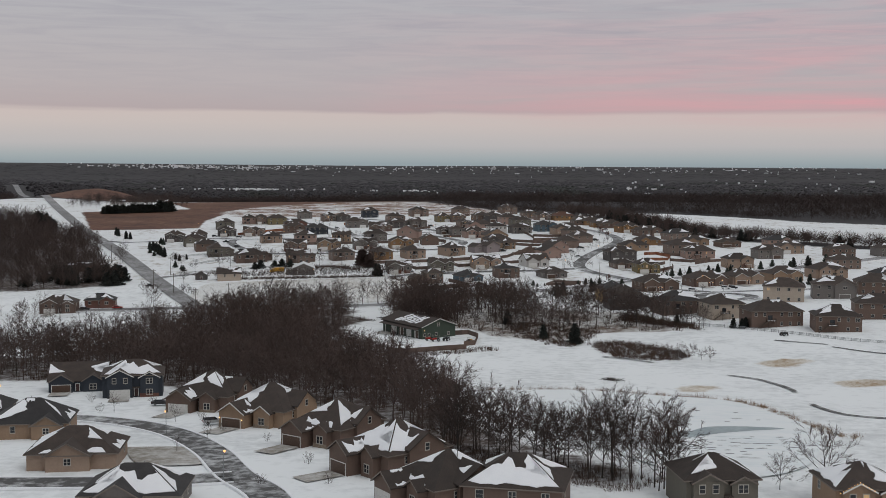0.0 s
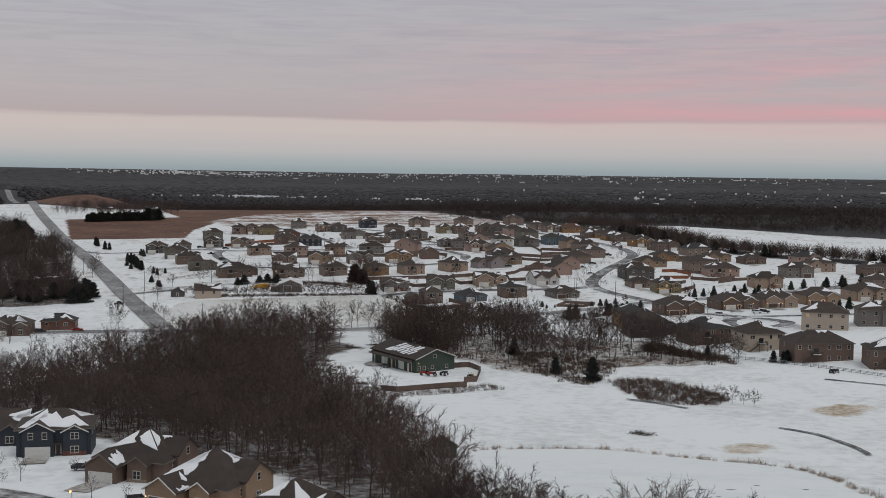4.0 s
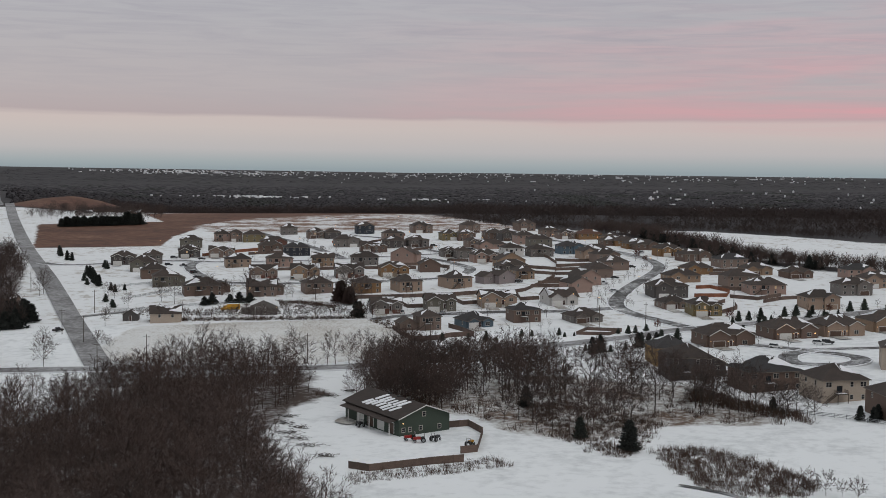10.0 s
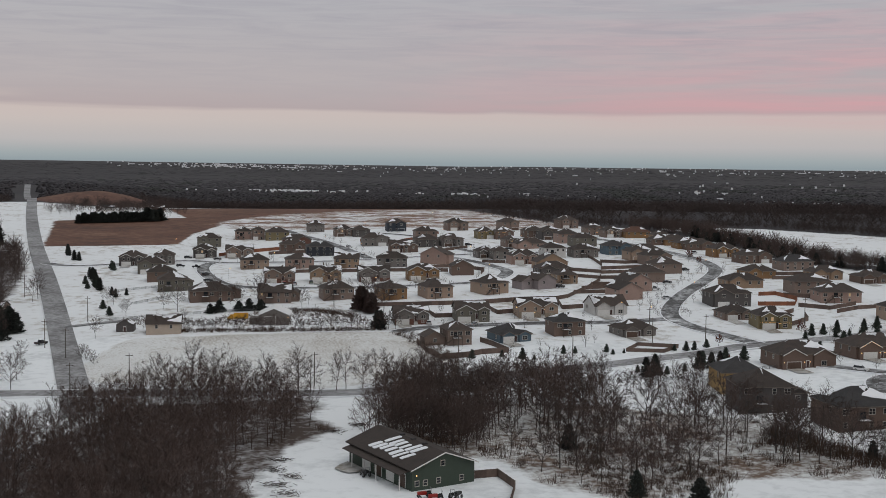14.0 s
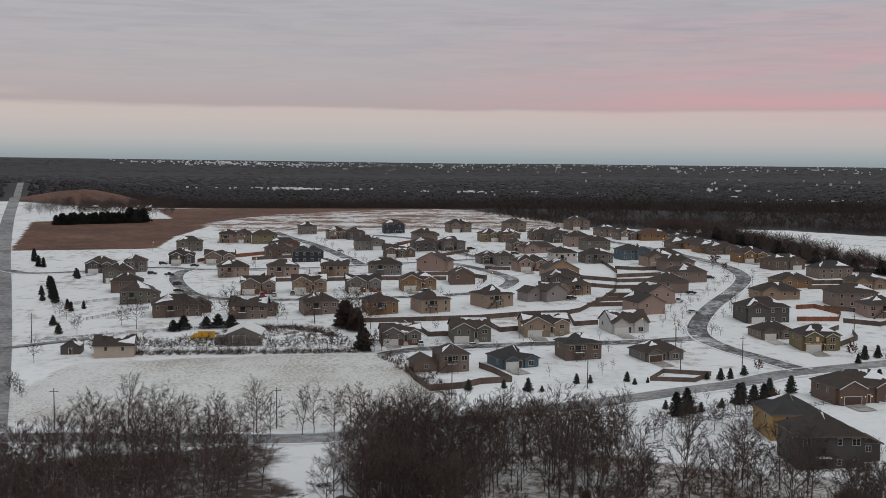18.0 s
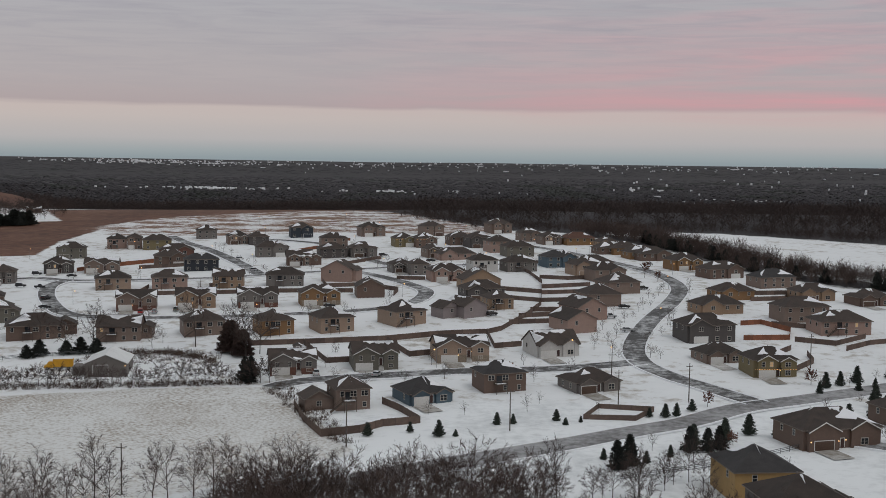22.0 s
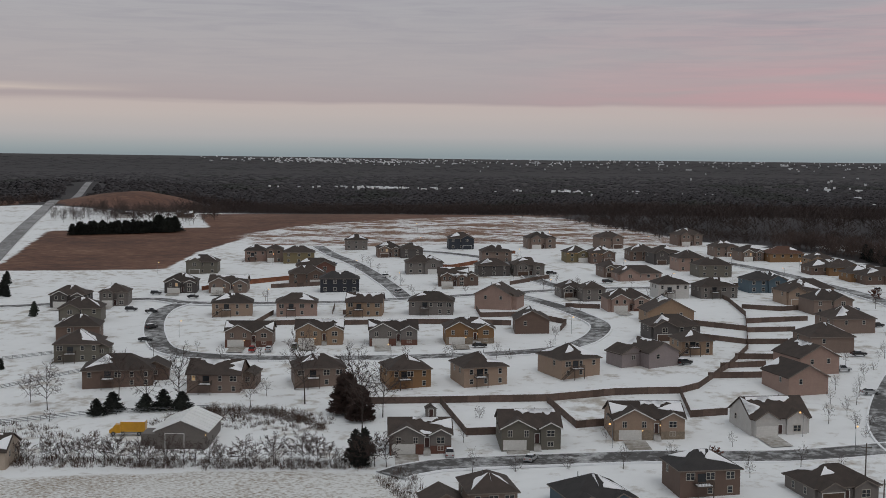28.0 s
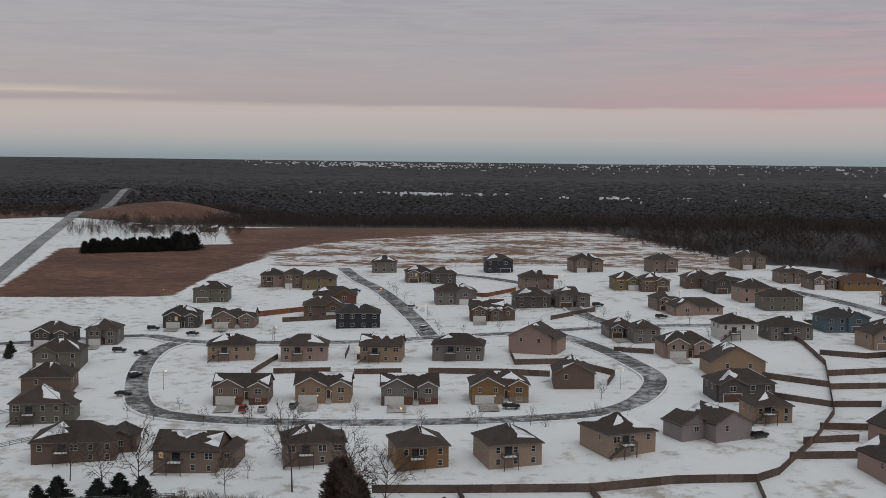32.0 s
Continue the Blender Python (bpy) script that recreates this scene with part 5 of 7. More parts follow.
BARE = []
for i, (h, lim, spread) in enumerate(((16, 12, 0.85), (18, 13, 0.75), (14, 12, 1.05), (18.5, 13, 0.68), (10.5, 11, 1.1), (16, 12, 0.8))):
    BARE.append(make_tree("bare_tree", *bare_tree_meshes(40 + i, h, lim, 6, 7, spread, 0.036 if h > 12 else 0.048, 0.24), "leafless grey-brown broadleaf tree standing in snow", "tree", "leafless trees"))
SAPLING = make_tree("young_tree", *bare_tree_meshes(77, 4.4, 9, 4, 4, 0.7, 0.014, 0.35), "slim leafless young street tree", "tree", "young street trees")
RUSSET = make_tree("russet_tree", *bare_tree_meshes(81, 5.0, 11, 6, 6, 1.0, 0.08, 0.3), "small oak keeping russet leaves", "tree", leaf=TWIG_RED)
SHRUB = make_tree("bare_shrub", *bare_tree_meshes(83, 2.6, 10, 5, 5, 1.5, 0.018, 0.05), "leafless brown garden shrub", "shrub", "shrubs")


def evergreen(seed, h, width, clumps=330, power=0.8):
    """A cedar: a short stem and a ragged cone of needle sprays."""
    rng = random.Random(seed)
    stem, crown = Spikes(), Spikes()
    stem.limb(Vector((0, 0, -0.4)), Vector((0, 0, h * 0.9)), 0.025 * h, 0.01, 6)
    o, n = len(crown.v), 9
    for k in (0.05, 0.2, 0.38, 0.56, 0.74, 0.9):
        for i in range(n):
            a, rr = 6.283 * i / n, width * 0.72 * (1 - k) ** power * rng.uniform(0.7, 1.1) + 0.05
            crown.v.append(Vector((rr * math.cos(a), rr * math.sin(a), h * (k + rng.uniform(-0.04, 0.04)))))
    for ring in range(5):
        for i in range(n):
            j = (i + 1) % n
            crown.f.append((o + ring * n + i, o + ring * n + j, o + (ring + 1) * n + j, o + (ring + 1) * n + i))
    for i in range(clumps):
        k = rng.random() ** 1.25
        z = h * (0.06 + 0.9 * k)
        rad = width * (1 - k) ** power * math.sqrt(rng.uniform(0.25, 1.1)) * (1 + 0.18 * math.sin(5 * k * 6.28 + seed))
        a = rng.uniform(0, 6.283)
        at = Vector((rad * math.cos(a), rad * math.sin(a), z))
        out = Vector((math.cos(a), math.sin(a), rng.uniform(-0.1, 0.7))).normalized()
        for _ in range(4):
            dd = bent(out, rng.uniform(0.1, 0.9), rng)
            crown.spike(at - dd * 0.1, at + dd * h * rng.uniform(0.07, 0.13), h * 0.022)
    return stem, crown


CEDARS = [make_tree("cedar_tree", *evergreen(5 + i, 7.0, 2.1 + 0.35 * i, power=0.65 + 0.1 * i), "dark dense evergreen cedar tree", "tree", "evergreens", leaf=NEEDLE) for i in range(3)]
SPRUCE = [make_tree("spruce_tree", *evergreen(15 + i, 4.2, 1.15 + 0.2 * i, 260), "small green spruce in snow", "tree", "young evergreens", leaf=NEEDLE_G) for i in range(2)]
for ob in (*BARE, *CEDARS, *SPRUCE, SAPLING, RUSSET, SHRUB):
    ob["used"] = False


def plant(ob, x, y, scale=1.0, rot=None, wide=None, label="", group=""):
    """One copy of a tree on the ground; the first use moves the original."""
    r = random.uniform(0, 360) if rot is None else rot
    m = pose(x, y, gz(x, y), 0, 0, r) @ Matrix.Diagonal(((wide or 1) * scale, (wide or 1) * scale, scale, 1))
    if not ob["used"]:
        ob["used"], got = True, ob
        ob.matrix_basis = m
    else:
        got = copy_thing(ob, pose(0, 0, 0))
        got.matrix_basis = m
    return tagged(got, label, "", group)


def scatter(ring, count, gap, rng):
    """Points inside a ring that keep a distance from each other."""
    xs, ys = [p[0] for p in ring], [p[1] for p in ring]
    out, tries = [], 0
    while len(out) < count and tries < count * 40:
        tries += 1
        p = (rng.uniform(min(xs), max(xs)), rng.uniform(min(ys), max(ys)))
        if bool(inside(p[0], p[1], ring)) and all((p[0] - q[0]) ** 2 + (p[1] - q[1]) ** 2 > gap * gap for q in out[-400:]):
            out.append(p)
    return out


rng = random.Random(11)
DENSE = [(-114, 528), (-70, 530), (-64, 520), (-52, 508), (-66, 485), (-64, 450), (-57, 426), (-43, 392), (-23, 328), (-12, 288), (-5, 262), (0, 244), (-8, 236), (-20, 262), (-38, 287), (-60, 306), (-86, 330), (-112, 347), (-165, 350), (-165, 402), (-140, 420), (-132, 450), (-116, 490)]
for ring, count, gap in ((DENSE, 36, 9.0), ([(-38, 490), (-10, 487), (-14, 530), (-36, 540)], 30, 3.8), ([(-8, 492), (-1, 470), (20, 452), (48, 480), (58, 520), (20, 532)], 42, 4.2), ([(48, 482), (78, 472), (76, 494), (54, 516)], 12, 4.5)):
    for x, y in scatter(ring, count, gap, rng):
        plant(rng.choice(BARE), x, y, rng.uniform(0.65, 1.0))
for i in range(50):
    t = i / 49
    x, y = -9 + 41 * t + rng.uniform(-4, 4), 238 - 34 * t + rng.uniform(-6, 5)
    plant(rng.choice(BARE), x, y, rng.uniform(0.66, 0.9))
for x, y in ((-160, 564), (-146, 500), (-150, 480), (-136, 470), (-165, 490), (-112, 552), (-104, 556), (-95, 550), (-88, 555), (-80, 551), (-72, 554), (-66, 550)):
    plant(rng.choice(BARE), x + rng.uniform(-2, 2), y + rng.uniform(-2, 2), rng.uniform(0.6, 0.85))
for x, y, s in ((-87, 713, 1.05), (-118, 705, 0.9), (-128, 708, 0.8), (-70, 700, 1.0), (-66, 690, 0.9), (-64, 703, 0.9), (-100, 708, 0.55), (-152, 700, 0.7), (-160, 706, 0.6), (-171, 690, 0.5), (-138, 712, 0.75), (51, 205, 0.5), (-165, 640, 0.5), (-227, 731, 0.75), (-176, 600, 0.5), (-190, 520, 0.6), (-205, 515, 0.6), (-210, 528, 0.5)):
    plant(rng.choice(BARE[:4]), x, y, s)
plant(BARE[2], 58, 202, 0.92, wide=1.15)

# hedgerow between the barn and the field
for i in range(42):
    t = i / 41
    plant(BARE[4], -150 + 96 * t + rng.uniform(-1, 1), 655 + 9 * t + rng.uniform(-1.5, 3), rng.uniform(0.42, 0.74), wide=1.15)
for x, y, s in ((-62, 668, 1.0), (-60, 664, 0.8), (22, 452, 0.85), (33, 438, 1.15), (9, 492, 0.9), (-61, 672, 0.9)):
    plant(rng.choice(CEDARS), x, y, s)
for x, y, s in ((-134, 700, 0.75), (-137, 697, 0.6), (-122, 704, 0.75), (-117, 704, 0.7), (-126, 702, 0.65)):
    plant(CEDARS[2], x, y, s, wide=1.5, label="bushy dark evergreen behind the barn")
BROWN = make_tree("cedar_tree", *evergreen(33, 9.0, 3.3, 900, 0.45), "broad winter-brown cedar beside bare trees", "tree", "evergreens", leaf=RUSTCEDAR)
BROWN["used"] = False
plant(BROWN, -74, 706, 1.15)
plant(BROWN, -69, 700, 0.95)
for i in range(56):
    t = i / 55
    plant(CEDARS[i % 3], -370 + 58 * t + rng.uniform(-1, 1), 1139 + 28 * t + rng.uniform(-4, 4), rng.uniform(0.95, 1.35) * (1.25 if t > 0.8 else 1.0), wide=1.4)
for x, y, s in ((10, 618, 0.9), (14, 619, 0.9), (25, 623, 1.0), (27, 619, 0.55), (31, 622, 0.6), (-4, 606, 1.1), (0, 606, 0.6), (-11, 610, 0.9), (-21, 607, 0.9), (53, 628, 0.9), (56, 629, 0.9), (61, 635, 0.95), (49, 628, 0.85),
                (76, 607, 1.4), (81, 607, 1.6), (89, 615, 1.3), (98, 624, 1.2), (105, 628, 1.2), (42, 585, 0.8), (48, 590, 1.0), (33, 588, 0.9), (112, 660, 1.0), (118, 664, 1.0), (124, 668, 1.0), (130, 671, 0.9), (100, 656, 0.9), (137, 676, 1.0), (145, 681, 1.0),
                (152, 684, 1.0), (-178, 690, 1.0), (-181, 697, 1.0), (-187, 706, 1.1), (-215, 760, 1.1), (-222, 775, 1.2), (-228, 830, 1.3), (-232, 838, 1.2)):
    plant(rng.choice(SPRUCE), x, y, s * rng.uniform(0.62, 0.95), wide=rng.uniform(0.95, 1.25))
for x, y, s in ((35, 580, 0.95), (38, 583, 1.0), (57, 594, 0.8), (53, 594, 0.85), (60, 596, 0.8), (110, 632, 0.7)):
    plant(rng.choice(CEDARS), x, y, s, wide=0.9)
plant(RUSSET, 66, 640, 0.85)
for x, y, s in ((101, 668, 1.0), (15, 676, 0.8), (-1, 868, 1.1), (88, 905, 1.2), (90, 880, 0.9), (150, 690, 0.9), (64, 600, 0.7)):
    plant(RUSSET, x, y, s, label="small tree keeping dull red leaves")
for x, y in ((-40, 684), (-8, 688), (20, 690), (40, 676), (44, 712), (47, 730), (50, 745), (58, 776), (70, 790), (76, 818), (-8, 628), (3, 628), (19, 632), (37, 632), (-60, 772), (-90, 770), (-118, 768), (-30, 800), (-24, 862), (-45, 772), (70, 735), (74, 748), (78, 770), (60, 700), (22, 668),
             (-100, 720), (-140, 772), (-60, 955), (-30, 935), (0, 905), (33, 930), (22, 640), (98, 600), (108, 590), (100, 560), (-60, 246), (-62, 232), (-72, 268), (-90, 282), (44, 595), (52, 585), (62, 580), (70, 575)):
    plant(SAPLING, x + rng.uniform(-1, 1), y + rng.uniform(-1, 1), rng.uniform(0.8, 1.25))
for x, y in ((-63, 262), (-58, 256), (-66, 270), (-46, 244), (-34, 222), (-28, 206), (-40, 205), (-85, 296), (-102, 300), (-26, 228), (50, 712), (53, 712), (-94, 282)):
    plant(SHRUB, x, y, rng.uniform(0.7, 1.0))


def stuff(name, verts, faces, mat, label, category):
    return tagged(new(name, mesh_of(name, verts, faces, [mat])), label, category, kind="stuff")


def many(template, places, name, mat, label, category):
    """Joins scaled and turned copies of some limbs into one mesh of countless plants."""
    verts, faces, o = [], [], 0
    base = [np.array([tuple(v) for v in t.v]) for t in template]
    for i, (x, y, s, r) in enumerate(places):
        b = base[i % len(base)]
        c, n = math.cos(r), math.sin(r)
        p = np.stack([b[:, 0] * c - b[:, 1] * n, b[:, 0] * n + b[:, 1] * c, b[:, 2]], -1) * s + (x, y, gz(x, y))
        verts.append(p)
        faces += [tuple(o + k for k in f) for f in template[i % len(base)].f]
        o += len(b)
    return stuff(name, np.concatenate(verts), faces, mat, label, category)


# the body of the near wood, too many to count
def far_tree(seed, h, limbs, twigs, fine, spread=0.6):
    """A light leafless tree for woods that are only seen from afar."""
    r2, s = random.Random(seed), Spikes()
    s.spike(Vector((0, 0, -0.3)), Vector((0, 0, h * 0.9)), 0.008 * h)
    for i in range(limbs):
        polar, a = math.acos(1 - 1.15 * (i + 0.5) / limbs), 2.4 * i + r2.uniform(-0.4, 0.4)
        tip = Vector((0.36 * spread * h * math.sin(polar) * math.cos(a), 0.36 * spread * h * math.sin(polar) * math.sin(a), h * (0.56 + 0.42 * math.cos(polar)))) * r2.uniform(0.85, 1.08)
        at = Vector((0, 0, max(0.12 * h, tip.z - 0.32 * h)))
        s.spike(at, tip, fine * 1.4)
        for _ in range(twigs):
            g = at.lerp(tip, r2.uniform(0.2, 1.0))
            s.sliver(g, g + bent((tip - at).normalized(), r2.uniform(0.3, 1.1), r2) * h * r2.uniform(0.08, 0.19), fine)
    return s


cheap = []
for i in range(5):
    a, b = bare_tree_meshes(140 + i, 14.0 + i, 10, 6, 8, 0.88, 0.034, 0.22, True)
    o = len(a.v)
    a.v += b.v
    a.f += [tuple(o + k for k in f) for f in b.f]
    cheap.append(a)
places = [(x, y, rng.uniform(0.62, 0.95), rng.uniform(0, 6.28)) for x, y in scatter(DENSE, 690, 3.5, rng)]
places += [(x, y, rng.uniform(0.62, 0.95), rng.uniform(0, 6.28)) for x, y in scatter([(-330, 432), (-165, 420), (-165, 352), (-330, 350)], 90, 6.5, rng)]
for ring, count, gap in (([(-41, 490), (-12, 487), (-6, 508), (14, 518), (18, 549), (-40, 550)], 150, 2.7), ([(-8, 492), (-1, 470), (20, 452), (48, 480), (58, 520), (20, 534)], 14, 5.0), ([(-112, 540), (-66, 540), (-64, 532), (-112, 532)], 16, 3.0), ([(-60, 552), (-44, 552), (-40, 562), (-56, 560)], 6, 2.6)):
    places += [(x, y, rng.uniform(0.62, 0.92), rng.uniform(0, 6.28)) for x, y in scatter(ring, count, gap, rng)]
places += [(x, y, rng.uniform(0.45, 0.7), rng.uniform(0, 6.28)) for x, y in scatter([(-270, 432), (-142, 430), (-134, 500), (-150, 525), (-270, 522)], 46, 6.0, rng)]
many(cheap, places, "woodland", TWIG, "dense leafless winter woodland in the valley", "woodland")
middling = [far_tree(500 + i, 13 + i, 13, 16, 0.075, 0.95) for i in range(5)]
places = [(x, y, rng.uniform(0.6, 0.95), rng.uniform(0, 6.28)) for x, y in scatter(RING_WEST, 1900, 4.0, rng)]
places += [(-392 + rng.uniform(-50, 75), 1255 + rng.uniform(-40, 60), rng.uniform(0.5, 0.85), rng.uniform(0, 6.28)) for _ in range(170)]
many(middling, places, "woodland", TWIG, "dense leafless wood beside the county road", "woodland")

# thickets: many thin stems from the ground
bundle = []
for i in range(4):
    s, r2 = Spikes(), random.Random(300 + i)
    for _ in range(26):
        a = Vector((r2.gauss(0, 0.7), r2.gauss(0, 0.7), -0.1))
        s.spike(a, a + Vector((r2.gauss(0, 0.5), r2.gauss(0, 0.5), r2.uniform(0.8, 2.2))), 0.05)
    bundle.append(s)
BRAKE = [(38, 438), (44, 402), (52, 394), (64, 394), (70, 404), (62, 428), (50, 442)]
BANK = [(16, 456), (24, 432), (34, 432), (46, 470), (20, 500), (6, 500)]
places = [(x, y, rng.uniform(0.5, 1.0), rng.uniform(0, 6.28)) for x, y in scatter(BRAKE, 420, 0.9, rng) + scatter(BANK, 300, 1.0, rng)]
places += [(x, y, rng.uniform(0.7, 1.5), rng.uniform(0, 6.28)) for x, y in scatter(DENSE, 420, 3.0, rng) + scatter([(-38, 490), (-10, 487), (-14, 530), (-36, 540)], 90, 1.6, rng) + scatter([(56, 500), (84, 466), (84, 480), (62, 514)], 160, 1.0, rng) + scatter(RING_GLADE, 240, 1.6, rng)]
places += [(x, y, rng.uniform(0.5, 0.9), rng.uniform(0, 6.28)) for x, y in scatter([(-122, 690), (-78, 688), (-70, 704), (-112, 710)], 130, 1.2, rng) + scatter([(-176, 672), (-128, 668), (-126, 682), (-170, 690)], 70, 1.8, rng) + scatter([(-14, 244), (32, 210), (24, 200), (-22, 232)], 170, 1.6, rng) + scatter([(-33, 410), (-14, 418), (0, 428), (4, 420), (-14, 408), (-30, 400)], 90, 1.2, rng) + scatter([(-150, 652), (-58, 662), (-58, 668), (-150, 660)], 240, 1.0, rng) + scatter([(-112, 700), (-100, 702), (-90, 700), (-80, 694), (-76, 690), (-78, 696), (-90, 706), (-112, 706)], 110, 0.8, rng) + scatter([(-56, 660), (-34, 612), (-28, 600), (-24, 600), (-34, 634), (-50, 664)], 120, 1.0, rng)]
many(bundle, places, "thicket", BRUSH, "tawny leafless brush and tall dead grass", "brush")
shore = smooth_line([(-2, 320), (25, 323), (45, 313), (64, 304), (71, 281), (75, 258), (80, 252)], 0.7)
places = [(p[0] + rng.gauss(0, 0.7), p[1] + rng.gauss(0, 0.9), rng.uniform(0.35, 0.75), rng.uniform(0, 6.28)) for p in shore if rng.random() < 0.75]
many(bundle, places, "reeds", REED, "dry tan reeds along the pond bank", "reeds")


# ---- far woods and the distant town ----
def canopy_clump(r2, sides=5):
    v, f = [], []
    for ring, (rad, z) in enumerate(((1.0, 0.0), (0.9, 0.55), (0.45, 0.9))):
        for i in range(sides):
            a = 2 * math.pi * (i + 0.5 * ring) / sides
            k = r2.uniform(0.75, 1.2)
            v.append((rad * k * math.cos(a), rad * k * math.sin(a), z * r2.uniform(0.75, 1.2)))
    v.append((0, 0, 1.1))
    for ring in range(2):
        for i in range(sides):
            a, b = ring * sides, (ring + 1) * sides
            j = (i + 1) % sides
            f.append((a + i, a + j, b + j, b + i))
    for i in range(sides):
        f.append((2 * sides + i, 2 * sides + (i + 1) % sides, 3 * sides))
    return np.array(v), f


def far_woods():
    r2 = random.Random(5)
    kinds = [canopy_clump(r2) for _ in range(6)]
    sets = {"far_woods": ([], [], CANOPY_F), "far_cedars": ([], [], CANOPY_D)}
    counts = {"far_woods": 0, "far_cedars": 0}
    placed, near = 0, []
    while placed < 27000:
        dist = 1120 * (4600 / 1120) ** (r2.random() ** 1.1)
        az = r2.uniform(-0.50, 0.44)
        x, y = dist * math.sin(az), dist * math.cos(az)
        edge = float(wood_edge_y(x)) + 10 * noise.noise((x * 0.01, 3.0, 0.0)) - (120 if x < -520 else 0)
        if y < edge or bool(inside(x, y, RING_PASTURE)) or bool(inside(x, y, RING_RUST)) or bool(inside(x, y, RING_KNOLL)):
            continue
        road_x = -335 - 0.455 * (y - 975)
        if y < 2320 and abs(x - road_x) < 22 + (60 if y < 1500 else 0):
            continue
        n = noise.noise((x * 0.0022, y * 0.0011, 9.0)) + 0.35 * noise.noise((x * 0.012, y * 0.006, 2.0))
        placed += 1
        if dist < 1850:
            if y - edge < 45 or bool(inside(x, y - 30, RING_PASTURE)):
                for _ in range(3):
                    qx, qy = x + r2.uniform(-9, 9), y + r2.uniform(-12, 8)
                    if qy > edge - 6 and not bool(inside(qx, qy, RING_PASTURE)):
                        near.append((qx, qy, r2.uniform(0.2, 0.5), r2.uniform(0, 6.28)))
            near.append((x, y, r2.uniform(0.62, 1.0) * min(1.0, 0.35 + (y - edge) / 60 * r2.random()), r2.uniform(0, 6.28)))
            continue
        key = "far_cedars" if noise.noise((x * 0.008, y * 0.003, 20.0)) > 0.30 and dist > 1500 else "far_woods"
        rad = 4.4 * (dist / 1300) ** 0.85 * r2.uniform(0.6, 1.4)
        high = r2.uniform(6, 9) * (1.0 if dist < 1800 else max(0.14, 1.0 - (dist - 1800) / 2400))
        v, f = r2.choice(kinds)
        verts, faces, _ = sets[key]
        verts.append(v * (rad, rad, high) + (x, y, gz(x, y) - 0.5))
        o = counts[key]
        faces += [tuple(o + k for k in q) for q in f]
        counts[key] += len(v)
    many([far_tree(700 + i, 12 + i, 7, 8, 0.16, 1.45) for i in range(5)], near, "wood_edge", CANOPY, "leafless reddish-brown woods behind the hill", "woods")
    for key, (verts, faces, mat) in sets.items():
        stuff(key, np.concatenate(verts), faces, mat, "leafless far woods to the horizon" if key == "far_woods" else "dark evergreen stands in the far woods", "woods")


far_woods()
places, r3 = [], random.Random(8)
hedge = smooth_line([(70, 1112), (95, 1088), (123, 1018), (140, 935), (156, 890), (188, 854), (240, 815), (300, 780)], 1.6)
for q in hedge:
    for _ in range(5):
        places.append((q[0] + r3.gauss(6, 6), q[1] + r3.gauss(6, 8), r3.uniform(0.3, 0.72), r3.uniform(0, 6.28)))
many(middling, places, "tree_line", TWIG, "straggling leafless tree line behind the houses", "tree line")
for i in range(34):
    q = hedge[r3.randrange(40, len(hedge))]
    plant(CEDARS[i % 3], q[0] + r3.uniform(-4, 4), q[1] + r3.uniform(-4, 4), r3.uniform(0.8, 1.25))
for i in range(30):
    plant(CEDARS[i % 3], -197 - 1.7 * i + r3.uniform(-8, 3), 640 + (i % 14) * 2.2 + r3.uniform(-12, 10), r3.uniform(0.9, 1.3), wide=1.3, label="dark cedar by the county road")
for i in range(16):
    plant(CEDARS[i % 3], -352 - 2.4 * i + r3.uniform(-10, 2), 950 + i * 5.4 + r3.uniform(-4, 4), r3.uniform(1.1, 1.6), wide=1.35, label="dark cedar at the edge of the roadside wood")
for x, y, k in ((-289, 917, 0.9), (-284, 906, 0.9), (-270, 880, 0.9), (-266, 877, 0.8), (-229, 799, 0.8), (-224, 790, 0.95), (-219, 780, 1.0), (-214, 768, 1.0), (-211, 762, 0.9), (-207, 755, 0.9), (-196, 741, 0.6), (-192, 735, 0.6), (-189, 741, 0.5)):
    plant(CEDARS[i % 3], x, y, k, wide=0.85, label="narrow cedar in a windbreak row")
for x, y, k in ((-156, 549, 0.85), (-226, 723, 0.8), (-191, 722, 0.55), (-186, 716, 0.5), (-176, 700, 0.3)):
    plant(BARE[2], x, y, k, label="lone leafless tree near the county road")


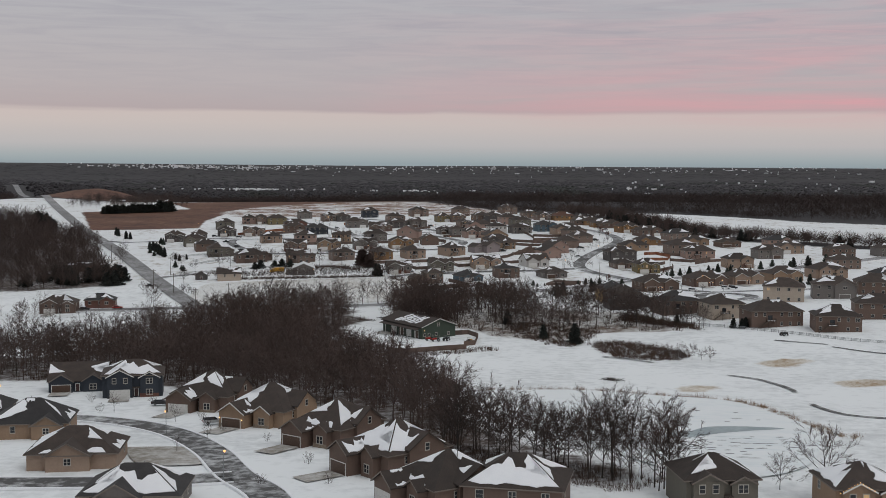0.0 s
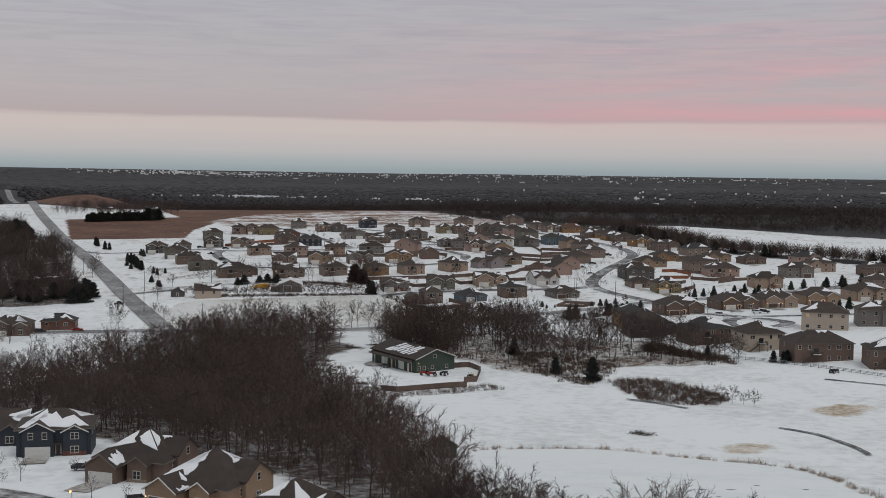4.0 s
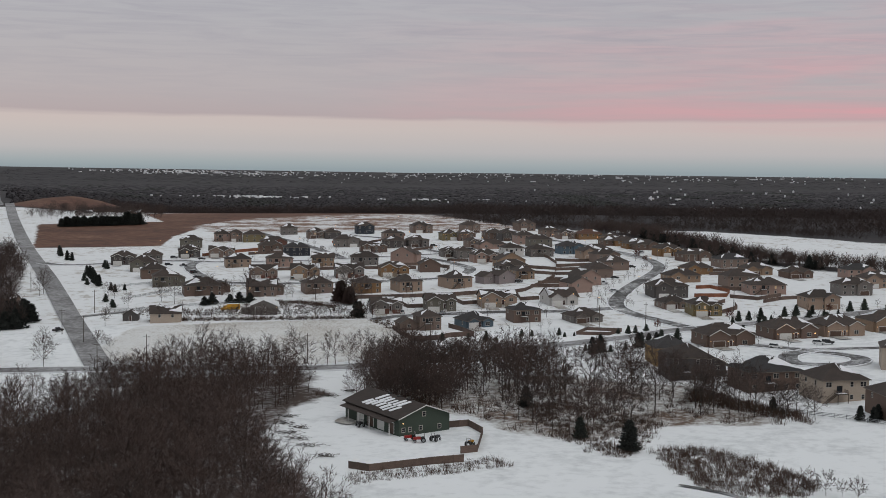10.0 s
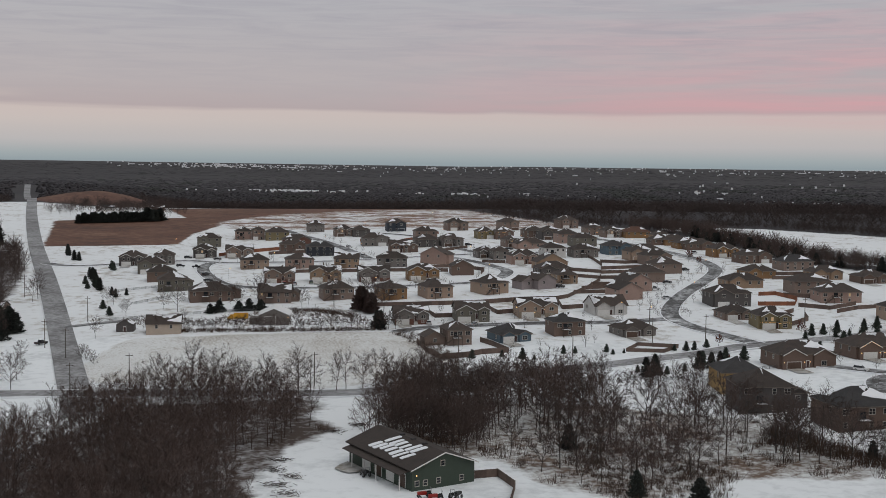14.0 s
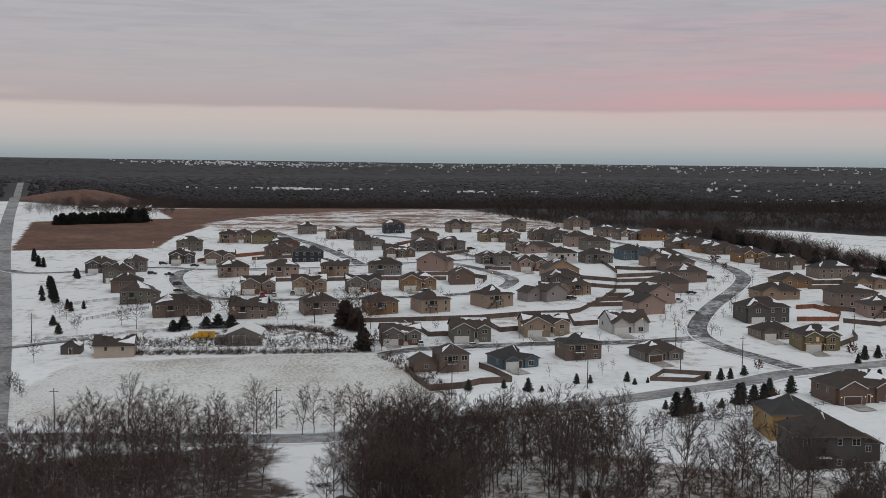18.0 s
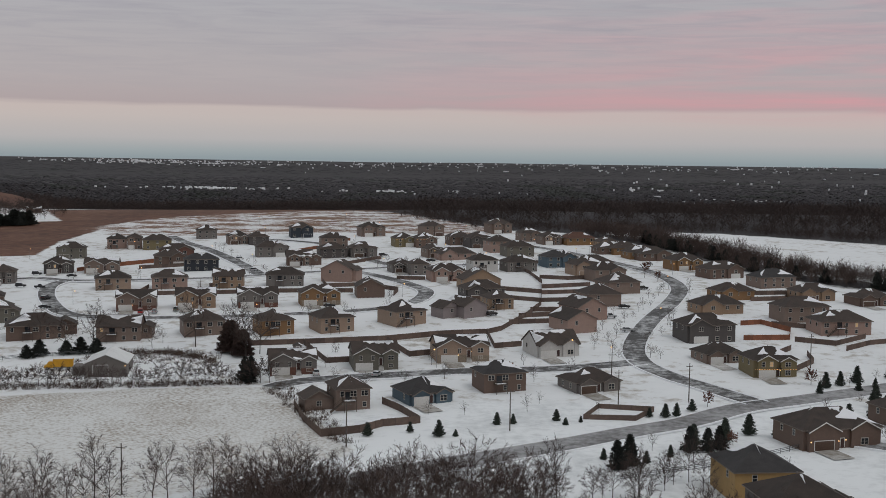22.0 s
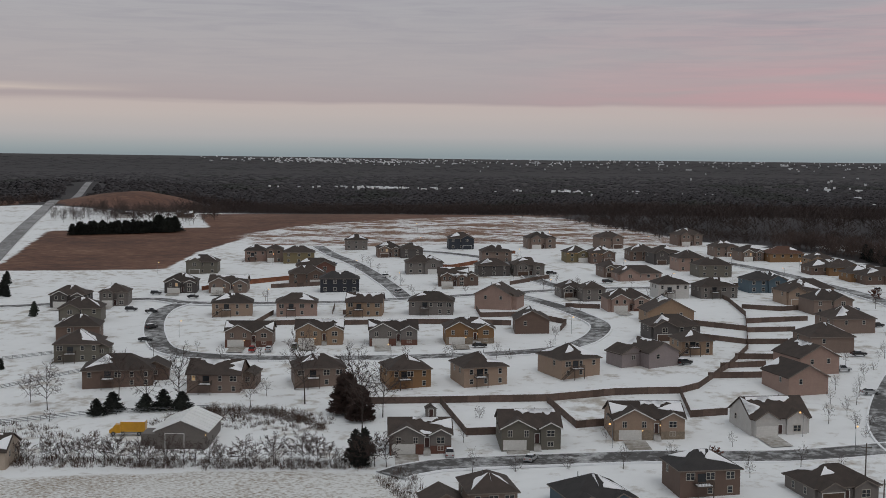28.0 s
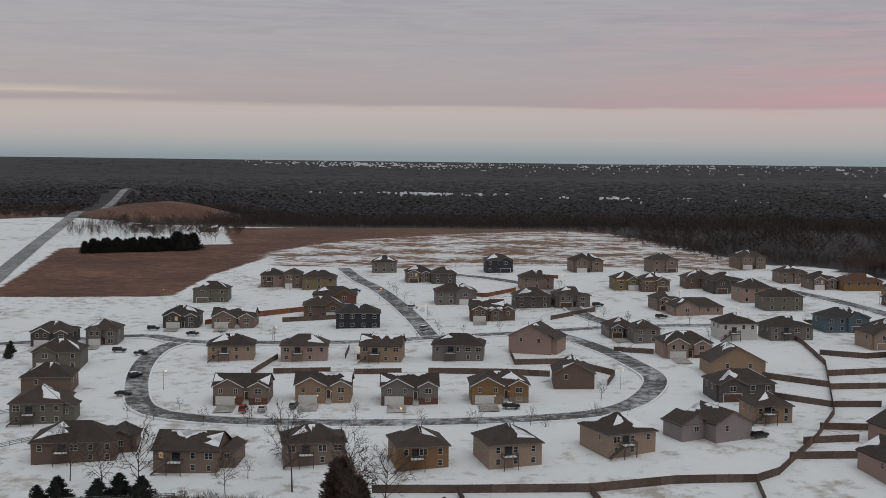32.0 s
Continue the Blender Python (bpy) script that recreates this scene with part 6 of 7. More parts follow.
def far_town():
    """Small pale roofs and snowy lots scattered through the distant woods."""
    r2 = random.Random(21)
    verts, faces = [], []

    def block(x, y, w, d, h):
        z = gz(x, y) + (5.0 if y < 3600 else 2.0)
        o = len(verts)
        for px, py in ((-w, -d), (w, -d), (w, d), (-w, d)):
            verts.append((x + px, y + py, z - 8))
        for px, py in ((-w, -d), (w, -d), (w, d), (-w, d)):
            verts.append((x + px, y + py, z + h))
        verts.extend([(x - w, y, z + h * 1.6), (x + w, y, z + h * 1.6)])
        faces.extend(tuple(o + k for k in q) for q in ((0, 1, 5, 4), (1, 2, 6, 5), (3, 0, 4, 7), (4, 5, 9, 8), (6, 7, 8, 9), (5, 6, 9), (7, 4, 8)))

    for cx, cy, sx, sy, n in ((-1330, 4460, 130, 30, 50), (-1110, 4480, 110, 30, 80), (-900, 4500, 100, 30, 70), (-700, 4520, 110, 40, 40), (-400, 4560, 170, 60, 46), (-50, 4600, 200, 60, 44), (310, 4560, 220, 60, 44), (700, 4520, 260, 70, 40), (1200, 4500, 300, 90, 40),
                              (-545, 2890, 42, 18, 40), (-640, 2900, 60, 20, 18), (-440, 2900, 40, 14, 10), (-165, 2700, 50, 14, 22), (30, 2530, 60, 14, 8), (338, 3108, 60, 30, 10), (290, 2131, 26, 12, 5), (420, 2300, 50, 10, 8), (600, 3300, 260, 160, 16), (1100, 3700, 260, 160, 22), (-1090, 2600, 60, 30, 10)):
        for _ in range(n):
            flat = r2.random() < 0.10
            block(r2.gauss(cx, sx), r2.gauss(cy - 70, 2.6 * sy), r2.uniform(3, 9) if flat else r2.uniform(0.8, 2.8), r2.uniform(3, 12) if flat else r2.uniform(1.5, 4), 0.15 if flat else r2.uniform(0.2, 0.9))
    for x, y, w, d in ((-1110, 4380, 16, 30), (-1150, 4410, 10, 24), (-1200, 4390, 9, 20), (-1020, 4400, 12, 26), (-890, 4410, 9, 20), (-540, 2814, 6, 14), (-575, 2825, 4, 10), (-165, 2626, 5, 10), (30, 4500, 10, 16), (430, 4470, 12, 16), (900, 4420, 12, 16)):
        block(x, y, w, d, 0.15)
    stuff("far_town", verts, faces, SNOWPILE, "distant snowy roofs scattered among the woods", "town")


far_town()


# ---- farm, barn and shed ----
def farm_building():
    h = thing("farm_building", -24.5, 452.5, gz(-24.5, 452.5), 36, "long dark-green metal farm building with brown roof and snow patches", "barn")
    w, d, e = 15.5, 29.0, 4.8
    wall, roofs = bmesh.new(), bmesh.new()
    box(wall, 0, w, 0, d, -1, e)
    gable_wall(wall, 0, w, 0, d, e, "y", 0.36)
    gable_roof(roofs, 0, w, 0, d, e, "y", 0.7, 0.36)
    rake_boards(h, 0, w, 0, e, 0.36, 0.7)
    part("wall", wall, PAINTS["barn"], h)
    r = part("roof", roofs, ROOF, h)
    for x, y, z in ((7.5, -0.005, 4.6), (3.2, -0.005, 0.9), (1.2, -0.005, 0.9), (6.5, -0.005, 1.0), (12.3, -0.005, 0.9)):
        window(h, x, y, z, 0.95, 1.1)
    for y, k in ((4, 2.4), (9.5, 3.2), (15, 3.2), (20.5, 3.6)):
        garage_door(h, -0.005, y, 0.0, k, 2.9, TRIM if y in (9.5, 20.5) else DOOR_BROWN, -90)
    for y in (2.0, 12.5, 18, 24):
        bm = bmesh.new()
        box(bm, -2.0, -1.8, y - 0.1, y + 0.1, -0.5, 3.6)
        part("post", bm, TRIM, h)
    bm = bmesh.new()
    solid(bm, [(-2.4, 1, 3.55), (0.1, 1, 4.2), (0.1, 28, 4.2), (-2.4, 28, 3.55), (-2.4, 1, 3.4), (0.1, 1, 4.05), (0.1, 28, 4.05), (-2.4, 28, 3.4)], ((0, 3, 2, 1), (4, 5, 6, 7), (0, 1, 5, 4), (1, 2, 6, 5), (2, 3, 7, 6), (3, 0, 4, 7)))
    part("lean_to_roof", bm, ROOF, h)
    porch_lamp(h, -0.2, 6.8, 3.0)
    porch_lamp(h, 1.0, -0.02, 3.2)
    r4 = random.Random(3)
    up = Vector((1, 0, 0.36)).normalized()
    for i in range(13):
        y, k = 6.6 + (i % 7) * 2.3 + r4.uniform(-0.3, 0.3), (0.40 if i < 7 else 0.72) + r4.uniform(-0.05, 0.05)
        bm = bmesh.new()
        o = Vector((-0.7, y, e - 0.25)) + up * (k * 8.6) + Vector((-0.36, 0, 1)).normalized() * 0.02
        a, b = r4.uniform(0.55, 0.85), r4.uniform(1.1, 1.7)
        ring = [o + Vector((0, 1, 0)) * (p * a - 0.5 * q * b) + up * (q * b) for p, q in ((-1, -1), (-0.2, -1.08), (1, -0.9), (1.08, 0.1), (0.9, 1), (0, 1.1), (-1, 0.95), (-0.95, 0))]
        low = [bm.verts.new(p) for p in ring]
        cap = [bm.verts.new(p + Vector((-0.03, 0, 0.09))) for p in ring]
        bm.faces.new(cap)
        for m in range(8):
            bm.faces.new((low[m], low[(m + 1) % 8], cap[(m + 1) % 8], cap[m]))
        bmesh.ops.recalc_face_normals(bm, faces=bm.faces)
        part("roof_snow", bm, SNOWPILE, r, "patch of unmelted roof snow")
    for y in (8, 13, 18):
        bm = bmesh.new()
        box(bm, w / 2 - 0.5, w / 2 + 0.5, y - 0.4, y + 0.4, e + 2.2, e + 3.0)
        part("ridge_vent", bm, ROOF_DARK, r)


farm_building()


def pole_barn():
    h = thing("pole_barn", -104, 672, gz(-104, 672), 9, "weathered grey barn with pale snow-covered metal roof", "barn")
    w, d, e = 12.0, 15.0, 4.2
    wall, roofs = bmesh.new(), bmesh.new()
    box(wall, -w / 2, w / 2, 0, d, -1, e)
    gable_wall(wall, -w / 2, w / 2, 0, d, e, "y", 0.42)
    gable_roof(roofs, -w / 2, w / 2, 0, d, e, "y", 0.4, 0.42)
    part("wall", wall, PAINTS["grey"], h)
    r = part("roof", roofs, METAL_ROOF, h, "pale metal roof")
    garage_door(h, -1.5, -0.005, 0, 4.2, 3.4, PAINTS["grey"])
    for sx in (-1, 1):
        for i in range(6):
            bm = bmesh.new()
            x0 = sx * 0.15
            x1 = sx * (w / 2 + 0.35)
            z0, z1 = e + 0.42 * (w / 2 - abs(x0)), e + 0.42 * (w / 2 - abs(x1))
            y = 0.3 + i * d / 6
            solid(bm, [(x0, y, z0 + 0.01), (x1, y, z1 + 0.01), (x1, y + 0.12, z1 + 0.01), (x0, y + 0.12, z0 + 0.01), (x0, y, z0 + 0.09), (x1, y, z1 + 0.09), (x1, y + 0.12, z1 + 0.09), (x0, y + 0.12, z0 + 0.09)],
                  ((0, 3, 2, 1), (4, 5, 6, 7), (0, 1, 5, 4), (1, 2, 6, 5), (2, 3, 7, 6), (3, 0, 4, 7)))
            part("roof_seam", bm, METAL_ROOF, r)
    bm = bmesh.new()
    box(bm, -w / 2 - 4.0, -w / 2 - 0.02, 3, 9, -1, 2.6)
    part("lean_to", bm, PAINTS["grey"], h)
    porch_lamp(h, 5.6, -0.02, 3.2)


pole_barn()


def shed(x, y, rot, w, d, e, paint, label):
    h = thing("garden_shed", x, y, gz(x, y), rot, label, "shed", "sheds")
    wall, roofs = bmesh.new(), bmesh.new()
    box(wall, -w / 2, w / 2, 0, d, -0.6, e)
    gable_wall(wall, -w / 2, w / 2, 0, d, e, "y", 0.6)
    gable_roof(roofs, -w / 2, w / 2, 0, d, e, "y", 0.25, 0.6, 0.12)
    part("wall", wall, PAINTS[paint], h)
    r = part("roof", roofs, ROOF, h)
    front_door(h, 0, -0.005, 0.05)
    roof_snow(r, ((w / 2 + 0.25, d / 2, e - 0.15), (0, 1, 0), (-1, 0, 0.6), d / 2 + 0.2, d / 2 + 0.2, (w / 2 + 0.25) * 1.166), random.Random(4), "sheet")


shed(-9, 310, 15, 4.2, 4.5, 2.8, "barn", "small dark-green shed with snowy roof")
shed(-52, 704, 14, 2.6, 2.6, 2.4, "grey", "small grey garden shed with snowy roof")
shed(-159, 655, 10, 6.5, 6.0, 2.8, "dark", "dark outbuilding beside the white house")
shed(-31, 646, 14, 1.8, 1.8, 1.6, "brown", "little wooden play house in a fenced yard")


# ---- fences ----
def fence(points, mat=None, high=1.75, label="weathered brown board fence", open_rails=False):
    mat = mat or FENCEWOOD
    kind = mat.name
    f = thing("fence", points[0][0], points[0][1], 0, 0, label, "fence", "yard fences")
    ox, oy = points[0]

    def post(bm):
        box(bm, -0.06, 0.06, -0.06, 0.06, -0.6, high + 0.1)

    def rails(bm):
        for k in (0.35, 0.7, 1.0):
            box(bm, 0.06, 2.94, -0.03, 0.03, high * k - 0.14, high * k)

    def boards(bm):
        n, cols = 12, []
        for i in range(n + 1):
            for side in ((-1, 1) if 0 < i < n else (0,)):
                k = (i - 1 if side < 0 else i) % 2
                u, y, t = 3.0 * i / n, 0.016 * k, high + 0.03 * ((i * 7) % 3)
                cols.append([bm.verts.new(v) for v in ((u, y - 0.025, -0.35), (u, y - 0.025, t), (u, y + 0.025, t), (u, y + 0.025, -0.35))])
        for a, b in zip(cols, cols[1:]):
            for i in range(4):
                j = (i + 1) % 4
                bm.faces.new((a[i], b[i], b[j], a[j]))
        bm.faces.new(cols[0])
        bm.faces.new(cols[-1][::-1])

    pm = shared(("fence_post", high, kind), post, mat)
    bm_ = shared(("fence_panel", high, kind, open_rails), rails if open_rails else boards, mat)
    for (ax, ay), (bx, by) in zip(points, points[1:]):
        length = math.hypot(bx - ax, by - ay)
        n = max(1, round(length / 3.0))
        turn = math.degrees(math.atan2(by - ay, bx - ax))
        for i in range(n + 1):
            px, py = ax + (bx - ax) * i / n, ay + (by - ay) * i / n
            z = gz(px, py)
            o = part("post", pm, None, f)
            o.matrix_basis = pose(px - ox, py - oy, z, 0, 0, turn)
            if i < n:
                qx, qy = ax + (bx - ax) * (i + 1) / n, ay + (by - ay) * (i + 1) / n
                rise = math.degrees(math.atan2(gz(qx, qy) - z, length / n))
                o = part("panel", bm_, None, f)
                o.matrix_basis = pose(px - ox, py - oy, z, 0, -rise, turn) @ Matrix.Diagonal((length / n / 3.0, 1, 1, 1))


for run in ([(-70, 715), (-51, 718), (-25, 723), (-8, 731), (9, 735), (14, 741), (24, 769), (31, 796), (35, 861), (31, 896), (24, 928)], [(-25, 722), (-16, 699), (-9, 702)], [(-52, 717), (-41, 690), (-33, 692)], [(9, 734), (11, 712), (20, 716)],
            [(17, 753), (33, 757)], [(21, 766), (34, 771)], [(26, 780), (40, 782)], [(31, 804), (44, 807)], [(33, 826), (49, 831)], [(34, 845), (56, 855)], [(-106, 823), (-92, 826)], [(-84, 828), (-60, 830), (-47, 829)],
            [(-64, 861), (-60, 845), (-44, 849), (-28, 833), (-29, 819)], [(-137, 817), (-138, 843)], [(-131, 820), (-114, 824)], [(-112, 846), (-106, 847)], [(-163, 916), (-150, 922), (-138, 930)], [(15, 838), (33, 829)], [(17, 811), (31, 804)], [(35, 879), (49, 876), (62, 884)],
            [(-43, 637), (-38, 620), (-32, 606), (-23, 610), (-18, 616), (-9, 619), (-15, 632), (-20, 640)], [(113, 730), (125, 724), (139, 737)], [(126, 716), (137, 726), (146, 730)], [(99, 682), (110, 697), (111, 708)], [(120, 834), (139, 838), (133, 820), (118, 816)],
            [(-12, 464), (-7, 466), (-3, 456), (-4, 435), (-8, 433)], [(-33, 416), (-28, 413), (-14, 421), (-7, 424)], [(24, 928), (30, 940), (44, 946)], [(-60, 935), (-45, 960)], [(112, 758), (128, 752)], [(96, 700), (108, 716)], [(-31, 871), (-18, 869)], [(-120, 864), (-116, 846)]):
    fence(run)
for run in ([(101, 758), (109, 761), (116, 747), (112, 733), (96, 731)], [(-191, 906), (-184, 920), (-166, 941), (-150, 952)], [(-193, 935), (-180, 928), (-163, 946)], [(-120, 1000), (-96, 994), (-86, 1014)], [(-90, 1066), (-72, 1060)]):
    fence(run, FENCERED, label="new reddish cedar board fence")
fence([(32, 625), (45, 624), (51, 634), (37, 637), (32, 625)], high=1.3, label="low dark board screen round a utility yard")
for run in ([(-178, 678), (-157, 686), (-138, 697), (-110, 705)], [(-178, 716), (-162, 742)], [(-200, 749), (-182, 764)], [(79, 483), (95, 472), (112, 455), (130, 433), (150, 418)], [(34, 572), (60, 583), (78, 596)]):
    fence(run, STEEL, 1.2, "low open rail fence in snow", True)


# ---- vehicles ----
def paint(name, c):
    return surface(name, c, tuple(v * 0.8 for v in c), rough=0.3, grain=2.0, bump=0.02)


CAR_PAINT = {"silver": paint("silver_car_paint", (0.45, 0.46, 0.47)), "white": paint("white_car_paint", (0.72, 0.72, 0.72)), "black": paint("black_car_paint", (0.02, 0.02, 0.022)), "red": paint("red_car_paint", (0.35, 0.02, 0.015)),
             "yellow": paint("yellow_truck_paint", (0.66, 0.33, 0.02)), "green": paint("dull_green_paint", (0.12, 0.16, 0.12)), "blue": paint("blue_car_paint", (0.03, 0.06, 0.12))}


def wheels(v, spots, r=0.34, wide=0.24):
    def tyre(bm):
        bmesh.ops.create_cone(bm, cap_ends=True, segments=14, radius1=r, radius2=r, depth=wide, matrix=Matrix.Rotation(radians(90), 4, "X"))

    def rim(bm):
        bmesh.ops.create_cone(bm, cap_ends=True, segments=10, radius1=r * 0.6, radius2=r * 0.5, depth=wide + 0.03, matrix=Matrix.Rotation(radians(90), 4, "X"))

    for x, y in spots:
        w = part("wheel", shared(("wheel", r, wide), tyre, RUBBER), None, v)
        w.location = (x, y, r)
        part("rim", shared(("rim", r, wide), rim, STEEL), None, w)


def hull(bm, profile, half, top_in=0.0, zmid=0.9):
    """A body from its side profile, narrowed above the belt line."""
    rings = []
    for s in (-1, 1):
        rings.append([bm.verts.new((x, s * (half - (top_in if z > zmid else 0)), z)) for x, z in profile])
    n = len(profile)
    bm.faces.new(rings[0])
    bm.faces.new(rings[1][::-1])
    for i in range(n):
        j = (i + 1) % n
        bm.faces.new((rings[0][j], rings[0][i], rings[1][i], rings[1][j]))
    bmesh.ops.recalc_face_normals(bm, faces=bm.faces)


def car(x, y, rot, colour, kind="suv", snowy=True):
    words = {"suv": "parked sport utility vehicle", "sedan": "parked sedan", "pickup": "parked pickup truck"}[kind]
    v = thing("car", x, y, gz(x, y) + 0.30, rot, f"{colour} {words} on a snowy drive", "car", "parked cars")
    m = CAR_PAINT[colour]
    low = [(-2.3, 0.35), (2.3, 0.35), (2.35, 0.75), (2.2, 0.95), (0.95, 1.02), (-2.3, 1.02), (-2.35, 0.7)]
    cab = {"suv": [(-2.25, 1.02), (0.95, 1.02), (0.25, 1.68), (-2.05, 1.70)], "sedan": [(-1.75, 1.0), (1.0, 1.0), (0.25, 1.45), (-1.0, 1.46)], "pickup": [(-0.75, 1.02), (1.0, 1.02), (0.4, 1.75), (-0.6, 1.76)]}[kind]
    bm = bmesh.new()
    hull(bm, low, 0.92)
    part("body", bm, m, v)
    bm = bmesh.new()
    hull(bm, cab, 0.86, 0.14, 1.2)
    c = part("cabin_glass", bm, GLASS, v)
    xs = [p[0] for p in cab if p[1] > 1.3]
    top = max(p[1] for p in cab)
    bm = bmesh.new()
    box(bm, min(xs) - 0.05, max(xs) + 0.05, -0.70, 0.70, top - 0.03, top + 0.05)
    part("roof_panel", bm, SNOWPILE if snowy else m, c)
    for sx, mat, nm in ((2.33, TRIM, "headlight"), (-2.35, CAR_PAINT["red"], "tail_light")):
        for sy in (-0.65, 0.65):
            bm = bmesh.new()
            box(bm, sx - 0.04, sx + 0.04, sy - 0.18, sy + 0.18, 0.68, 0.84)
            part(nm, bm, mat, v)
    wheels(v, ((1.45, -0.85), (1.45, 0.85), (-1.4, -0.85), (-1.4, 0.85)))


for x, y, rot, colour, kind in ((-42, 673, 100, "white", "pickup"), (-24, 672, 75, "silver", "sedan"), (-122, 773, 100, "red", "suv"), (-117, 774, 100, "silver", "sedan"), (-110, 779, 100, "green", "suv"), (-171, 808, 70, "black", "suv"), (-163, 785, 10, "black", "sedan"), (-196, 846, 12, "black", "suv"),
                                (-186, 842, 12, "black", "pickup"), (55, 768, 10, "silver", "pickup"), (63, 791, 15, "black", "sedan"), (78, 845, 30, "black", "suv"), (-52, 787, 15, "black", "sedan"), (11, 769, 40, "black", "suv"), (-103, 904, 70, "silver", "suv"), (-158, 1000, 60, "blue", "suv"), (-45, 973, 30, "black", "suv"),
                                (-62, 264, 25, "silver", "suv"), (-57, 263, 25, "black", "suv"), (-82, 293, 10, "black", "sedan"), (103, 590, -30, "white", "suv"), (121, 599, -20, "white", "suv"), (125, 601, -20, "black", "suv"), (-205, 890, 15, "black", "suv"), (-185, 881, 12, "black", "sedan"),
                                (-180, 626, 60, "black", "pickup"), (-46, 760, 90, "black", "sedan"), (60, 815, 20, "black", "suv"), (58, 742, 15, "silver", "sedan"), (66, 848, 25, "silver", "suv"), (76, 880, 50, "blue", "sedan"), (-18, 945, 30, "black", "suv"), (95, 940, 60, "silver", "suv"), (-120, 955, 60, "white", "suv"), (-172, 545, 20, "red", "sedan"), (-186, 541, 10, "black", "suv")):
    car(x, y, rot, colour, kind, colour != "red")


def box_truck(x, y, rot):
    v = thing("box_truck", x, y, gz(x, y) + 0.1, rot, "yellow box truck parked beside the barn", "truck")
    bm = bmesh.new()
    box(bm, -4.2, 1.6, -1.2, 1.2, 0.95, 3.3)
    b = part("cargo_box", bm, CAR_PAINT["yellow"], v)
    bm = bmesh.new()
    box(bm, -4.1, 1.5, -1.1, 1.1, 3.3, 3.38)
    part("roof_snow", bm, SNOWPILE, b)
    bm = bmesh.new()
    hull(bm, [(1.7, 0.6), (4.2, 0.6), (4.3, 1.3), (3.5, 1.6), (3.0, 2.5), (1.7, 2.5)], 1.05, 0.1, 1.9)
    c = part("cab", bm, CAR_PAINT["yellow"], v)
    bm = bmesh.new()
    solid(bm, [(3.52, -0.85, 1.65), (3.52, 0.85, 1.65), (3.06, 0.8, 2.4), (3.06, -0.8, 2.4), (3.48, -0.85, 1.6), (3.48, 0.85, 1.6), (3.0, 0.8, 2.35), (3.0, -0.8, 2.35)], ((0, 1, 2, 3), (7, 6, 5, 4), (0, 4, 5, 1), (1, 5, 6, 2), (2, 6, 7, 3), (3, 7, 4, 0)))
    part("windscreen", bm, GLASS, c)
    bm = bmesh.new()
    box(bm, -4.2, 4.1, -0.45, 0.45, 0.55, 0.95)
    part("chassis", bm, STEEL, v)
    wheels(v, ((3.3, -1.0), (3.3, 1.0), (-2.8, -1.0), (-2.8, 1.0)), 0.48, 0.3)


box_truck(-121, 681, 192)


def tractor(x, y, rot, colour, label):
    v = thing("tractor", x, y, gz(x, y) + 0.05, rot, label, "tractor", "farm tractors")
    bm = bmesh.new()
    hull(bm, [(0.0, 0.7), (1.9, 0.7), (1.9, 1.25), (0.0, 1.4)], 0.38)
    part("hood", bm, CAR_PAINT[colour], v)
    bm = bmesh.new()
    box(bm, -0.9, -0.1, -0.3, 0.3, 0.85, 1.1)
    box(bm, -0.9, -0.75, -0.28, 0.28, 1.05, 1.5)
    part("seat", bm, RUBBER, v)
    bm = bmesh.new()
    for sy in (-0.5, 0.5):
        box(bm, -0.95, -0.87, sy - 0.04, sy + 0.04, 0.9, 2.2)
    box(bm, -0.95, -0.87, -0.5, 0.5, 2.12, 2.2)
    part("roll_bar", bm, STEEL, v)
    wheels(v, ((-0.6, -0.75), (-0.6, 0.75)), 0.62, 0.34)
    wheels(v, ((1.5, -0.6), (1.5, 0.6)), 0.36, 0.22)


tractor(-21, 447.5, 200, "red", "old red tractor parked by the farm building")
tractor(-18.5, 445.5, 190, "red", "red tractor with a snowy seat")
tractor(-15, 447, 60, "black", "black utility buggy in snow")
tractor(-6, 441, 70, "yellow", "small yellow loader behind a fence")
tractor(-36, 464, 120, "black", "dark utility buggy under the eaves")
tractor(112, 447, 30, "black", "dark utility buggy on the snowy green")


# ---- poles and lamps ----
def utility_pole(x, y, h=10.5):
    p = thing("utility_pole", x, y, gz(x, y), random.uniform(0, 30), "grey wooden utility pole", "pole", "utility poles")
    bm = bmesh.new()
    tube(bm, (0, 0, -0.5), (0, 0, h), 0.17, 0.11, 8)
    part("shaft", bm, POLEWOOD, p)
    bm = bmesh.new()
    box(bm, -1.1, 1.1, -0.06, 0.06, h - 0.9, h - 0.76)
    a = part("crossarm", bm, POLEWOOD, p)
    for k in (-0.95, 0, 0.95):
        bm = bmesh.new()
        tube(bm, (k, 0, h - 0.76), (k, 0, h - 0.55), 0.06, 0.04, 6)
        part("insulator", bm, STEEL, a)


for x, y in ((-66, 560), (43, 660), (13, 612), (42, 636), (62, 645), (-25, 597), (107, 690), (-182, 676), (-134, 540), (-176, 620), (-235, 735), (-262, 790), (-300, 872), (-122, 556), (-160, 600)):
    utility_pole(x, y)


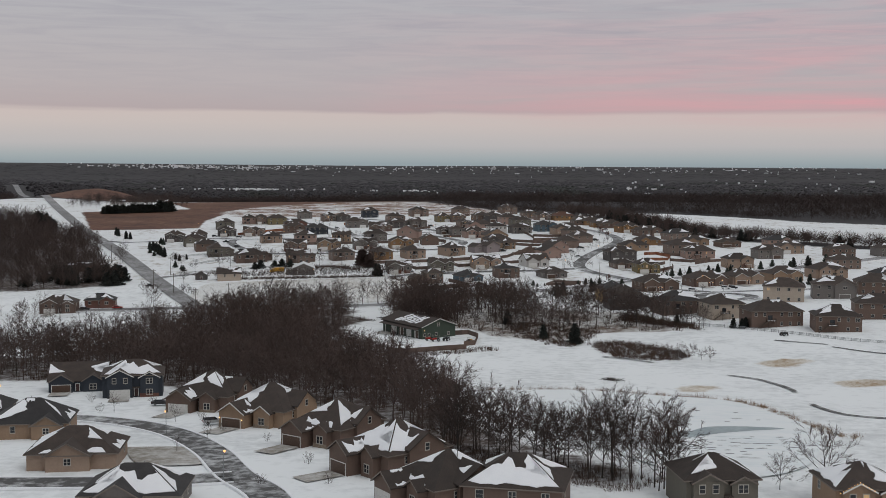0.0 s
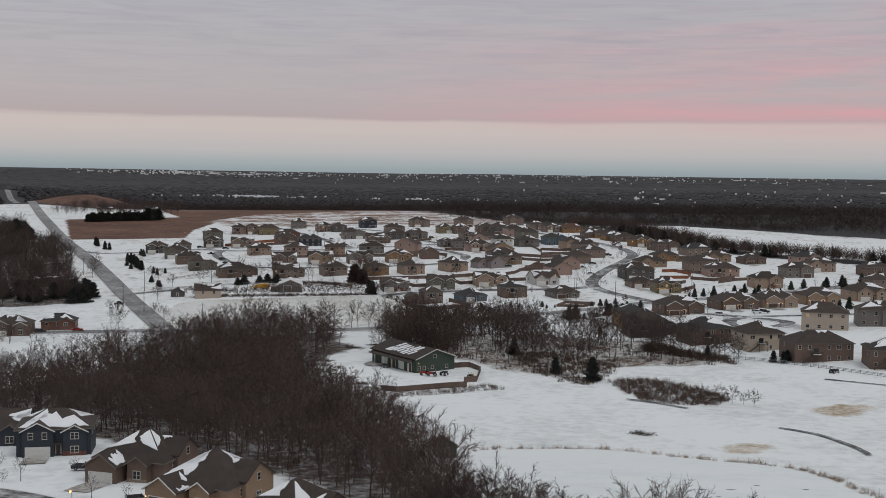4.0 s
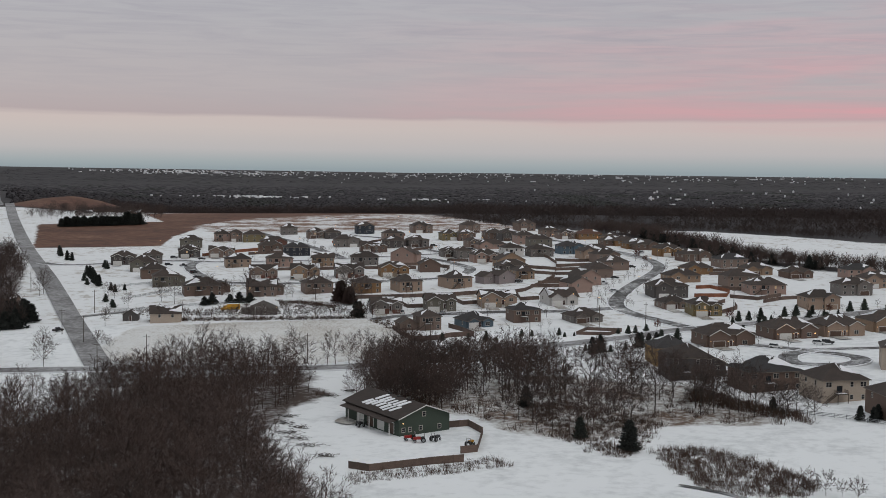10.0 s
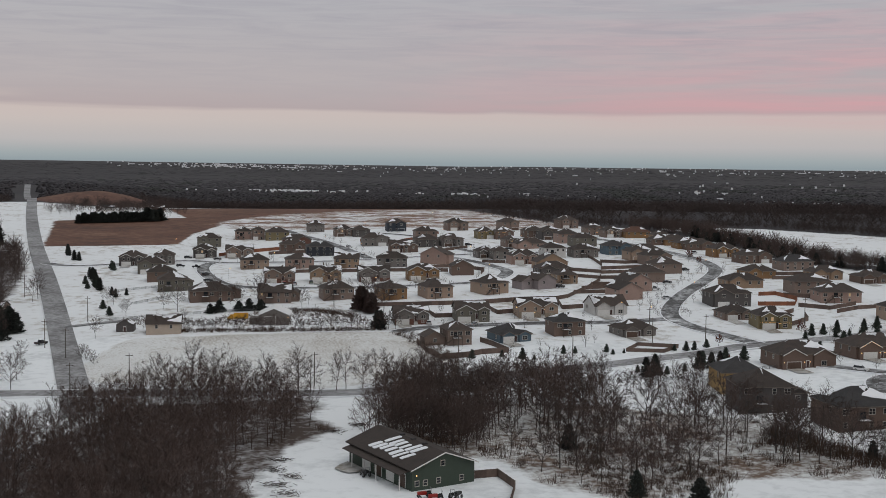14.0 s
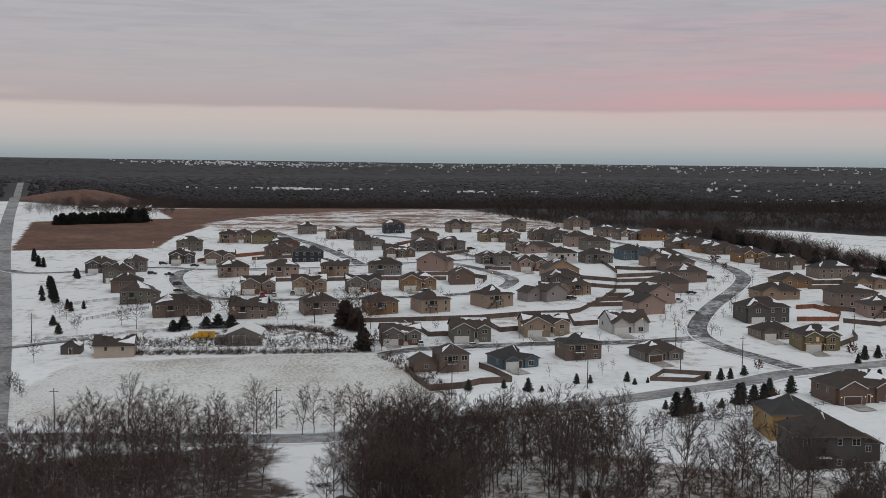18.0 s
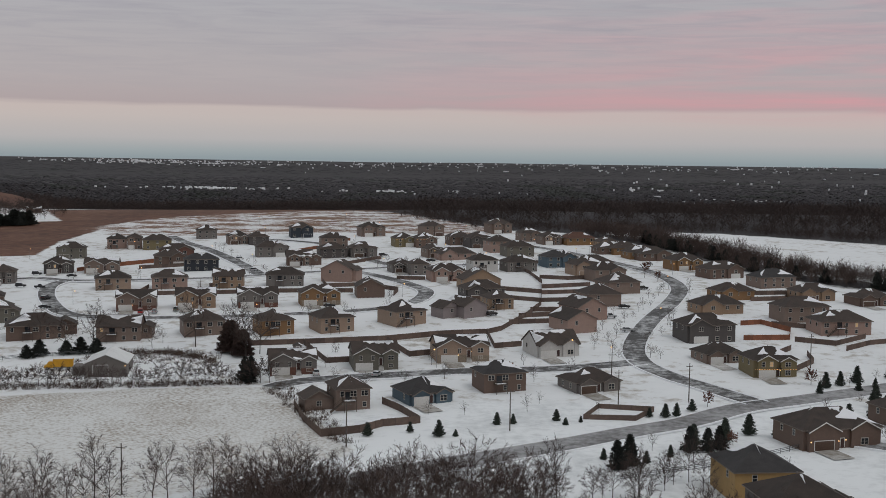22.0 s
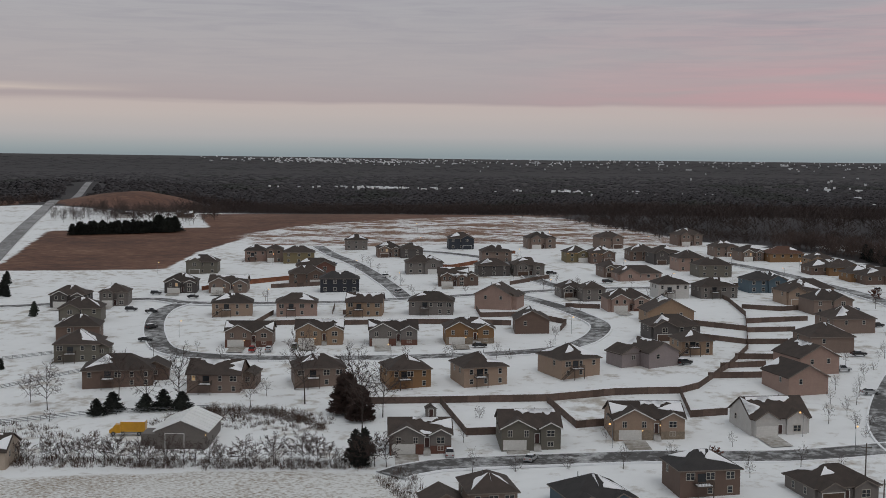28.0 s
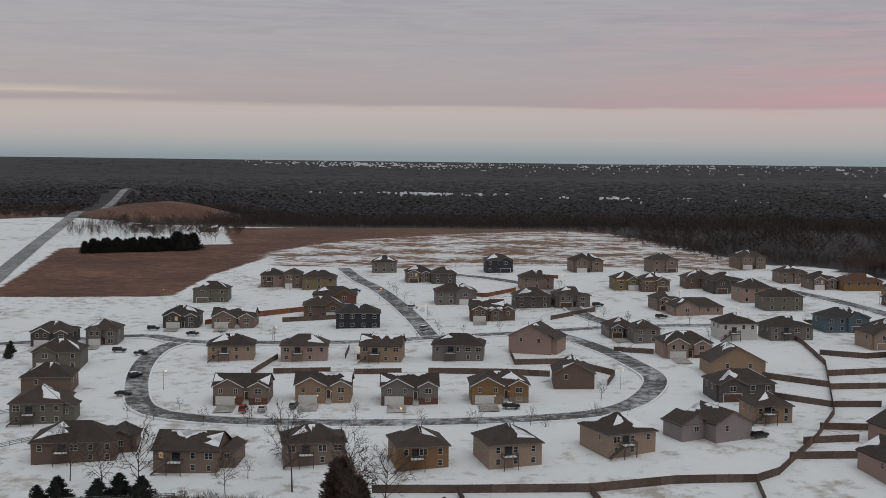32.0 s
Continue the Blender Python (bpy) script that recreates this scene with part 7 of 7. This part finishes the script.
def street_lamp(x, y, rot=0, h=5.5):
    p = thing("street_lamp", x, y, gz(x, y), rot, "slim street lamp with a lit amber head", "street lamp", "street lamps")
    bm = bmesh.new()
    tube(bm, (0, 0, -0.3), (0, 0, h), 0.07, 0.05, 6)
    part("post", bm, STEEL, p)
    bm = bmesh.new()
    tube(bm, (0, 0, h - 0.05), (0.7, 0, h + 0.1), 0.035, 0.03, 5)
    part("arm", bm, STEEL, p)

    def head(bm):
        bmesh.ops.create_icosphere(bm, subdivisions=1, radius=0.24)

    o = part("lamp_head", shared(("lamp_head",), head, LAMP), None, p, "glowing amber lamp head")
    o.location = (0.75, 0, h + 0.05)


for x, y in ((-155, 794), (-7, 684), (46, 690), (-25, 815), (10, 940), (72, 760), (90, 850), (-47, 207), (-69, 250), (-122, 290), (-66, 1033), (-12, 985), (70, 1000), (-190, 1000), (-235, 960), (-140, 975), (-108, 930), (-75, 762), (-130, 1090), (-60, 1130), (0, 1110), (40, 1020), (100, 900), (118, 590), (60, 970), (-150, 872), (-90, 1200), (-150, 1180), (36, 700), (-40, 912)):
    street_lamp(x, y, random.uniform(0, 360))


def string_lights(points, label):
    """A festoon of small amber bulbs along an eave or railing."""
    g = thing("string_lights", *points[0], 0, label, "lights", "festive lights")

    def bulb(bm):
        bmesh.ops.create_icosphere(bm, subdivisions=1, radius=0.075)

    base = Vector(points[0])
    for a, b in zip(points, points[1:]):
        a, b = Vector(a), Vector(b)
        n = int((b - a).length / 0.5)
        for i in range(n):
            o = part("bulb", shared(("bulb",), bulb, STRING), None, g)
            o.location = a.lerp(b, i / n) - base


def on_house(x, y, rot, pts):
    c, s, z = math.cos(radians(rot)), math.sin(radians(rot)), gz(x, y)
    return [(x + a * c - b * s, y + a * s + b * c, z + h) for a, b, h in pts]


string_lights(on_house(93, 677, 10, [(-6.7, -1.7, 2.7), (-1, -1.7, 2.7), (1, -1.7, 2.5), (6.7, -1.2, 2.5)]), "amber string lights along a porch")
string_lights(on_house(61, 187, 4, [(-5.7, -1.6, 4.7), (-2.6, -1.6, 6.4), (0.2, -1.6, 4.8)]), "amber string lights along a gable")
string_lights(on_house(117, 617, 18, [(-9.2, -2.0, 4.0), (-5.4, -2.0, 6.0), (-1.6, -2.0, 4.0)]), "amber string lights along a gable")
string_lights(on_house(-23, 1022, 18, [(-6, -0.7, 4.7), (6, -0.7, 4.7)]), "amber string lights along the eaves")
string_lights(on_house(-36, 1025, 18, [(-6, -0.7, 4.5), (6, -0.7, 4.5)]), "amber string lights along the eaves")


# ---- more vegetation, and odds and ends in the snow ----
for i in range(40):
    t = i / 39
    plant(BARE[i % 6], -46 + 100 * t + rng.uniform(-3, 3), 549 + 22 * t * t + rng.uniform(-6, 2), rng.uniform(0.45, 0.7))
for x, y in scatter([(56, 494), (82, 468), (92, 470), (64, 516)], 16, 3.0, rng):
    plant(rng.choice(BARE), x, y, rng.uniform(0.5, 0.8))
for x, y in ((62, 402), (66, 398), (69, 396), (72, 395), (64, 392), (74, 391), (58, 398)):
    plant(BARE[4], x, y, rng.uniform(0.35, 0.55))
for x, y in ((98, 470), (101, 468), (103, 471), (78, 484)):
    plant(CEDARS[0], x, y, 0.6, label="small evergreen by a rail fence")


def brush_pile(x, y, s):
    r5 = random.Random(int(x * 7 + y))
    p = Spikes()
    for _ in range(60):
        a = Vector((r5.gauss(0, s), r5.gauss(0, s * 0.6), r5.uniform(0.1, 0.5)))
        p.limb(a, a + Vector((r5.gauss(0, 1), r5.gauss(0, 1), r5.uniform(-0.1, 0.4))), 0.06, 0.03, 3)
    o = thing("brush_pile", x, y, gz(x, y), 0, "heap of cut branches and scrap in snow", "brush pile", "brush piles")
    tagged(part("branch_heap", p.mesh("branch_heap", BARK), None, o), kind="stuff")


for x, y, s in ((-57, 468, 1.6), (-58, 476, 1.4), (-54, 455, 1.8), (-50, 448, 1.5), (-46, 440, 1.6), (-52, 462, 1.3), (-40, 428, 1.4), (36, 347, 1.2), (38, 345, 1.0), (-45, 512, 1.3), (-50, 505, 1.2)):
    brush_pile(x, y, s)
slab("bare_yard", [(-44, 470), (-40, 466), (-37, 470), (-42, 476)], CONCRETE, "patch of bare gravel in the farm yard", "yard", 0.3)


def ice_streaks():
    """Short dark cracks and thawed dashes on the pond."""
    r6 = random.Random(14)
    verts, faces = [], []
    ring = [(40, 248), (62, 252), (66, 240), (62, 226), (46, 226), (38, 236)]
    for x, y in scatter(ring, 46, 2.0, r6) + scatter([(20, 262), (44, 286), (60, 286), (64, 268), (40, 262)], 10, 4.0, r6):
        o, w, d, z = len(verts), r6.uniform(0.5, 1.5), r6.uniform(0.12, 0.3), gz(x, y) + 0.325
        for up in (0.0, 0.05):
            verts.extend([(x - w, y - d * 0.3, z + up), (x - w * 0.2, y - d, z + up), (x + w, y + d * 0.2, z + up), (x + w * 0.1, y + d, z + up)])
        faces.extend(tuple(o + k for k in q) for q in ((4, 5, 6, 7), (0, 1, 5, 4), (1, 2, 6, 5), (2, 3, 7, 6), (3, 0, 4, 7)))
    stuff("ice_streaks", verts, faces, OLDROAD, "dark thawed streaks on the frozen pond", "ice")


ice_streaks()
for x, y, k in ((-153, 600, 2.0), (-150, 597, 1.6), (-156, 604, 1.8), (-147, 592, 1.5), (-158, 610, 1.4), (-40, 705, 1.2), (-84, 693, 1.4), (-92, 697, 1.5), (-100, 695, 1.3), (-110, 690, 1.2), (-146, 690, 1.3)):
    plant(SHRUB, x, y, k, label="leafless brown thicket shrub in rough grass")
for road_line, gap in (([(-150, 764), (-103, 757), (-72, 762), (-42, 771), (-20, 784)], 11), ([(62, 700), (62, 720), (73, 756), (91, 810), (101, 853)], 13), ([(50, 700), (50, 720), (60, 758), (78, 812), (88, 853), (86, 890)], 13), ([(-183, 875), (-117, 883), (-62, 912), (-30, 930), (10, 940)], 14),
                       ([(-92, 888), (-107, 929), (-128, 977), (-147, 1015)], 14), ([(-34, 662), (-16, 667), (6, 672), (32, 677)], 12), ([(102, 662), (122, 673), (150, 690), (190, 714)], 9), ([(96, 640), (122, 654), (150, 672), (190, 698)], 11), ([(-16, 900), (-40, 940), (-53, 985), (-68, 1020)], 15)):
    for q in smooth_line(road_line, gap):
        plant(SAPLING if r3.random() < 0.8 else SHRUB, q[0] + r3.uniform(-1.5, 1.5), q[1] + r3.uniform(-1.5, 1.5), r3.uniform(0.8, 1.3))
for x, y, k in ((182, 706, 1.4), (192, 712, 1.5), (205, 720, 1.5), (218, 730, 1.5), (176, 690, 1.4), (190, 700, 1.5), (208, 712, 1.4), (160, 606, 1.3), (168, 618, 1.4), (104, 664, 1.1), (109, 667, 1.0), (115, 671, 1.2), (127, 678, 1.1), (133, 682, 1.2), (141, 686, 1.0), (160, 694, 1.2), (168, 699, 1.3), (110, 640, 1.4), (117, 645, 1.3), (124, 649, 1.5), (140, 658, 1.3), (55, 600, 1.2), (63, 604, 1.3), (70, 610, 1.2)):
    plant(SPRUCE[0], x, y, k, wide=1.15)
